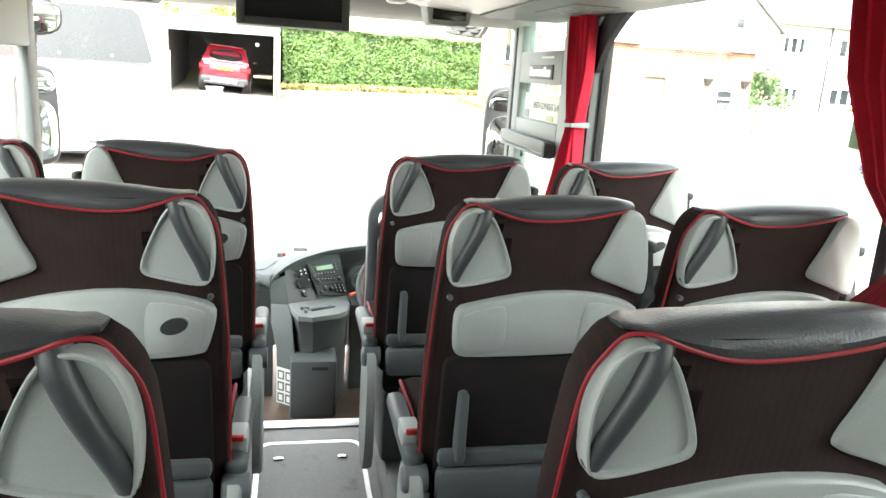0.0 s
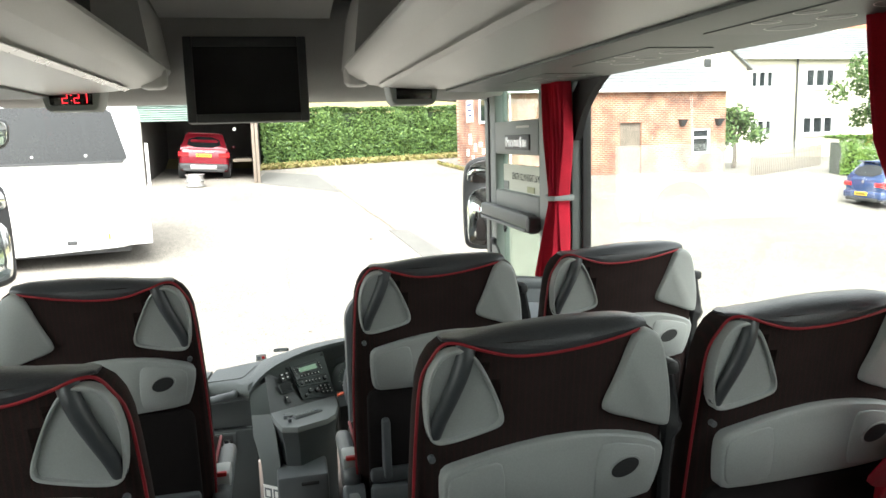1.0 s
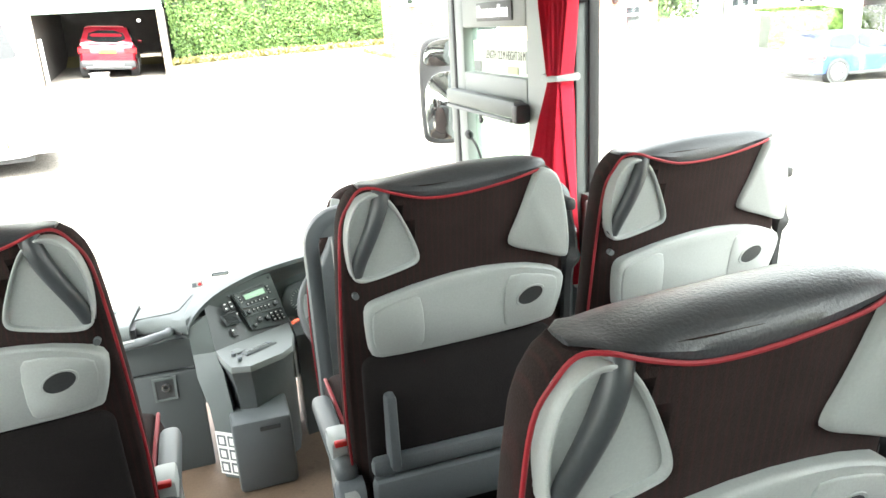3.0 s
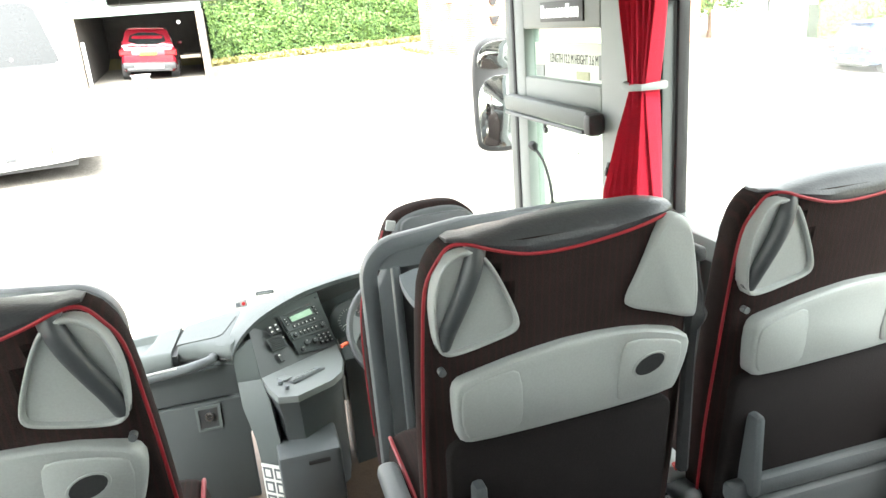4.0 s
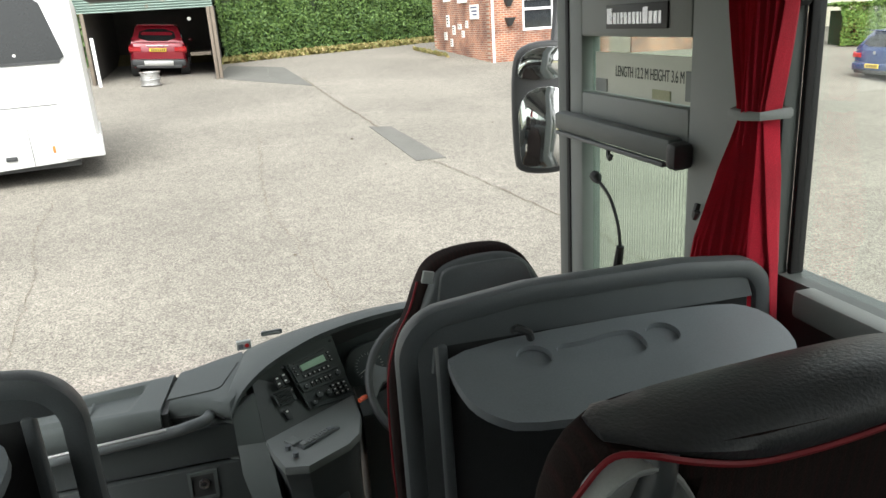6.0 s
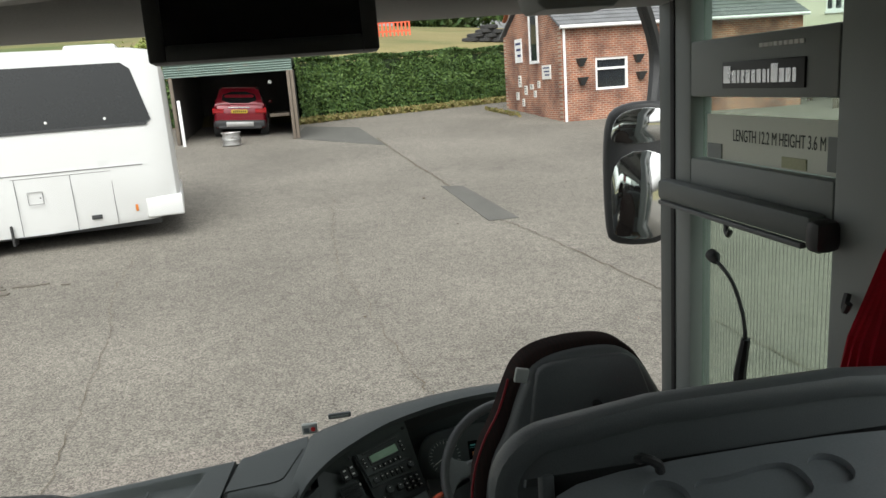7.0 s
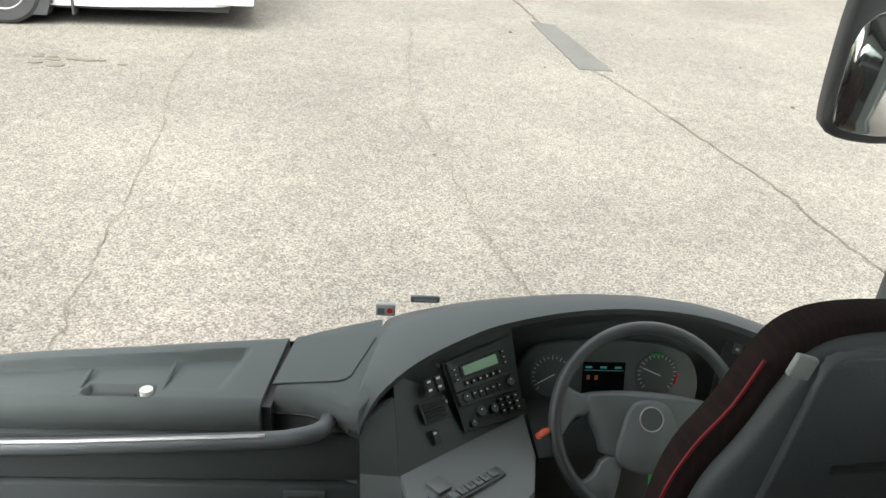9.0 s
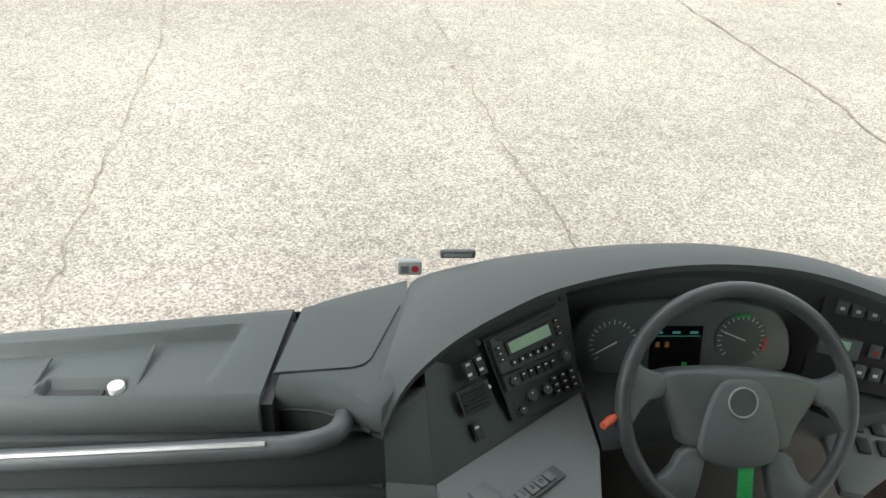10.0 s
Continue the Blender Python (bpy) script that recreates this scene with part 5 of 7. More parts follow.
for a, b, r in ((0.28, 1.76, 0.016), (0.5, 1.78, 0.014), (0.1, 2.02, 0.011)):
    unit_knob(a, b, r, 0.018, dash)
for k in range(9):
    a, b = 0.6 + 0.135 * (k % 3), 1.53 + 0.17 * (k // 3)
    bt = part("button", unit_box(a, a + 0.115, b, b + 0.14, 0.003, 0.011, 0.016), M_PANEL, dash)
    part("mark", unit_box(a + 0.04, a + 0.075, b + 0.04, b + 0.075, 0.011, 0.0116, 0), M_WHITEINK, bt)


def askew(u0, u1, v0, v1, h0, h1):
    """A block on the panel whose sides follow the slant of the units."""
    def q(h, k):
        return [on_panel(u + 0.12 * (v - v0) + (k if u == u0 else -k), v + 0.3 * (u - u0) + (k if v == v0 else -k), h) for u, v in ((u0, v0), (u1, v0), (u1, v1), (u0, v1))]
    return loft(B(), [q(h0, 0), q(h1, 0.006)])


for k in range(2):
    r_ = part("rocker_switch", askew(0.225 + 0.075 * k, 0.285 + 0.075 * k, 0.03 + 0.02 * k, 0.25 + 0.02 * k, 0, 0.009), M_BLACK, dash)
    part("icon", askew(0.243 + 0.075 * k, 0.27 + 0.075 * k, 0.06 + 0.02 * k, 0.09 + 0.02 * k, 0.009, 0.0098), M_WHITEINK, r_)
    part("icon", askew(0.25 + 0.075 * k, 0.277 + 0.075 * k, 0.17 + 0.02 * k, 0.2 + 0.02 * k, 0.009, 0.0098), M_WHITEINK, r_)
vent = part("vent", askew(0.175, 0.375, 0.27, 0.56, 0, 0.006), M_DASHDK, dash, "slatted air vent")
for k in range(6):
    part("slat", askew(0.19 + 0.004 * k, 0.35 + 0.004 * k, 0.295 + 0.042 * k, 0.318 + 0.042 * k, 0.006, 0.012), M_BLACK, vent)
part("slider", askew(0.368, 0.38, 0.4, 0.44, 0.006, 0.014), M_WHITEINK, vent)
r_ = part("rocker_switch", askew(0.235, 0.29, 0.66, 0.86, 0, 0.008), M_BLACK, dash)
part("icon", askew(0.25, 0.275, 0.7, 0.73, 0.008, 0.0088), M_WHITEINK, r_)
for u, v in ((0.35, -0.05), (0.96, 0.1)):
    part("screw", tube(B(), [on_panel(u, v, 0), on_panel(u, v, 0.003)], 0.007, 10), M_BLACK, dash)

console = thing("console", "dark grey centre console with a pale switch shelf on top", "console")
E_, F_ = Vector((0.215, 5.95, 0.065)), Vector((-0.03, 5.80, 0.085))
quad = [D_, C_, Vector((0.262, 6.12, 0.062)), E_ + Vector((0.02, 0.03, 0)), E_ + Vector((-0.03, -0.03, 0)), F_ + Vector((0.06, 0.0, 0)), F_ + Vector((-0.02, 0.02, 0)), Vector((-0.085, 5.90, 0.098))]
dn = Vector((0, 0, 0.028))
cen = sum(quad, Vector()) / len(quad)
part("shelf", loft(B(), [[q - dn for q in quad], [q - dn * 0.3 for q in quad], [q * 0.98 + cen * 0.02 for q in quad]]), M_DESK, console, "pale grey switch shelf")
ex = (C_ - D_).normalized()
ey = Vector((0, 0, 1)).cross(ex).normalized()
SB = Matrix.Translation((0.085, 5.985, 0.083)) @ Matrix((ex, ey, ex.cross(ey))).transposed().to_4x4()
base_ = part("gear_selector", box(B(), -0.095, 0.095, -0.018, 0.018, -0.012, 0.004, 0.003, m=SB), M_DARK, console, "row of gear selector keys")
for k in range(6):
    kb = part("key", box(B(), -0.092 + 0.028 * k, -0.068 + 0.028 * k, -0.013, 0.013, 0.003, 0.010, 0.003, m=SB), M_DESK if k < 5 else M_BAR, base_)
    if 0 < k < 4:
        words("digit", str(k), 0.016, SB @ pose(-0.08 + 0.028 * k, 0.0, 0.0104), M_BLACKINK, kb)
    if k == 4:
        words("letter", "D", 0.014, SB @ pose(-0.08 + 0.028 * k, 0.0, 0.0104), M_BLACKINK, kb)
for x, y in ((-0.13, 0.028), (-0.15, -0.03)):
    part("button", disc(B(), 0.011, -0.016, 14, SB @ pose(x, y, 0.012, 90)), M_BAR, console)
part("flap", box(B(), -0.105, -0.06, 0.026, 0.075, -0.01, 0.006, 0.001, m=SB), M_DESK, console)
# column under the shelf
body = [[q + Vector((0, 0, -0.028)) for q in quad]]
for k, z in ((0.93, -0.04), (0.9, -0.14), (0.86, -0.5)):
    body.append([Vector((cen.x + (q.x - cen.x) * k, cen.y + 0.04 + (q.y - cen.y) * k, z)) for q in quad])
part("column", loft(B(), body), M_DASHDK, console, "dark grey console column")
part("bin", box(B(), -0.09, 0.17, 5.74, 5.98, -0.5, -0.15, 0.02), M_DARK, console, "dark lower bin")
part("bin_slot", box(B(), 0.03, 0.12, 5.735, 5.742, -0.205, -0.185, 0.003), M_BLACK, console)
side = [[Vector((-0.21, 6.045, 0.21)), Vector((-0.125, 6.13, 0.233)), Vector((-0.1, 6.2, 0.2)), Vector((-0.21, 6.15, 0.2))],
        [Vector((-0.205, 6.0, 0.1)), Vector((-0.107, 5.99, 0.1)), Vector((-0.06, 6.1, 0.1)), Vector((-0.2, 6.1, 0.1))],
        [Vector((-0.20, 5.96, 0.0)), Vector((-0.085, 5.88, 0.05)), Vector((-0.05, 6.1, 0.0)), Vector((-0.18, 6.1, 0.0))],
        [Vector((-0.17, 5.94, -0.15)), Vector((-0.07, 5.86, -0.15)), Vector((-0.03, 6.1, -0.15)), Vector((-0.15, 6.1, -0.15))],
        [Vector((-0.15, 5.92, -0.5)), Vector((-0.07, 5.86, -0.5)), Vector((-0.03, 6.1, -0.5)), Vector((-0.13, 6.1, -0.5))]]
part("side_cheek", loft(B(), side), M_DASH, console, "curved grey side cheek")
stick = part("sticker_sheet", box(B(), -0.06, 0.06, -0.004, 0, -0.11, 0.11, 0.0, m=pose(-0.115, 5.875, -0.36, 0, 0, -38)), M_WHITEINK, console, "white pictogram sticker")
for k in range(6):
    part("pictogram", box(B(), -0.052 + 0.056 * (k % 2), -0.006 + 0.056 * (k % 2), -0.0055, -0.004, 0.04 - 0.07 * (k // 2), 0.095 - 0.07 * (k // 2), m=pose(-0.115, 5.875, -0.36, 0, 0, -38)), M_DARK, stick)
for k in range(6):
    part("pictogram", box(B(), -0.042 + 0.056 * (k % 2), -0.016 + 0.056 * (k % 2), -0.0065, -0.0055, 0.05 - 0.07 * (k // 2), 0.085 - 0.07 * (k // 2), m=pose(-0.115, 5.875, -0.36, 0, 0, -38)), M_WHITEINK, stick)

# lower front panel with socket, rail
low = thing("lower_panel", "dark grey panel below the dashboard with a round socket", "panel")
part("upper", box(B(), -1.25, -0.20, 6.055, 6.083, 0.02, 0.165, 0.012), M_DASHDK, low)
part("lower", box(B(), -1.25, -0.19, 6.045, 6.083, -0.5, 0.012, 0.008), M_DASHDK, low)
sk = part("socket_box", ring_plate(B(), [(-0.40, -0.115), (-0.30, -0.115), (-0.295, 0.0), (-0.40, 0.0)], [(-0.39, -0.105), (-0.312, -0.105), (-0.308, -0.012), (-0.39, -0.012)], 0.012, pose(0, 6.036, 0)), M_DASH, low, "square socket recess")
part("socket_floor", box(B(), -0.39, -0.31, 6.042, 6.046, -0.105, -0.012), M_BLACK, sk)
part("socket_ring", lathe(B(), [(0.018, 0), (0.018, -0.012), (0.013, -0.012), (0.012, 0)], 18, pose(-0.345, 6.042, -0.05)), M_CHROME, sk)
rail = thing("grab_rail", "dark grab rail with a bright metal top strip", "handrail")
pth = smooth_path([(-1.22, 6.0, 0.165), (-0.9, 6.0, 0.175), (-0.45, 6.0, 0.2), (-0.36, 6.002, 0.21), (-0.31, 6.02, 0.212), (-0.29, 6.06, 0.205), (-0.29, 6.10, 0.2)], 4)
part("bar", tube(B(), pth, 0.021, 10), M_DARK, rail)
part("strip", tube(B(), [(-1.22, 5.992, 0.184), (-0.9, 5.992, 0.194), (-0.43, 5.992, 0.2195)], 0.006, 6), M_STRIP, rail, "bright metal strip")

# steering wheel
wheel = thing("steering_wheel", "black coach steering wheel with an airbag hub", "steering wheel", m=pose(0.573, 6.17, 0.135, -33) @ pose(0, 0, 0, 0, 3, 0))
R = 0.26
part("rim", tube(B(), [(R * math.cos(a), 0, R * math.sin(a)) for a in np.linspace(0, 2 * math.pi, 57)[:-1]], 0.018, 12, True), M_RIM, wheel, "black leather rim")
hub = round_poly([(-0.188, 0.05), (-0.178, 0.068), (-0.06, 0.082), (0.06, 0.082), (0.178, 0.068), (0.188, 0.05), (0.17, 0.01), (0.135, -0.045), (0.118, -0.105), (-0.118, -0.105), (-0.135, -0.045), (-0.17, 0.01)], 1)
part("airbag_hub", slab(B(), hub, 0.06, 0.014, pose(0, -0.012, 0)), M_HUB, wheel, "grey airbag hub")
for s in (-1, 1):
    sp = [(s * 0.165, 0.062), (s * 0.21, 0.07), (s * 0.25, 0.1), (s * 0.26, 0.03), (s * 0.25, -0.07), (s * 0.212, 0.0), (s * 0.165, 0.012)]
    part("spoke", slab(B(), round_poly(sp, 1), 0.03, 0.008, pose(0, -0.012, 0)), M_HUB, wheel)
    sp = [(s * 0.065, -0.095), (s * 0.122, -0.095), (s * 0.15, -0.155), (s * 0.2, -0.178), (s * 0.14, -0.238), (s * 0.095, -0.236), (s * 0.075, -0.16)]
    part("spoke", slab(B(), round_poly(sp, 1), 0.03, 0.008, pose(0, -0.01, 0)), M_HUB, wheel)
pad = round_poly([(-0.03, 0.062), (0.03, 0.062), (0.06, 0.04), (0.085, -0.04), (0.094, -0.09), (0.075, -0.125), (0.0, -0.14), (-0.075, -0.125), (-0.094, -0.09), (-0.085, -0.04), (-0.06, 0.04)], 2)
part("pad", slab(B(), pad, 0.02, 0.009, pose(0, -0.024, 0)), M_HUB, wheel)
bd = part("emblem", lathe(B(), [(0.034, 0.003), (0.034, -0.003), (0.0305, -0.003), (0.0305, 0.003)], 32, pose(0, -0.0245, 0.012)), M_SILVER, wheel, "plain round silver emblem")
part("emblem_disc", disc(B(), 0.0305, 0.003, 24, pose(0, -0.0255, 0.012)), M_DASH, bd)
part("tag", box(B(), 0.0, 0.035, -0.02, -0.016, -0.2, -0.13, 0.002), M_GREEN, wheel, "green paper tag")
stalk = thing("column_stalk", "orange-tipped black lever beside the steering column", "lever")
part("lever", tube(B(), [(0.45, 6.28, 0.1), (0.30, 6.16, 0.115)], 0.011, 8), M_BLACK, stalk)
part("tip", tube(B(), [(0.30, 6.16, 0.115), (0.282, 6.147, 0.116), (0.262, 6.13, 0.116)], [0.0075, 0.0105, 0.0085], 10), M_ORANGE, stalk, "orange tip")
stalk2 = thing("column_stalk", "black lever beside the steering column", "lever")
part("lever", tube(B(), [(0.72, 6.25, 0.1), (0.83, 6.17, 0.09)], 0.012, 8), M_BLACK, stalk2)

# small things along the windscreen
g1 = thing("toll_tag", "small pale box with a red button on the windscreen ledge", "device")
part("case", box(B(), -0.185, -0.125, 6.53, 6.55, 0.235, 0.275, 0.004), M_SHELL, g1)
part("button", disc(B(), 0.009, 0.004, 12, pose(-0.142, 6.527, 0.255)), M_REDP, g1, "red button")
part("mark", box(B(), -0.178, -0.158, 6.528, 6.53, 0.243, 0.263), M_BAR, g1)
g2 = thing("aerial_clip", "small dark grey clip on the windscreen ledge", "device")
part("case", box(B(), -0.08, 0.01, 6.545, 6.56, 0.275, 0.298, 0.006), M_DARK, g2)
part("strip", box(B(), -0.07, 0.0, 6.542, 6.545, 0.283, 0.29), M_TRIM, g2)

mic = thing("microphone", "black gooseneck driver's microphone by the side window", "microphone")
part("neck", tube(B(), smooth_path([(1.06, 5.69, 0.995), (1.06, 5.60, 0.95), (1.06, 5.545, 0.87), (1.06, 5.53, 0.79)], 5), 0.0055, 6), M_BLACK, mic)
part("head", tube(B(), [(1.06, 5.72, 1.005), (1.06, 5.71, 1.003), (1.06, 5.69, 0.997), (1.06, 5.675, 0.985)], [0.006, 0.017, 0.018, 0.008], 10), M_BLACK, mic, "foam head")
part("stem", tube(B(), [(1.06, 5.53, 0.81), (1.06, 5.555, 0.70), (1.06, 5.56, 0.3)], [0.012, 0.017, 0.017], 8), M_BLACK, mic)


# outside mirrors
def door_mirror(pts, glassq, m, name, label, arm):
    t = thing(name, label, "mirror")
    part("housing", slab(B(), round_poly(pts, 2), 0.10, 0.02, m), M_BLACK, t)
    for q in glassq:
        part("mirror_glass", slab(B(), round_poly(q, 2), 0.004, 0.001, m @ pose(0, -0.004, 0)), M_MIRROR, t, "mirror glass")
    part("arm", tube(B(), smooth_path(arm, 4), 0.03, 8), M_BLACK, t)
    return t


door_mirror([(-0.13, -0.3), (0.1, -0.3), (0.14, -0.2), (0.15, 0.24), (0.1, 0.31), (-0.1, 0.3), (-0.15, 0.2), (-0.15, -0.2)],
            [[(-0.105, -0.27), (0.09, -0.27), (0.12, -0.18), (0.125, 0.11), (-0.12, 0.1), (-0.12, -0.2)], [(-0.11, 0.135), (0.12, 0.14), (0.12, 0.24), (0.08, 0.285), (-0.08, 0.275), (-0.12, 0.19)]],
            pose(1.315, 6.72, 1.09, 0, 0, -20), "wing_mirror", "tall black outside mirror beside the driver", [(1.4, 6.78, 1.35), (1.45, 6.85, 1.6), (1.3, 6.7, 1.85)])
door_mirror([(-0.12, -0.3), (0.1, -0.28), (0.13, -0.2), (0.12, 0.24), (0.08, 0.3), (-0.1, 0.3), (-0.14, 0.2), (-0.14, -0.2)],
            [[(-0.1, -0.26), (0.08, -0.25), (0.105, -0.18), (0.1, 0.1), (-0.115, 0.1), (-0.115, -0.2)], [(-0.11, 0.135), (0.1, 0.14), (0.1, 0.22), (0.07, 0.27), (-0.08, 0.27), (-0.115, 0.19)]],
            pose(-1.56, 6.62, 1.05, 0, 0, 38), "wing_mirror", "tall black outside mirror beside the door", [(-1.6, 6.72, 1.25), (-1.62, 6.8, 1.55), (-1.4, 6.6, 1.95)])
door_mirror([(-0.14, -0.09), (0.13, -0.08), (0.15, 0.08), (0.1, 0.11), (-0.12, 0.1), (-0.15, 0.05)],
            [[(-0.12, -0.07), (0.11, -0.065), (0.13, 0.065), (0.09, 0.09), (-0.1, 0.08), (-0.13, 0.04)]],
            pose(-1.53, 6.6, 1.60, 0, 0, 34), "kerb_mirror", "black convex kerb mirror at the front corner", [(-1.53, 6.68, 1.64), (-1.5, 6.72, 1.75), (-1.4, 6.6, 1.95)])
# made-up blobs in place of unidentified red and green things outside
pom = thing("red_green_blobs", "small red and green blobs added below the mirror", "ornament")
for k, (dx, dz, mt) in enumerate(((0, 0, M_REDP), (0.03, -0.02, M_GREEN), (0.015, -0.045, M_REDP), (-0.02, -0.035, M_REDP))):
    part("bud", lathe(B(), [(0.002, -0.02), (0.018, -0.01), (0.022, 0.0), (0.018, 0.012), (0.002, 0.02)], 10, pose(-1.60 + dx, 6.6, 1.44 + dz)), mt, pom)
part("thread", tube(B(), [(-1.59, 6.6, 1.45), (-1.58, 6.62, 1.53)], 0.002, 4), M_BLACK, pom)


# ---- the yard ----
def hedge_line(x):
    return 33.4 + 0.495 * (max(-0.5, min(x, 30)) + 0.5)


def field_rise(x, y):
    """How far the field behind the hedge lies above the slope of the yard."""
    d = y - hedge_line(x) - 1.2
    return 0 if d <= 0 else min(2.2, d * 0.9) + 0.105 * min(d, 70)


def field_z(x, y):
    return ground_z(max(-40, min(60, x)), max(-15, min(42, y))) + field_rise(x, y)


def yard_sheet():
    bm = B()
    xs = [-400, -150, -60] + [-40 + 2.5 * i for i in range(42)] + [100, 200, 400]
    ys = [-300, -100, -40, -20] + [-10 + 1.5 * i for i in range(42)] + [60, 90, 140, 220, 400, 900]
    rows = []
    for y in ys:
        row = []
        for x in xs:
            z = ground_z(max(-40, min(60, x)), max(-15, min(42, y)))
            z += field_rise(x, y)
            if abs(x) < 40 and -10 < y < 34:
                z += 0.03 * noise.noise(Vector((x * 0.15, y * 0.15, 0)))
            row.append((x, y, z))
        rows.append(row)
    loft(bm, rows, False, False)
    for f in bm.faces:
        c = f.calc_center_median()
        f.material_index = 1 if (c.y > hedge_line(c.x) + 0.2 or abs(c.x) > 70 or c.y < -60) else 0
    return bm


def ground_at(x, y):
    return ground_z(x, y) + 0.03 * noise.noise(Vector((x * 0.15, y * 0.15, 0)))


single("ground", yard_sheet(), [M_YARD, M_FIELD], "worn pale tarmac yard rising to dry fields behind the hedge", "ground", kind="structure")


def flat_patch(name, pts, material, label, h=0.012, rnd=0, cat="patch"):
    pts = round_poly(pts, rnd) if rnd else [Vector(p) for p in pts]
    bm = loft(B(), [[(p[0], p[1], ground_at(p[0], p[1]) + k) for p in pts] for k in (-0.02, h)])
    return single(name, bm, material, label, cat, kind="structure", sharp=0)


flat_patch("ground_patch", [(2.5, 19.2), (2.95, 19.05), (3.32, 16.05), (2.77, 16.0)], M_PATCH, "dark rectangular tarmac repair in the yard")
flat_patch("ground_patch", [(-0.8, 28.6), (1.98, 25.7), (1.5, 30.6), (-0.4, 31.8)], M_PATCH, "dark newer tarmac beside the garage", 0.014)


def crack(pts, w, seed):
    rng = random.Random(seed)
    path = smooth_path([(x, y, 0) for x, y in pts], 26)
    bm = B()
    rows = []
    for i, p in enumerate(path):
        a, b = path[max(0, i - 1)], path[min(len(path) - 1, i + 1)]
        d = (b - a).normalized()
        n = Vector((-d.y, d.x, 0))
        o = n * (0.05 * noise.noise(Vector((i * 0.35, seed * 7.3, 0))) + rng.uniform(-0.025, 0.025))
        ww = 0.55 * w * (0.25 + 1.1 * abs(noise.noise(Vector((i * 0.21, 2.0, seed * 3.1)))) + rng.uniform(0.0, 0.35))
        rows.append([(q.x, q.y, ground_at(q.x, q.y) + 0.013) for q in (p + o - n * ww, p + o + n * ww)])
    loft(bm, rows, False, False)
    return single("ground_crack", bm, M_CRACK, "thin dirty crack in the tarmac", "crack", kind="structure", sharp=0)


crack([(-2.05, 7.2), (-2.28, 9.2), (-2.55, 12.2), (-2.83, 13.4), (-3.0, 15.5)], 0.011, 1)
crack([(1.1, 8.0), (0.93, 9.5), (0.68, 10.3), (0.32, 12.8), (0.1, 13.9), (0.11, 16.6), (0.2, 19.0)], 0.012, 2)
crack([(4.5, 8.5), (4.1, 11.0), (4.05, 11.8), (3.31, 15.0), (3.0, 16.0)], 0.024, 3)
crack([(2.65, 19.1), (2.6, 19.9), (2.2, 23.5), (1.95, 26.6), (1.9, 27.6)], 0.04, 4)
crack([(1.9, 27.2), (4.0, 27.6), (7.8, 28.3)], 0.035, 5)
crack([(0.7, 10.5), (1.6, 11.0), (2.6, 10.8)], 0.005, 6)
crack([(3.6, 13.8), (5.2, 13.3), (6.4, 13.6)], 0.005, 7)
crack([(-4.6, 9.0), (-3.4, 9.6), (-2.4, 9.5)], 0.005, 8)
rng = random.Random(5)
for k in range(14):
    x, y = -4.3 + rng.uniform(-0.7, 0.7), 14.35 + rng.uniform(-0.25, 0.25)
    r = rng.uniform(0.02, 0.08)
    flat_patch("oil_stain", [(x + r * 1.5 * rng.uniform(0.6, 1.2) * math.cos(a), y + r * rng.uniform(0.6, 1.2) * math.sin(a)) for a in np.linspace(0, 6.28, 8)[:-1]], M_OIL, "dark oil drips on the tarmac", 0.013, 1, "stain")
for k in range(12):
    x, y = rng.uniform(-4, 6), rng.uniform(8, 26)
    r = rng.uniform(0.012, 0.03)
    single("loose_stone", box(B(), x - r, x + r, y - r, y + r, ground_at(x, y), ground_at(x, y) + r * 0.7, r * 0.3, 1), M_CRACK, "small dark loose stone on the tarmac", "stone", "loose stones")


# ---- wheels ----
def road_wheel(parent, m, r, w, rim, holes=8):
    wh = new("wheel")
    wh.empty_display_size = 0.1
    wh.parent = parent
    wh.matrix_basis = m
    part("tyre", lathe(B(), [(r * 0.62, 0), (r * 0.9, -0.01), (r * 0.985, 0.02), (r, 0.05), (r, w - 0.05), (r * 0.985, w - 0.02), (r * 0.9, w), (r * 0.62, w)], 36), M_TYRE, wh, "black tyre")
    part("rim", lathe(B(), [(r * 0.63, 0.012), (r * 0.6, 0.0), (r * 0.54, 0.04), (r * 0.50, 0.10), (r * 0.3, 0.07), (r * 0.26, 0.02), (0.002, 0.015), (0.002, 0.12), (r * 0.6, 0.14)], 36), rim, wh, "steel rim")
    for k in range(holes):
        a = 2 * math.pi * k / holes
        part("rim_hole", disc(B(), r * 0.075, 0.02, 10, pose(r * 0.42 * math.cos(a), 0.068, r * 0.42 * math.sin(a))), M_BLACK, wh)
    return wh


# ---- parked white coach ----
# local: x along the coach from its tail (0) to its nose, y 0 at the side that is seen, positive into the body
ang = math.degrees(math.atan2(-0.17, -0.985))
CO = thing("white_coach", "parked white coach with dark tinted windows", "coach", m=Matrix.Translation((-2.42, 16.55, -0.37)) @ Matrix(((-0.985, -0.17, 0, 0), (-0.17, 0.985, 0, 0), (0, 0, 1, 0), (0, 0, 0, 1))))
def side(z):
    return 0.10 * max(0.0, (z - 1.4) / 1.6) ** 1.5 + (0.06 if z < 0.12 else 0.0)


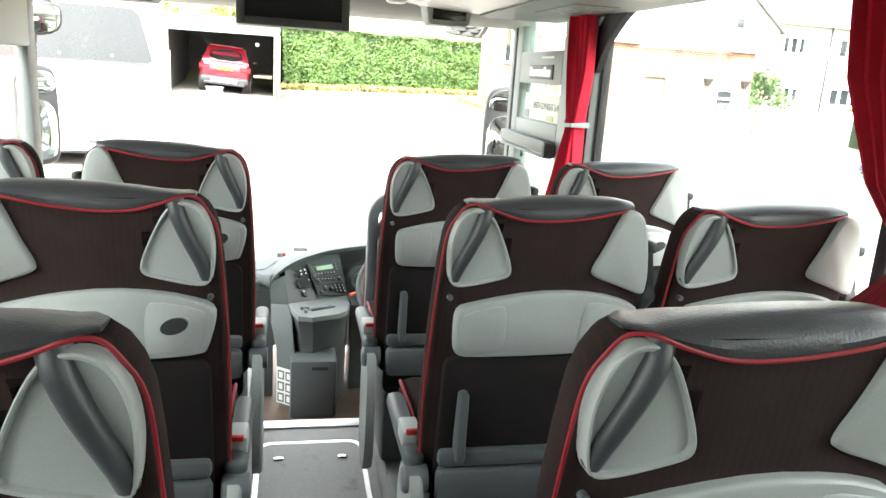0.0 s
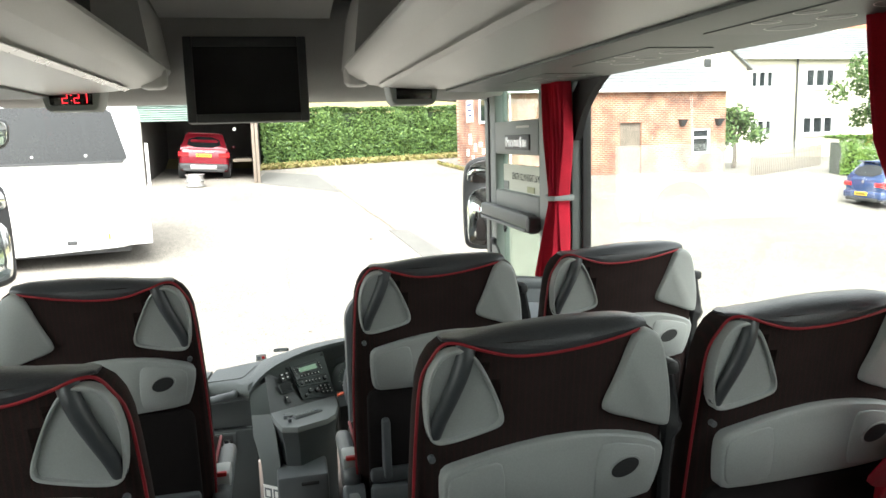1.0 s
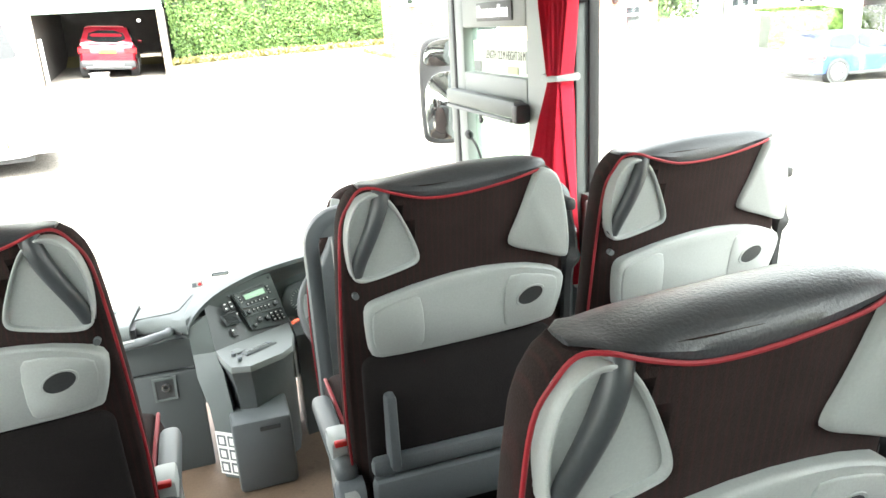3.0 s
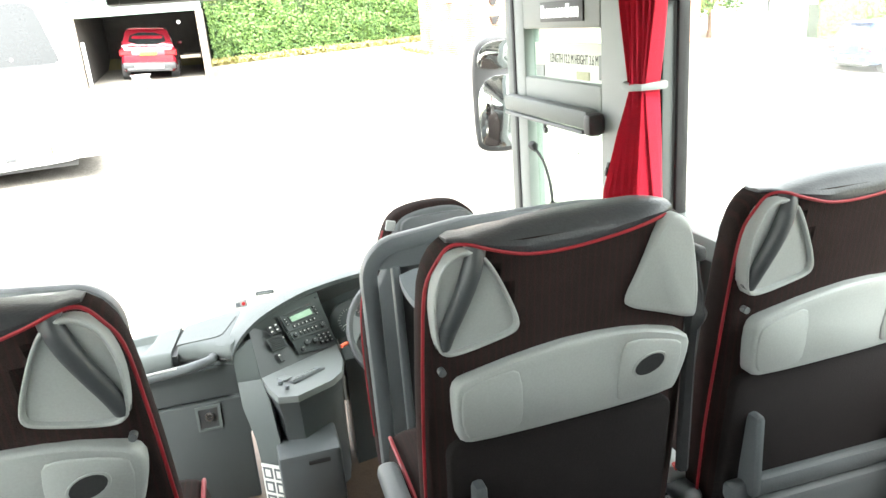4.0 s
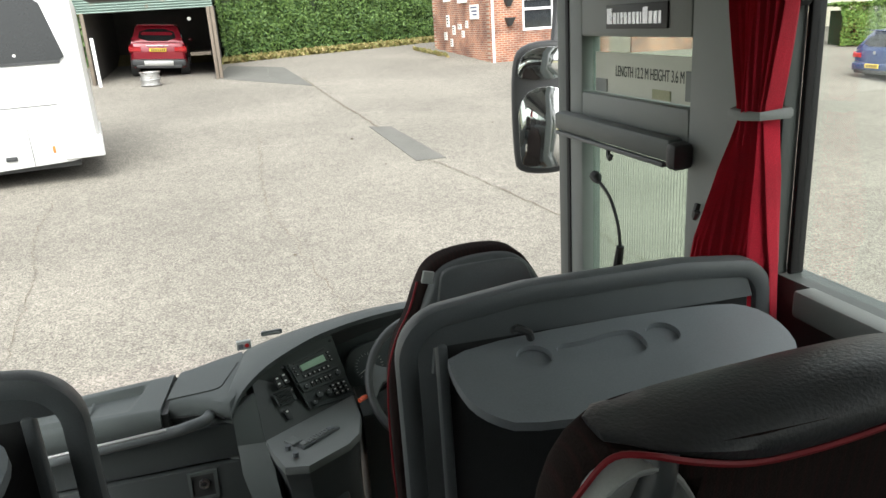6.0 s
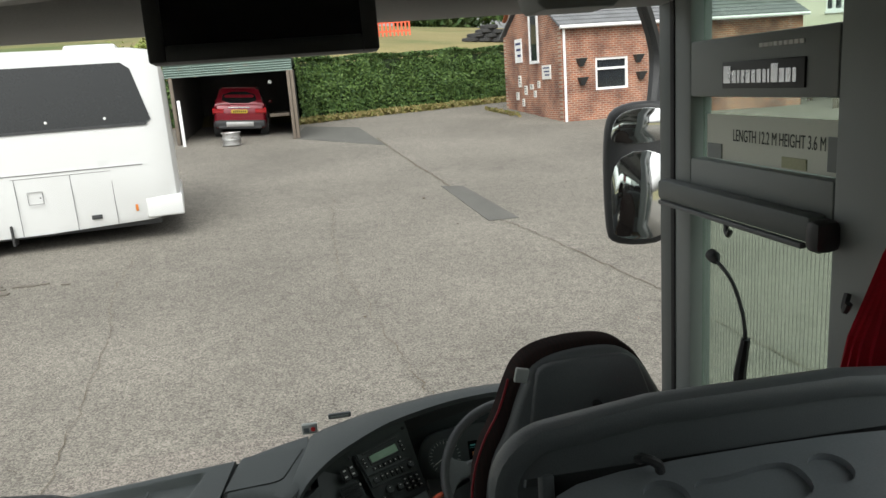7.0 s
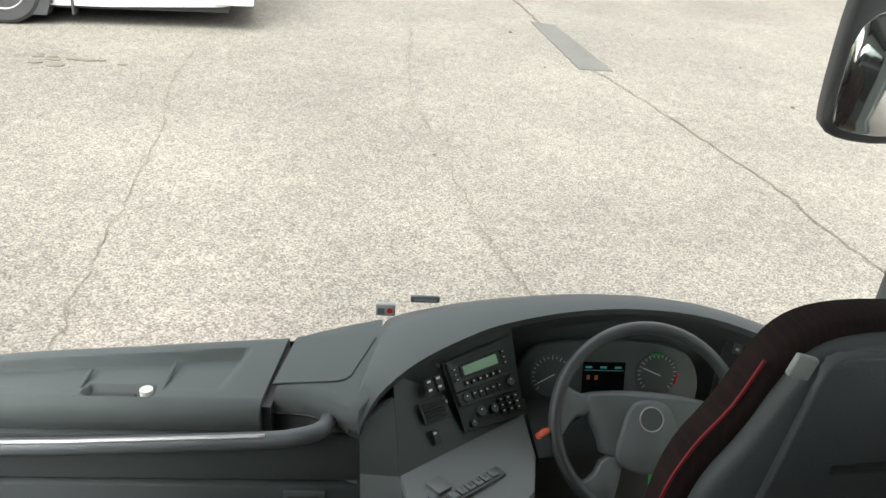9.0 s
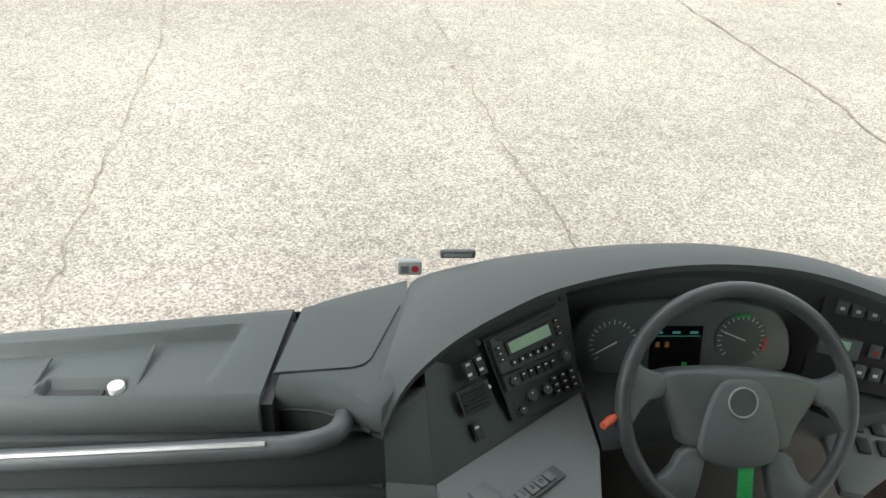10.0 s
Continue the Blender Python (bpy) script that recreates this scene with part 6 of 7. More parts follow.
def coach_body():
    bm = B()
    rings = []
    for x, t0, t1, ins in ((-0.06, 0.35, 2.45, 0.22), (0.0, 0.2, 2.7, 0.08), (0.12, 0.1, 2.8, 0.02), (0.4, 0.05, 2.84, 0.0), (2.0, 0.0, 2.86, 0.0), (11.4, 0.0, 2.86, 0.0), (11.9, 0.05, 2.74, 0.1), (12.0, 0.2, 2.4, 0.25)):
        zs = [t0, t0 + 0.1, 0.9, 1.4, 1.9, 2.2, t1 - 0.12, t1 - 0.03]
        zs = sorted(zs)
        L = [(x, ins + side(z), z) for z in zs] + [(x, ins + 0.28, t1)]
        Rr = [(x, 2.5 - y, z) for (_, y, z) in reversed(L)]
        rings.append(L + Rr)
    return loft(bm, rings)


part("body", coach_body(), M_WHITE, CO, "white painted body")
for x in (3.42, 9.3):
    bm = B()
    for y0, y1 in ((-0.012, 0.35),):
        arch = [(x + 0.62 * math.cos(a), max(-0.2, 0.16 + 0.62 * math.sin(a))) for a in np.linspace(-0.5, math.pi + 0.5, 20)]
        slab(bm, arch, y1 - y0, 0, pose(0, y0, 0))
    part("wheel_arch", bm, M_BLACK, CO, "black wheel arch")
    bm = tube(B(), [(x + 0.64 * math.cos(a), -0.012, 0.16 + 0.64 * math.sin(a)) for a in np.linspace(-0.2, math.pi + 0.2, 20)], 0.025, 6)
    part("arch_trim", bm, M_RUBBER, CO)
    road_wheel(CO, pose(x, -0.035, 0.24), 0.515, 0.3, M_STEEL, 10)
    road_wheel(CO, pose(x, 2.2, 0.24), 0.515, 0.3, M_STEEL, 10)
for k in range(4):
    x0, x1 = ((0.36, 3.55), (3.62, 5.9), (5.97, 8.3), (8.37, 11.5))[k]
    zt, zb = 2.6, 1.64
    pts = [(x0 + (0.16 if k == 0 else 0), zb), (x1, zb), (x1, zt), (x0 + 0.12 if k == 0 else x0, zt)] if k else [(0.22, zb + 0.05), (0.3, zb), (x1, zb), (x1, zt), (0.55, zt), (0.42, zt - 0.1)]
    bm = B()
    v0 = [(x, side(z) - 0.012, z) for x, z in pts]
    v1 = [(x, side(z) + 0.03, z) for x, z in pts]
    loft(bm, [v0, v1])
    part("side_window", bm, M_TINT, CO, "dark tinted side window")
part("window_strip", loft(B(), [[(x, side(z) - 0.016, z) for x, z in ((0.3, 1.6), (11.5, 1.6), (11.5, 1.645), (0.28, 1.645))], [(x, side(z) + 0.03, z) for x, z in ((0.3, 1.6), (11.5, 1.6), (11.5, 1.645), (0.28, 1.645))]]), M_BLACK, CO)
for x in (0.9, 1.75, 2.75):
    part("window_post", box(B(), x - 0.02, x + 0.02, side(2.2) - 0.02, side(2.2) + 0.02, 1.66, 2.58), M_BLACK, CO) if x == 2.75 else None
    part("reflector_dot", disc(B(), 0.022, 0.01, 10, pose(x, side(1.75) - 0.022, 1.75)), M_WHITEINK, CO)
for z, x0, x1 in ((0.98, 0.45, 11.5), (0.97, 0.45, 11.5)):
    part("body_crease", box(B(), x0, x1, -0.008, 0.004, z, z + 0.012), M_WHITE if z > 0.975 else M_SEAM, CO)
for x in (0.95, 1.55, 2.35):
    part("panel_gap", box(B(), x, x + 0.008, -0.004, 0.006, 0.02, 0.92 if x > 1 else 0.75), M_SEAM, CO)
part("panel_gap", box(B(), 0.95, 2.4, -0.004, 0.006, 0.915, 0.922), M_SEAM, CO)
flp = part("fuel_flap", ring_plate(B(), [(1.98, 0.5), (2.2, 0.5), (2.2, 0.7), (1.98, 0.7)], [(1.986, 0.506), (2.194, 0.506), (2.194, 0.694), (1.986, 0.694)], 0.01, pose(0, -0.005, 0)), M_SEAM, CO)
part("flap_lock", disc(B(), 0.012, 0.006, 8, pose(2.02, -0.006, 0.6)), M_BLACK, flp)
part("vent_slot", box(B(), 1.18, 1.34, -0.006, 0.01, 0.16, 0.23, 0.004), M_BLACK, CO, "black slot")
part("side_marker", box(B(), 0.62, 0.66, -0.012, 0.0, 0.22, 0.33, 0.004), M_AMBER, CO, "amber side marker")
part("rear_bumper", box(B(), -0.09, 0.5, -0.004, 2.504, 0.08, 0.42, 0.03, 3), M_WHITE, CO)
part("rear_window", box(B(), -0.035, 0.02, 0.35, 2.15, 1.75, 2.55, 0.02), M_TINT, CO)
for y in (0.3, 2.05):
    part("tail_light", box(B(), -0.06, -0.02, y + 0.1, y + 0.2, 0.6, 0.95, 0.02), M_LAMP, CO, "red tail light")
part("underside", box(B(), 0.3, 11.6, 0.2, 2.3, -0.05, 0.05), M_BLACK, CO)
part("mudflap", box(B(), 2.5, 2.53, 0.0, 0.3, -0.12, 0.2), M_TYRE, CO)
part("roof_pod", box(B(), 0.6, 1.4, 0.6, 1.9, 2.82, 2.94, 0.05), M_WHITE, CO)


# ---- garage ----
GA = thing("garage", "open-fronted tin garage with a corrugated green-grey front", "garage")
gx0, gx1, gy, gz = -4.35, -0.72, 28.6, 0.05
# inside walls coloured dark for the shade under the roof
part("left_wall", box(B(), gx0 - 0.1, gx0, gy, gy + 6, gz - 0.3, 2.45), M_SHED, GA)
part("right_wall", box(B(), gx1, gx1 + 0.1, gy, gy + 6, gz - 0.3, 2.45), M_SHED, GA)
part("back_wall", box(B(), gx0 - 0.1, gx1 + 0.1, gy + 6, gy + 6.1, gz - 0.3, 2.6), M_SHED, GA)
bm = B()
prof = []
n = 7
for i in range(n * 4 + 1):
    z = 2.3 + 0.52 * i / (n * 4)
    prof.append((gy - 0.06 - 0.02 * math.sin(i * math.pi / 2), z))
loft(bm, [[(x, y, z) for y, z in prof] + [(x, gy, 2.82), (x, gy, 2.3)] for x in (gx0 - 0.2, gx1 + 0.15)])
part("fascia", bm, M_TIN, GA, "corrugated green-grey tin fascia")
bm = B()
top = [(gx0 - 0.25 + i * 0.04, 2.83 + 0.012 * (i % 2)) for i in range(int((gx1 - gx0 + 0.45) / 0.04))]
loft(bm, [[(x, gy - 0.1, z) for x, z in top] + [(x, gy - 0.1, z - 0.02) for x, z in reversed(top)], [(x, gy + 6.2, z - 0.2) for x, z in top] + [(x, gy + 6.2, z - 0.22) for x, z in reversed(top)]])
part("roof", bm, M_TIN, GA, "corrugated tin roof")
for x, lean in ((gx1 + 0.0, 0.05), (gx1 + 0.12, -0.02), (gx0 - 0.02, 0.0)):
    part("post", box(B(), x - 0.05, x + 0.05, gy - 0.12, gy - 0.02, gz - 0.1, 2.32, 0.01), M_OLDWOOD, GA, "weathered timber post")
part("white_post", box(B(), gx0 + 0.15, gx0 + 0.24, gy - 0.5, gy - 0.4, gz - 0.1, 1.6, 0.01), M_UPVC, GA, "white painted post")
part("shed_lamp", disc(B(), 0.06, 0.05, 12, pose(-1.35, gy + 0.5, 2.0)), M_WHITEINK, GA)
part("bench", box(B(), -1.5, -0.85, gy + 1.0, gy + 4, gz + 0.8, gz + 0.9), M_OLDWOOD, GA)
loose = thing("spare_rim", "bare steel wheel rims stacked on the ground", "wheel rim")
for k in range(2):
    part("rim", lathe(B(), [(0.30, 0), (0.31, 0.02), (0.27, 0.05), (0.27, 0.15), (0.31, 0.18), (0.30, 0.2), (0.24, 0.18), (0.22, 0.02)], 28, pose(-2.66, 27.75, ground_at(-2.66, 27.75) + 0.21 * (k + 1), -90)), M_STEEL, loose)


# ---- cars ----
def alloy_wheel(parent, m, r, w):
    wh = new("wheel")
    wh.empty_display_size = 0.1
    wh.parent = parent
    wh.matrix_basis = m
    part("tyre", lathe(B(), [(r * 0.7, 0.01), (r * 0.92, 0.0), (r * 0.985, 0.02), (r, 0.05), (r, w - 0.05), (r * 0.92, w), (r * 0.7, w)], 36), M_TYRE, wh, "black tyre")
    part("rim", lathe(B(), [(r * 0.72, 0.012), (r * 0.7, 0.004), (r * 0.66, 0.012), (r * 0.64, 0.1), (r * 0.72, 0.12)], 36), M_SILVER, wh, "silver alloy rim")
    part("brake_disc", disc(B(), r * 0.62, 0.01, 24, pose(0, 0.09, 0)), M_BLACK, wh)
    for k in range(5):
        for d in (-11, 11):
            a = radians(90 + 72 * k + d)
            b = radians(90 + 72 * k + d * 0.5)
            part("spoke", tube(B(), [(r * 0.1 * math.cos(b), 0.02, r * 0.1 * math.sin(b)), (r * 0.67 * math.cos(a), 0.012, r * 0.67 * math.sin(a))], [r * 0.075, r * 0.06], 6), M_SILVER, wh)
    part("hub_cap", disc(B(), r * 0.14, 0.04, 14, pose(0, 0.005, 0), 0.006), M_SILVER, wh)
    return wh


def car(name, label, m, L, W, H, paint, suv):
    """Hatchback; local x from tail (0) to nose, y across, z up."""
    t = thing(name, label, "car", m=m)
    k = H / 1.45
    # stations of the lower body: x, underside, shoulder, width share, bonnet height
    st = [(0.0, 0.42, 0.78 * k, 0.86, 0.84 * k), (0.05, 0.3, 0.86 * k, 0.93, 0.93 * k), (0.16, 0.24, 0.9 * k, 0.97, 0.97 * k), (0.4, 0.22, 0.91 * k, 0.99, 0.98 * k), (0.78, 0.22, 0.9 * k, 1.0, 0.97 * k), (1.3, 0.2, 0.88 * k, 0.985, 0.95 * k), (2.2, 0.2, 0.85 * k, 0.985, 0.93 * k), (2.9, 0.2, 0.82 * k, 0.99, 0.92 * k), (3.4, 0.22, 0.77 * k, 0.99, 0.86 * k), (L - 0.5, 0.22, 0.7 * k, 0.97, 0.8 * k), (L - 0.2, 0.25, 0.62 * k, 0.9, 0.71 * k), (L - 0.05, 0.32, 0.52 * k, 0.78, 0.6 * k), (L, 0.42, 0.48 * k, 0.66, 0.52 * k)]
    rings = []
    for x, z0, zs, wf, z1 in st:
        w = W / 2 * wf
        half = [(w * 0.86, z0), (w * 0.965, z0 + 0.06), (w, z0 + 0.3 * (zs - z0)), (w * 0.985, z0 + 0.6 * (zs - z0)), (w * 0.995, zs - 0.05), (w * 0.975, zs), (w * 0.9, z1 - 0.01), (w * 0.6, z1 + 0.008)]
        rings.append([(x, -y, z) for y, z in half] + [(x, y, z) for y, z in reversed(half)])
    part("body", loft(B(), rings), paint, t)
    zb = 0.93 * k

    def cy(z):
        """Half width of the cabin at a height."""
        return W / 2 * (0.9 - 0.19 * max(0.0, min(1.0, (z - zb) / (H - zb))))
    # painted cabin
    gh = [(0.06, zb + 0.02), (0.2, zb + 0.24 * k), (0.36, H - 0.085), (0.42, H - 0.04), (0.75, H - 0.005), (1.3, H), (1.8, H - 0.01), (2.15, H - 0.05), (2.4, H - 0.13), (2.75, zb + 0.2 * k), (3.15, zb - 0.02)]
    rings = []
    for x, z1 in gh:
        a, b = cy(zb - 0.04), cy(z1)
        rings.append([(x, -a, zb - 0.06), (x, -(a + b) / 2, (zb + z1) / 2), (x, -b, z1 - 0.035), (x, -b * 0.93, z1 - 0.008), (x, -b * 0.6, z1 + 0.012), (x, b * 0.6, z1 + 0.012), (x, b * 0.93, z1 - 0.008), (x, b, z1 - 0.035), (x, (a + b) / 2, (zb + z1) / 2), (x, a, zb - 0.06)])
    part("cabin", loft(B(), rings), paint, t)
    for s in (-1, 1):
        for pts in ([(0.52, zb + 0.16), (0.62, zb + 0.08), (1.44, zb + 0.03), (1.42, H - 0.085), (0.9, H - 0.09), (0.62, H - 0.15)], [(1.51, zb + 0.03), (2.72, zb + 0.02), (2.62, zb + 0.1), (2.2, H - 0.14), (2.02, H - 0.09), (1.5, H - 0.085)]):
            part("side_window", loft(B(), [[(x, s * (cy(z) + o), z) for x, z in round_poly(pts, 1)] for o in (-0.03, 0.008)]), M_TINT, t, "dark car side window")
        for x in (1.5, 2.55):
            part("door_gap", box(B(), x - 0.006, x + 0.006, s * W / 2 * 0.985 - 0.012, s * W / 2 * 0.985 + 0.008, 0.3, 0.84 * k), M_SEAM, t)
        part("door_handle", box(B(), 1.58, 1.74, s * W / 2 - 0.02, s * W / 2 + 0.018, 0.74 * k, 0.77 * k, 0.01), paint, t)
        tl = round_poly([(-0.03, 0.64 * k), (0.3, 0.68 * k), (0.34, 0.76 * k), (0.26, 0.82 * k), (-0.03, 0.84 * k)], 1)
        part("tail_light", loft(B(), [[(max(x, 0.012 if abs(o) > 0.9 else -0.03), s * W / 2 * o, z) for x, z in tl] for o in (0.58, 0.9, 0.99)]), M_LAMP, t, "red wrap-round tail light")
        for x in (0.78, L - 0.85):
            r = 0.34 if suv else 0.325
            part("wheel_arch", disc(B(), r + 0.045, 0.25, 26, pose(x, s * W / 2 - (0.245 if s > 0 else 0.005), r)), M_BLACK, t)
            alloy_wheel(t, pose(x, s * (W / 2 + 0.02), r, 0, 0, 0 if s < 0 else 180), r, 0.2)
        part("door_mirror", box(B(), 2.52, 2.66, s * (W / 2 + 0.07) - 0.09, s * (W / 2 + 0.07) + 0.07, zb + 0.02, zb + 0.14, 0.04, 3), paint, t)
        part("sill", box(B(), 1.15, L - 1.25, s * W / 2 * 0.97 - 0.04, s * W / 2 * 0.97 + 0.02, 0.2, 0.29, 0.02), M_BLACK, t, "dark sill")
    rw = round_poly([(-0.6, 0.03), (0.6, 0.03), (0.5, 0.36 * k), (-0.5, 0.36 * k)], 1)
    part("rear_window", loft(B(), [[(0.075 + q * 0.62 - o, y, zb + 0.02 + q) for y, q in [(p.x, p.y) for p in rw]] for o in (-0.03, 0.035)]), M_TINT, t, "dark rear window")
    part("spoiler", box(B(), 0.24, 0.5, -0.56, 0.56, H - 0.055, H - 0.015, 0.015), paint, t)
    part("rear_bumper", box(B(), -0.05, 0.3, -W / 2 * 0.95, W / 2 * 0.95, 0.3, 0.54, 0.07, 3), M_BLACK if suv else paint, t)
    part("lower_valance", box(B(), -0.055, 0.2, -W / 2 * 0.8, W / 2 * 0.8, 0.24, 0.36, 0.04, 2), M_BLACK, t, "black lower bumper")
    if suv:
        part("skid_plate", box(B(), -0.085, 0.0, -0.45, 0.45, 0.32, 0.48, 0.02), M_STEEL, t, "silver skid plate")
        part("chrome_strip", box(B(), -0.035, 0.02, -0.35, 0.35, 0.83 * k, 0.855 * k, 0.005), M_CHROME, t)
    else:
        part("rear_emblem", disc(B(), 0.045, 0.02, 16, pose(-0.012, 0, 0.82 * k, 0, 0, -90)), M_CHROME, t, "plain round emblem")
    zp = 0.68 * k if suv else 0.4
    pl = part("number_plate", box(B(), -0.065, 0.02, -0.26, 0.26, zp, zp + 0.11, 0.003), M_PLATE, t, "yellow rear plate with plain bars")
    for q in range(7):
        part("bar", box(B(), -0.068, -0.064, -0.22 + 0.064 * q, -0.18 + 0.064 * q, zp + 0.02, zp + 0.09), M_BLACKINK, pl)
    return t


car("red_car", "red small off-road car parked nose-in inside the tin garage", pose(-2.55, 29.7, ground_at(-2.55, 30.5), 4, 0, 92), 4.28, 1.78, 1.64, M_CARRED, True)
car("blue_car", "blue hatchback parked on the yard before the houses", pose(17.0, 20.55, ground_at(18.5, 20.3) - 0.02, 0, 0, -6), 4.3, 1.77, 1.43, M_CARBLUE, False)


# ---- hedge and greenery ----
def hedge(name, label, x0, y0, x1, y1, depth, z0, h, count, seed, material, size=0.05, kind="stuff"):
    t = thing(name, label, "hedge", kind=kind)
    d = Vector((x1 - x0, y1 - y0, 0))
    L = d.length
    d /= L
    n = Vector((d.y, -d.x, 0))
    if n.y > 0:
        n = -n

    def gz(u):
        return ground_z(x0 + d.x * u, y0 + d.y * u) + z0

    def place(rng):
        u = rng.uniform(0, L)
        q = rng.random()
        bulge = 0.22 * noise.noise(Vector((u * 0.8, 0, seed))) + 0.12 * noise.noise(Vector((u * 2.5, 3, seed)))
        hh = h + 0.15 * noise.noise(Vector((u * 0.7, 7, seed)))
        if q < 0.62:
            v = rng.random() ** 0.9 * hh
            b2 = 0.15 * noise.noise(Vector((u * 1.6, v * 1.6, seed + 2)))
            return Vector((x0, y0, gz(u) + v)) + d * u + n * (bulge + b2 + rng.uniform(-0.08, 0.06) - 0.25 * (v / hh) ** 4), n
        v = rng.random()
        return Vector((x0, y0, gz(u) + hh + rng.uniform(-0.06, 0.07))) + d * u - n * v * depth, Vector((0, 0, 1))
    ob = leaf_object("foliage", place, count, size, seed, material, t)
    # solid block behind the leaves, coloured dark as the hedge's shaded inside
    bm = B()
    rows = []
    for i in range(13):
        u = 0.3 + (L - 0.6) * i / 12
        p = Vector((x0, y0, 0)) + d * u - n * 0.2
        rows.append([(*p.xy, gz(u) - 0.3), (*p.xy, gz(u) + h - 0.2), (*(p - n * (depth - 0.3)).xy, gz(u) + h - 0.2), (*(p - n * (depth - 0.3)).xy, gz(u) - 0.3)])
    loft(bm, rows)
    part("core", bm, M_CORE, t, "solid dark block for the shaded inside")
    return t


hedge("hedge", "long clipped green hedge beyond the yard", -0.5, 33.4, 14.0, 40.58, 2.2, 0.1, 2.3, 42000, 11, M_HEDGE, 0.065)
hedge("hedge", "clipped green hedge behind the coach and garage", -30.0, 30.5, -4.6, 33.5, 1.8, 0.1, 1.9, 16000, 12, M_HEDGE, 0.09)
hedge("hedge", "square bright green garden hedge by the house", 22.4, 27.6, 28.2, 27.2, 1.2, 0.05, 1.5, 14000, 13, M_BOX, 0.06)


def grass_place(x0, y0, x1, y1, wd):
    def f(rng):
        u, v = rng.random(), rng.random()
        x, y = x0 + (x1 - x0) * u, y0 + (y1 - y0) * u - wd * v
        return Vector((x, y, ground_at(x, y) + rng.uniform(0.02, 0.16))), Vector((0, -0.3, 0.2))
    return f


tagged(leaf_object("grass_verge", grass_place(-0.6, 33.3, 10.0, 38.5, 0.9), 9000, 0.09, 21, M_GRASS, None, 0.0), "dry yellowish grass verge along the hedge foot", "grass", kind="stuff")
tagged(leaf_object("grass_verge", grass_place(7.0, 34.2, 7.6, 31.0, 0.4), 300, 0.06, 22, M_GRASS, None, 0.0), "weeds at the foot of the brick wall", "grass", kind="stuff")


def tree(name, label, x, y, z0, h, r, count, seed, material, size=0.09, clumps=16):
    t = thing(name, label, "tree")
    rng = random.Random(seed)
    part("trunk", tube(B(), smooth_path([(x, y, z0 - 0.2), (x + 0.05 * r, y, z0 + h * 0.3), (x - 0.05 * r, y, z0 + h * 0.6), (x, y, z0 + h * 0.85)], 4), [0.07 * r * (1.3 - i / 14) for i in range(13)], 8), M_BARK, t, "brown bark")
    cl = []
    for k in range(clumps):
        a, el = rng.uniform(0, 6.28), rng.uniform(-0.3, 1.2)
        q = rng.uniform(0.45, 0.85 if clumps < 20 else 1.1)
        cl.append((Vector((x + r * q * math.cos(a) * math.cos(el), y + r * q * math.sin(a) * math.cos(el), z0 + h * 0.58 + h * 0.4 * math.sin(el) * q)), r * rng.uniform(0.28, 0.48) * (16 / clumps) ** 0.5))
    for c, q in cl[:7]:
        part("limb", tube(B(), [(x, y, z0 + h * 0.4), tuple((Vector((x, y, z0 + h * 0.5)) + c) / 2), tuple(c)], [0.035 * r, 0.025 * r, 0.01 * r], 6), M_BARK, t)

    def place(g):
        c, q = g.choice(cl)
        d = Vector((g.gauss(0, 1), g.gauss(0, 1), g.gauss(0, 1))).normalized()
        return c + d * q * (0.55 + 0.5 * g.random()), d
    leaf_object("crown", place, count, size, seed, material, t)
    return t


tree("tree", "bushy green garden tree before the cream house", 28.6, 30.3, -1.2, 6.2, 3.3, 15000, 31, M_TREE, 0.1, 60)
tree("tree", "dark round tree behind the house", 34.0, 29.5, -0.6, 5.2, 2.3, 6000, 32, M_TREE, 0.12)
tree("shrub", "pale green bush behind the garage", -2.6, 37.5, 0.9, 3.0, 1.6, 4000, 33, M_LIME, 0.1)
tree("shrub", "pale green bush behind the garage", -6.6, 37.0, 0.9, 3.2, 2.0, 4000, 34, M_LIME, 0.1)
rng = random.Random(9)
for k in range(16):
    x = -48 + k * 8.5 + rng.uniform(-2, 2)
    y = 100 + rng.uniform(-6, 10)
    tree("tree", "distant dark green woodland tree on the hill", x, y, field_z(x, y) - 5.0, rng.uniform(11, 16), rng.uniform(6, 8), 5000, 40 + k, M_TREE, 0.5)


# ---- brick outbuilding ----
# local: x along the front, y into the building, z from its corner's ground
BM = Matrix.Translation((8.6, 28.8, -0.35)) @ Matrix(((0.995, -0.1, 0, 0), (0.1, 0.995, 0, 0), (0, 0, 1, 0), (0, 0, 0, 1)))
BR = thing("brick_building", "old red brick outbuilding with a slate roof", "building", m=BM)
LX, LY, EV, RG = 10.0, 5.6, 3.55, 5.2
openings = [(1.30, 2.58, 1.25, 2.36), (8.35, 9.25, 0.85, 1.9), (4.9, 5.9, 0.0, 2.2)]


def wall_with_holes(x0, x1, z0, z1, holes, th):
    """Front wall with real openings, as blocks between them."""
    bm = B()
    xs = sorted({x0, x1, *[h[0] for h in holes], *[h[1] for h in holes]})
    for a, b in zip(xs, xs[1:]):
        hs = sorted((h for h in holes if h[0] <= a and h[1] >= b), key=lambda h: h[2])
        z = z0
        for h in hs:
            if h[2] > z:
                box(bm, a, b, 0, th, z, h[2])
            z = h[3]
        box(bm, a, b, 0, th, z, z1)
    return bm


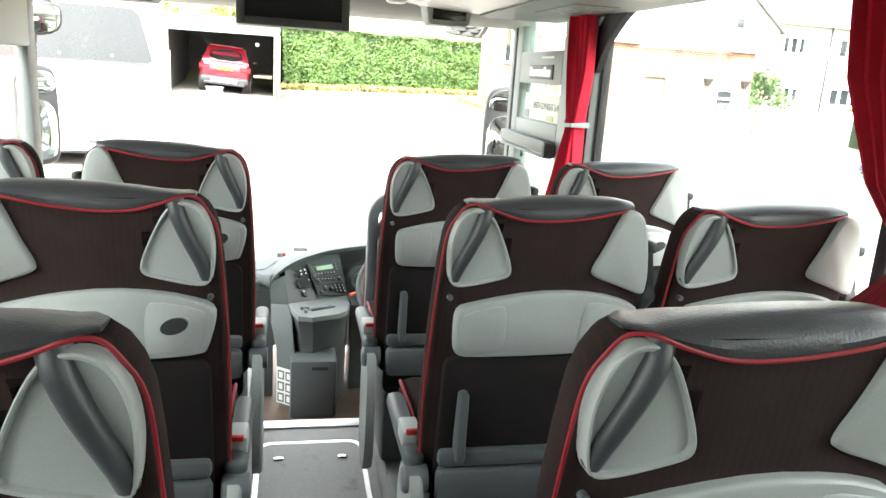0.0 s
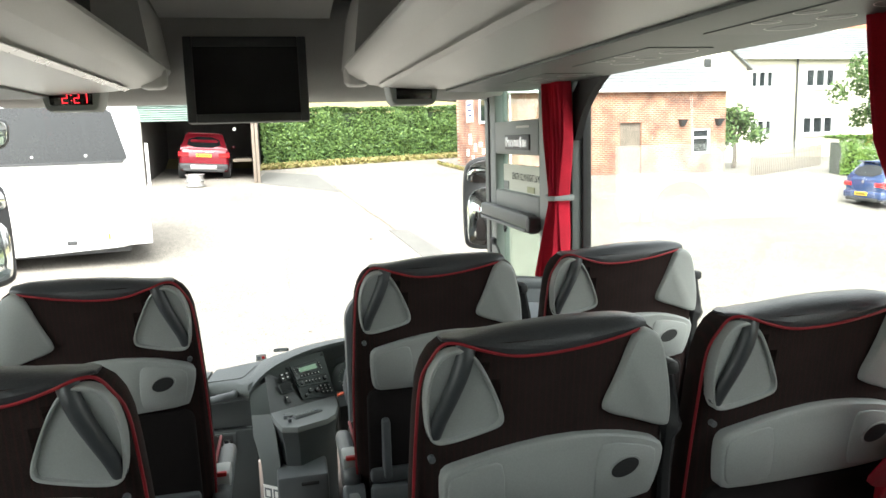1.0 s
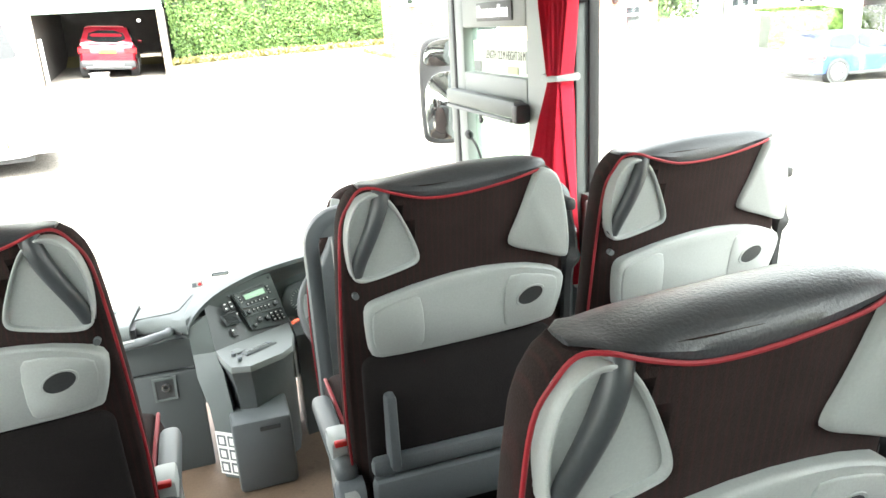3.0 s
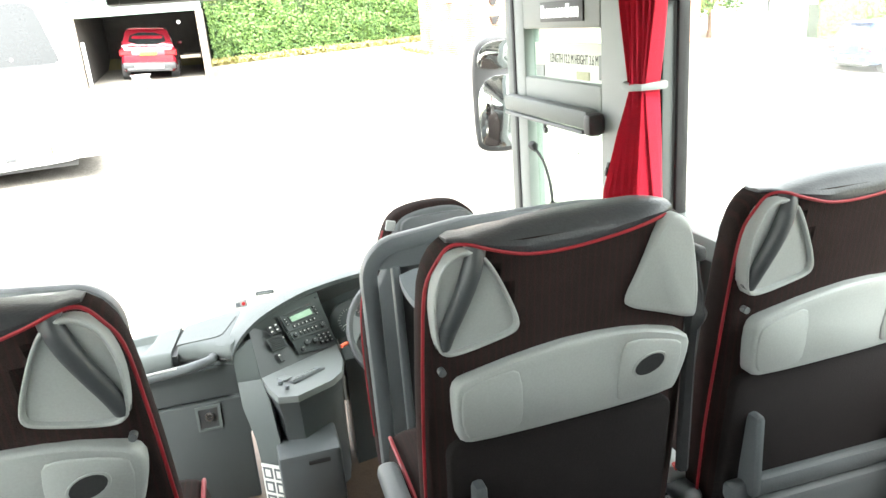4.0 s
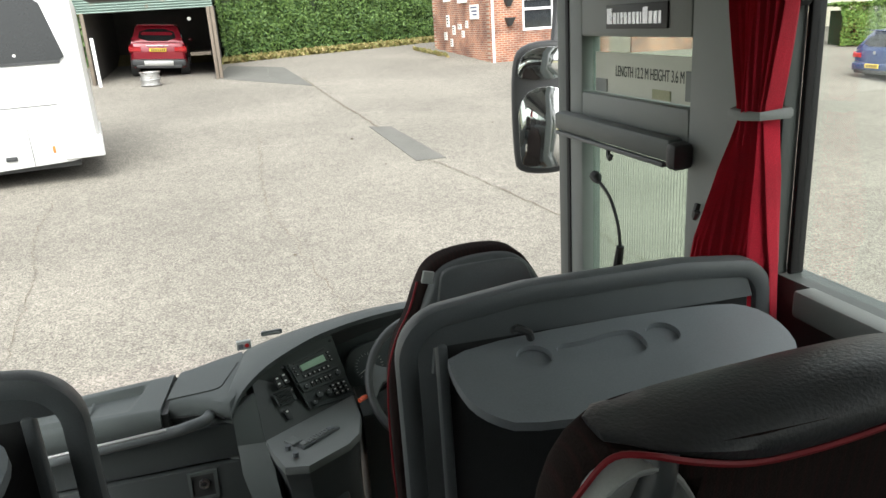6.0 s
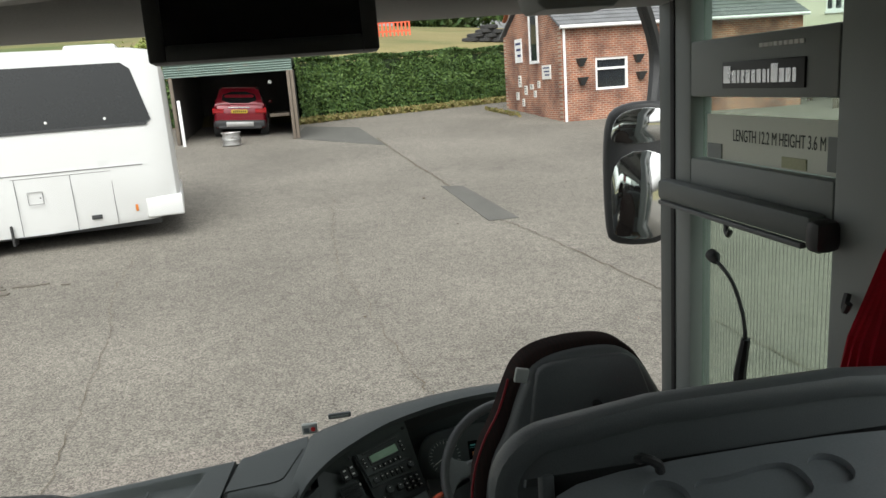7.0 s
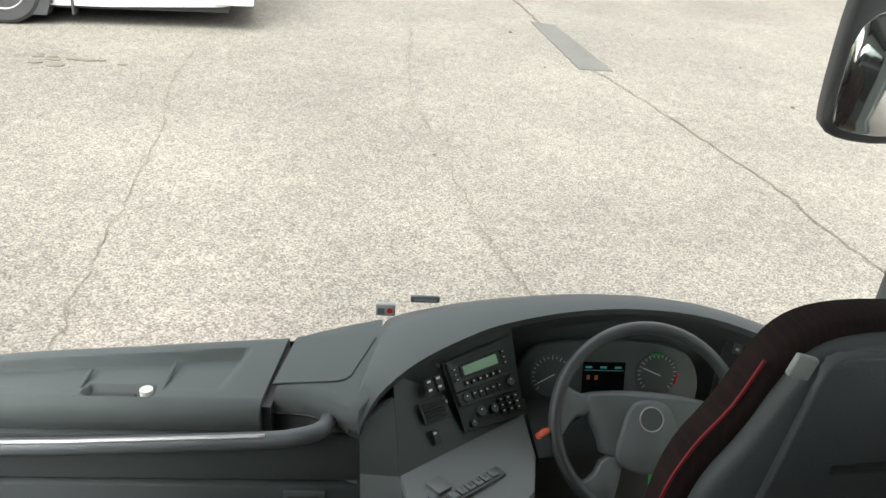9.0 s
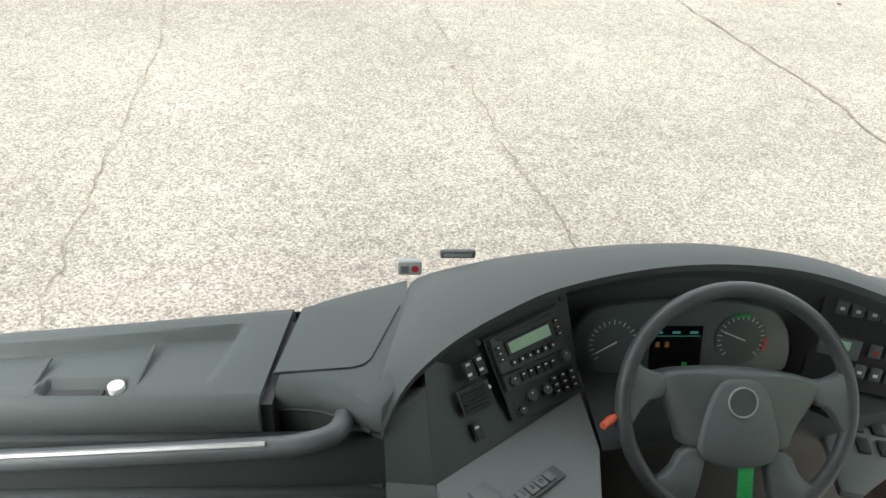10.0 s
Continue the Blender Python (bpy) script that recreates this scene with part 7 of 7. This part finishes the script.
part("front_wall", wall_with_holes(0, LX, -0.6, EV, openings, 0.25), M_BRICK, BR, "weathered red brick", 0)
part("back_wall", box(B(), 0, LX, LY - 0.25, LY, -0.6, EV), M_BRICK, BR, "", 0)
for x in (0.0, LX - 0.25):
    bm = loft(B(), [[(xx, y, z) for y, z in ((0.25, -0.6), (0.25, EV), (LY / 2, RG - 0.08), (LY - 0.25, EV), (LY - 0.25, -0.6))] for xx in (x, x + 0.25)])
    part("gable_wall", bm, M_BRICKGABLE, BR, "weathered red brick", 0)
for s in (0, 1):
    e = -0.18 if s == 0 else LY + 0.18
    bm = loft(B(), [[(x, e, EV - 0.1), (x, LY / 2, RG), (x, LY / 2, RG + 0.06), (x, e, EV - 0.02)] for x in (-0.12, LX + 0.12)])
    part("roof_slope", bm, M_SLATE, BR, "grey slate roof")
rows = B()
for r in range(12):
    f = r / 12
    y, z = -0.18 + (LY / 2 + 0.18) * f, EV - 0.02 + (RG + 0.08 - EV) * f
    box(rows, -0.12, LX + 0.12, y, y + 0.03, z + 0.0, z + 0.035)
part("slate_courses", rows, M_SLATE, BR, "", 0)
part("gutter", tube(B(), [(-0.1, -0.22, EV - 0.1), (LX + 0.1, -0.22, EV - 0.1)], 0.06, 8), M_UPVC, BR, "white gutter")
part("drainpipe", tube(B(), [(0.1, -0.07, EV - 0.12), (0.1, -0.07, -0.3)], 0.045, 8), M_UPVC, BR, "white drainpipe")
for a, b, c, d in openings[:2]:
    w = part("window", ring_plate(B(), [(a, c), (b, c), (b, d), (a, d)], [(a + 0.08, c + 0.08), (b - 0.08, c + 0.08), (b - 0.08, d - 0.08), (a + 0.08, d - 0.08)], 0.1, pose(0, 0.03, 0)), M_UPVC, BR, "white framed window")
    part("pane", box(B(), a + 0.05, b - 0.05, 0.09, 0.1, c + 0.05, d - 0.05), M_WINDK, w)
    part("transom", box(B(), a + 0.08, b - 0.08, 0.03, 0.1, d - 0.42, d - 0.34), M_UPVC, w)
part("door", box(B(), 4.9, 5.9, 0.1, 0.16, 0.0, 2.2), M_OLDWOOD, BR, "dark timber door")
for x, z in ((0.72, 2.1), (0.75, 1.45), (2.95, 2.1), (3.05, 1.5), (7.8, 2.0), (9.6, 2.0)):
    pb = part("hanging_planter", loft(B(), [[(x - 0.06, -0.12, z), (x + 0.06, -0.12, z), (x + 0.06, 0, z), (x - 0.06, 0, z)], [(x - 0.17, -0.25, z + 0.28), (x + 0.17, -0.25, z + 0.28), (x + 0.17, 0, z + 0.28), (x - 0.17, 0, z + 0.28)]]), M_BLACK, BR, "dark wall planter")
gw = part("gable_window", ring_plate(B(), [(1.9, 2.35), (2.75, 2.35), (2.75, 4.3), (1.9, 4.3)], [(2.0, 2.45), (2.65, 2.45), (2.65, 4.2), (2.0, 4.2)], 0.08, Matrix(((0, 1, 0, -0.05), (1, 0, 0, 0), (0, 0, 1, 0), (0, 0, 0, 1)))), M_UPVC, BR, "tall white framed opening")
part("pane", box(B(), -0.02, 0.0, 1.95, 2.7, 2.4, 4.25), M_WINDK, gw)
for y, z, w, h, mt in ((3.9, 2.45, 0.7, 0.9, M_UPVC), (1.25, 1.75, 0.75, 0.5, M_PAPER), (3.9, 1.5, 0.25, 0.45, M_PAPER), (3.3, 1.2, 0.25, 0.35, M_PAPER), (2.7, 1.4, 0.3, 0.2, M_PAPER), (4.2, 1.0, 0.25, 0.3, M_PAPER), (2.4, 1.1, 0.2, 0.25, M_PAPER), (3.6, 0.75, 0.2, 0.3, M_PAPER), (2.0, 1.45, 0.2, 0.25, M_PAPER)):
    s_ = part("wall_notice", box(B(), -0.04, 0.0, y - w / 2, y + w / 2, z, z + h), mt, BR, "small pale wall notice")
    for q in range(3):
        part("bar", box(B(), -0.045, -0.04, y - w * 0.38, y + w * (0.38 - 0.12 * q), z + h * (0.75 - 0.25 * q), z + h * (0.85 - 0.25 * q)), M_TINT if w < 0.7 else mat("navy_print", (0.03, 0.04, 0.12), 0.6), s_)


# ---- cream house and neighbours ----
def house(name, label, m, LX, LY, EV, RG, wallm, roofm, wins, chimneys, door=None):
    t = thing(name, label, "house", m=m)
    part("front_wall", wall_with_holes(0, LX, -1.0, EV, [(a, b, c, d) for a, b, c, d in wins], 0.3), wallm, t, "", 0)
    part("back_wall", box(B(), 0, LX, LY - 0.3, LY, -1.0, EV), wallm, t, "", 0)
    for x in (0, LX - 0.3):
        part("gable_wall", loft(B(), [[(xx, y, z) for y, z in ((0.3, -1.0), (0.3, EV), (LY / 2, RG - 0.1), (LY - 0.3, EV), (LY - 0.3, -1.0))] for xx in (x, x + 0.3)]), wallm, t, "", 0)
    for s in (0, 1):
        e = -0.3 if s == 0 else LY + 0.3
        part("roof_slope", loft(B(), [[(x, e, EV - 0.12), (x, LY / 2, RG), (x, LY / 2, RG + 0.1), (x, e, EV - 0.02)] for x in (-0.2, LX + 0.2)]), roofm, t)
    rows = B()
    for r in range(14):
        y, z = -0.3 + (LY / 2 + 0.3) * r / 14, EV - 0.02 + (RG + 0.12 - EV) * r / 14
        box(rows, -0.2, LX + 0.2, y, y + 0.05, z, z + 0.05)
    part("roof_courses", rows, roofm, t, "", 0)
    for a, b, c, d in wins:
        w = part("window", ring_plate(B(), [(a, c), (b, c), (b, d), (a, d)], [(a + 0.13, c + 0.13), (b - 0.13, c + 0.13), (b - 0.13, d - 0.13), (a + 0.13, d - 0.13)], 0.12, pose(0, 0.06, 0)), M_UPVC, t, "white framed window")
        part("pane", box(B(), a + 0.05, b - 0.05, 0.13, 0.15, c + 0.05, d - 0.05), M_WINDK, w)
        nb = 2 if b - a > 1.3 else 1
        for q in range(nb):
            xx = a + (b - a) * (q + 1) / (nb + 1)
            part("mullion", box(B(), xx - 0.07, xx + 0.07, 0.06, 0.14, c + 0.09, d - 0.09), M_UPVC, w)
        part("sill", box(B(), a - 0.08, b + 0.08, -0.06, 0.06, c - 0.08, c), M_UPVC, w)
    part("gutter", tube(B(), [(-0.1, -0.34, EV - 0.1), (LX + 0.1, -0.34, EV - 0.1)], 0.07, 6), M_UPVC if wallm is M_RENDER else M_BLACK, t)
    for cx, ch in chimneys:
        c = part("chimney", box(B(), cx - 0.45, cx + 0.45, LY / 2 - 0.4, LY / 2 + 0.4, RG - 0.8, RG + ch, 0.02), wallm, t)
        part("chimney_cap", box(B(), cx - 0.52, cx + 0.52, LY / 2 - 0.47, LY / 2 + 0.47, RG + ch, RG + ch + 0.12), M_SLATE, c)
        for q in (-0.2, 0.2):
            part("chimney_pot", tube(B(), [(cx + q, LY / 2, RG + ch + 0.1), (cx + q, LY / 2, RG + ch + 0.5)], [0.13, 0.1], 10), M_TERRA, c)
    return t


house("cream_house", "cream rendered two-storey house with a slate roof", pose(22.6, 35.2, -0.25, 0, 0, 4), 15.0, 7.0, 5.3, 7.15, M_RENDER, M_SLATE,
      [(4.4, 6.4, 3.7, 4.75), (4.3, 6.4, 1.3, 2.3), (1.0, 2.5, 3.7, 4.65), (1.0, 2.5, 1.3, 2.2), (9.0, 11.0, 3.7, 4.75), (9.0, 11.0, 1.3, 2.3)], [(4.3, 0.35), (9.2, 0.5), (13.3, 1.1)])
bm = tube(B(), [(26.3, 35.3, 5.0), (26.3, 35.3, -0.5)], 0.06, 6)
single("drainpipe", bm, M_BLACK, "black drainpipe down the cream house front", "drainpipe")
wing = thing("house_wing", "cream gabled wing at the house's near end", "house", m=pose(17.7, 33.2, -0.25, 0, 0, 4))
part("wall", loft(B(), [[(x, y, z) for x, z in ((0, -1), (0, 4.6), (2.2, 6.3), (4.4, 4.6), (4.4, -1))] for y in (0, 6)]), M_RENDER, wing, "", 0)
for s in (-1, 1):
    part("roof_slope", loft(B(), [[(2.2, y, 6.32), (2.2 + s * 2.4, y, 4.46), (2.2 + s * 2.4, y, 4.56), (2.2, y, 6.44)] for y in (-0.2, 6)]), M_SLATE, wing)
wd_ = part("window", ring_plate(B(), [(2.6, 1.0), (3.8, 1.0), (3.8, 2.1), (2.6, 2.1)], [(2.7, 1.1), (3.7, 1.1), (3.7, 2.0), (2.7, 2.0)], 0.06, pose(0, -0.05, 0)), M_UPVC, wing, "white framed window")
part("pane", box(B(), 2.68, 3.72, -0.015, 0.0, 1.08, 2.02), M_WINDK, wd_)
part("wall_motif", box(B(), 2.0, 2.4, -0.03, 0, 4.6, 5.0, 0.05), M_BLACK, wing, "small dark wall ornament")
for x, y, LXX, rr in ((15.5, 52.0, 7.0, 9.2), (23.0, 48.0, 12.0, 9.0), (36.0, 50.0, 18.0, 10.2), (57.0, 46.0, 14.0, 9.0)):
    house("red_roofed_house", "red tiled house behind the cream one", pose(x, y, 0.2, 0, 0, 3), LXX, 8.0, 5.6, rr, M_BRICK, M_REDTILE, [(2.0, 3.4, 3.4, 4.6), (6.0, 7.4, 3.4, 4.6)], [(LXX * 0.4, 0.9)])

shed = thing("white_outbuilding", "white outbuilding with an open black doorway and porch roof", "building", m=pose(25.2, 26.25, -0.75, 0, 0, -32))
part("wall", wall_with_holes(0, 9, -0.5, 3.6, [(0.3, 1.25, 0.0, 2.15), (3.3, 4.5, 1.2, 2.4)], 0.25), M_UPVC, shed, "white painted wall", 0)
part("side_wall", box(B(), 0, 0.25, 0.25, 5, -0.5, 3.6), M_UPVC, shed, "", 0)
part("back_wall", box(B(), 0, 9, 5, 5.2, -0.5, 3.6), M_UPVC, shed, "", 0)
part("door", box(B(), 0.3, 0.35, 0.25, 1.15, 0.0, 2.15), M_BLACK, shed, "black door standing open")
# added slab, coloured dark so that the open doorway shows shade
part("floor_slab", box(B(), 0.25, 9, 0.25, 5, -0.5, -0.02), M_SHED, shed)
wf = part("window", ring_plate(B(), [(3.3, 1.2), (4.5, 1.2), (4.5, 2.4), (3.3, 2.4)], [(3.38, 1.28), (4.42, 1.28), (4.42, 2.32), (3.38, 2.32)], 0.08, pose(0, 0.06, 0)), M_UPVC, shed, "white framed window")
part("pane", box(B(), 3.36, 4.44, 0.1, 0.12, 1.26, 2.34), M_WINDK, wf)
part("transom", box(B(), 3.38, 4.42, 0.06, 0.13, 1.92, 1.98), M_UPVC, wf)
part("roof", box(B(), -0.3, 9.3, -0.3, 5.4, 3.6, 3.75), M_SLATE, shed)
pc = part("porch_roof", box(B(), -0.2, 1.7, -0.9, 0, 2.45, 2.55, m=pose(0, 0, 0)), M_TRIM, shed)
for x in (-0.1, 1.6):
    part("bracket", tube(B(), [(x, -0.8, 2.45), (x, -0.02, 1.9)], 0.04, 6), M_UPVC, pc)
for k, (x, y) in enumerate(((24.6, 21.7), (26.0, 20.9))):
    z = ground_at(x, y)
    pt = thing("potted_conifer" if k == 0 else "potted_plant", "clay pot with a small golden conifer" if k == 0 else "wooden tub with low grey-green plants", "plant pot")
    part("pot", loft(B(), [[(x + q * math.cos(a), y + q * math.sin(a), z + h) for a in np.linspace(0, 6.28, 13)[:-1]] for q, h in ((0.25, 0), (0.36, 0.5), (0.38, 0.5), (0.38, 0.56))]), M_TERRA if k == 0 else M_OLDWOOD, pt)
    hh, rr_ = (1.5, 0.3) if k == 0 else (0.4, 0.38)

    def cone(g, x=x, y=y, z=z, hh=hh, rr_=rr_):
        v = g.random() ** 1.6
        a = g.uniform(0, 6.28)
        return Vector((x + rr_ * (1 - v) * math.cos(a), y + rr_ * (1 - v) * math.sin(a), z + 0.55 + v * hh)), Vector((math.cos(a), math.sin(a), 0.2))
    leaf_object("foliage", cone, 900, 0.06, 70 + k, M_LIME if k == 0 else M_TREE, pt)

fence = thing("picket_fence", "low weathered picket fence before the cream house", "fence")
fx0, fy0, fx1, fy1 = 18.6, 28.0, 24.8, 31.6
for k in range(40):
    u = k / 39
    x, y = fx0 + (fx1 - fx0) * u, fy0 + (fy1 - fy0) * u
    part("picket", box(B(), -0.045, 0.045, -0.012, 0.012, 0, 0.95 + 0.03 * math.sin(k * 5), 0.004, 1, pose(x, y, ground_at(x, y), 0, 0, 30)), M_OLDWOOD, fence)
for h in (0.3, 0.75):
    part("rail", tube(B(), [(fx0, fy0 + 0.04, ground_at(fx0, fy0) + h), (fx1, fy1 + 0.04, ground_at(fx1, fy1) + h)], 0.03, 4), M_OLDWOOD, fence)
tree("climbing_shrub", "leafy climber on a trellis before the house", 19.8, 31.0, -0.4, 3.0, 1.3, 3500, 55, M_TREE, 0.09)

# ---- things on the field ----
tyre_prof = [(0.28, 0), (0.46, 0.0), (0.52, 0.04), (0.52, 0.2), (0.46, 0.24), (0.28, 0.24)]
for row, n in enumerate((4, 3, 2, 1)):
    for i in range(n):
        x = 9.2 + i * 0.78 + (0.3 if row % 2 else 0) + (0.8 if row > 1 else 0)
        single("old_tyre", lathe(B(), tyre_prof, 20, pose(x, 46.0, field_z(x, 46.0) + 0.24 * (row + 1) - 0.02, -90)), M_TYRE, "old black tyre stacked on the field", "tyre", "stacked tyres")
cr = thing("orange_barrier", "stack of orange barriers standing on the field", "barrier", m=pose(4.5, 52.0, field_z(4.6, 52)))
for i in range(9):
    part("slat", box(B(), i * 0.25, i * 0.25 + 0.11, 0, 0.05, 0.0, 1.1), M_ORANGE, cr)
for z in (0.25, 0.8):
    part("rail", box(B(), 0, 2.1, 0.05, 0.1, z, z + 0.1), M_ORANGE, cr)
for k, (x, y, w, h) in enumerate(((-4.2, 48, 3.4, 2.0), (0.0, 50, 4.0, 1.6), (-9, 50, 4, 2.2))):
    z = field_z(x, y)
    ct = thing("storage_tank", "grey metal storage container on the rough ground", "container")
    part("body", box(B(), x, x + w, y, y + 2, z - 0.3, z + h, 0.1), M_TRIM if k != 1 else M_STEEL, ct)
    for q in range(6):
        part("rib", box(B(), x + w * (q + 0.5) / 6, x + w * (q + 0.5) / 6 + 0.08, y - 0.05, y, z - 0.3, z + h - 0.1), M_BAR, ct)
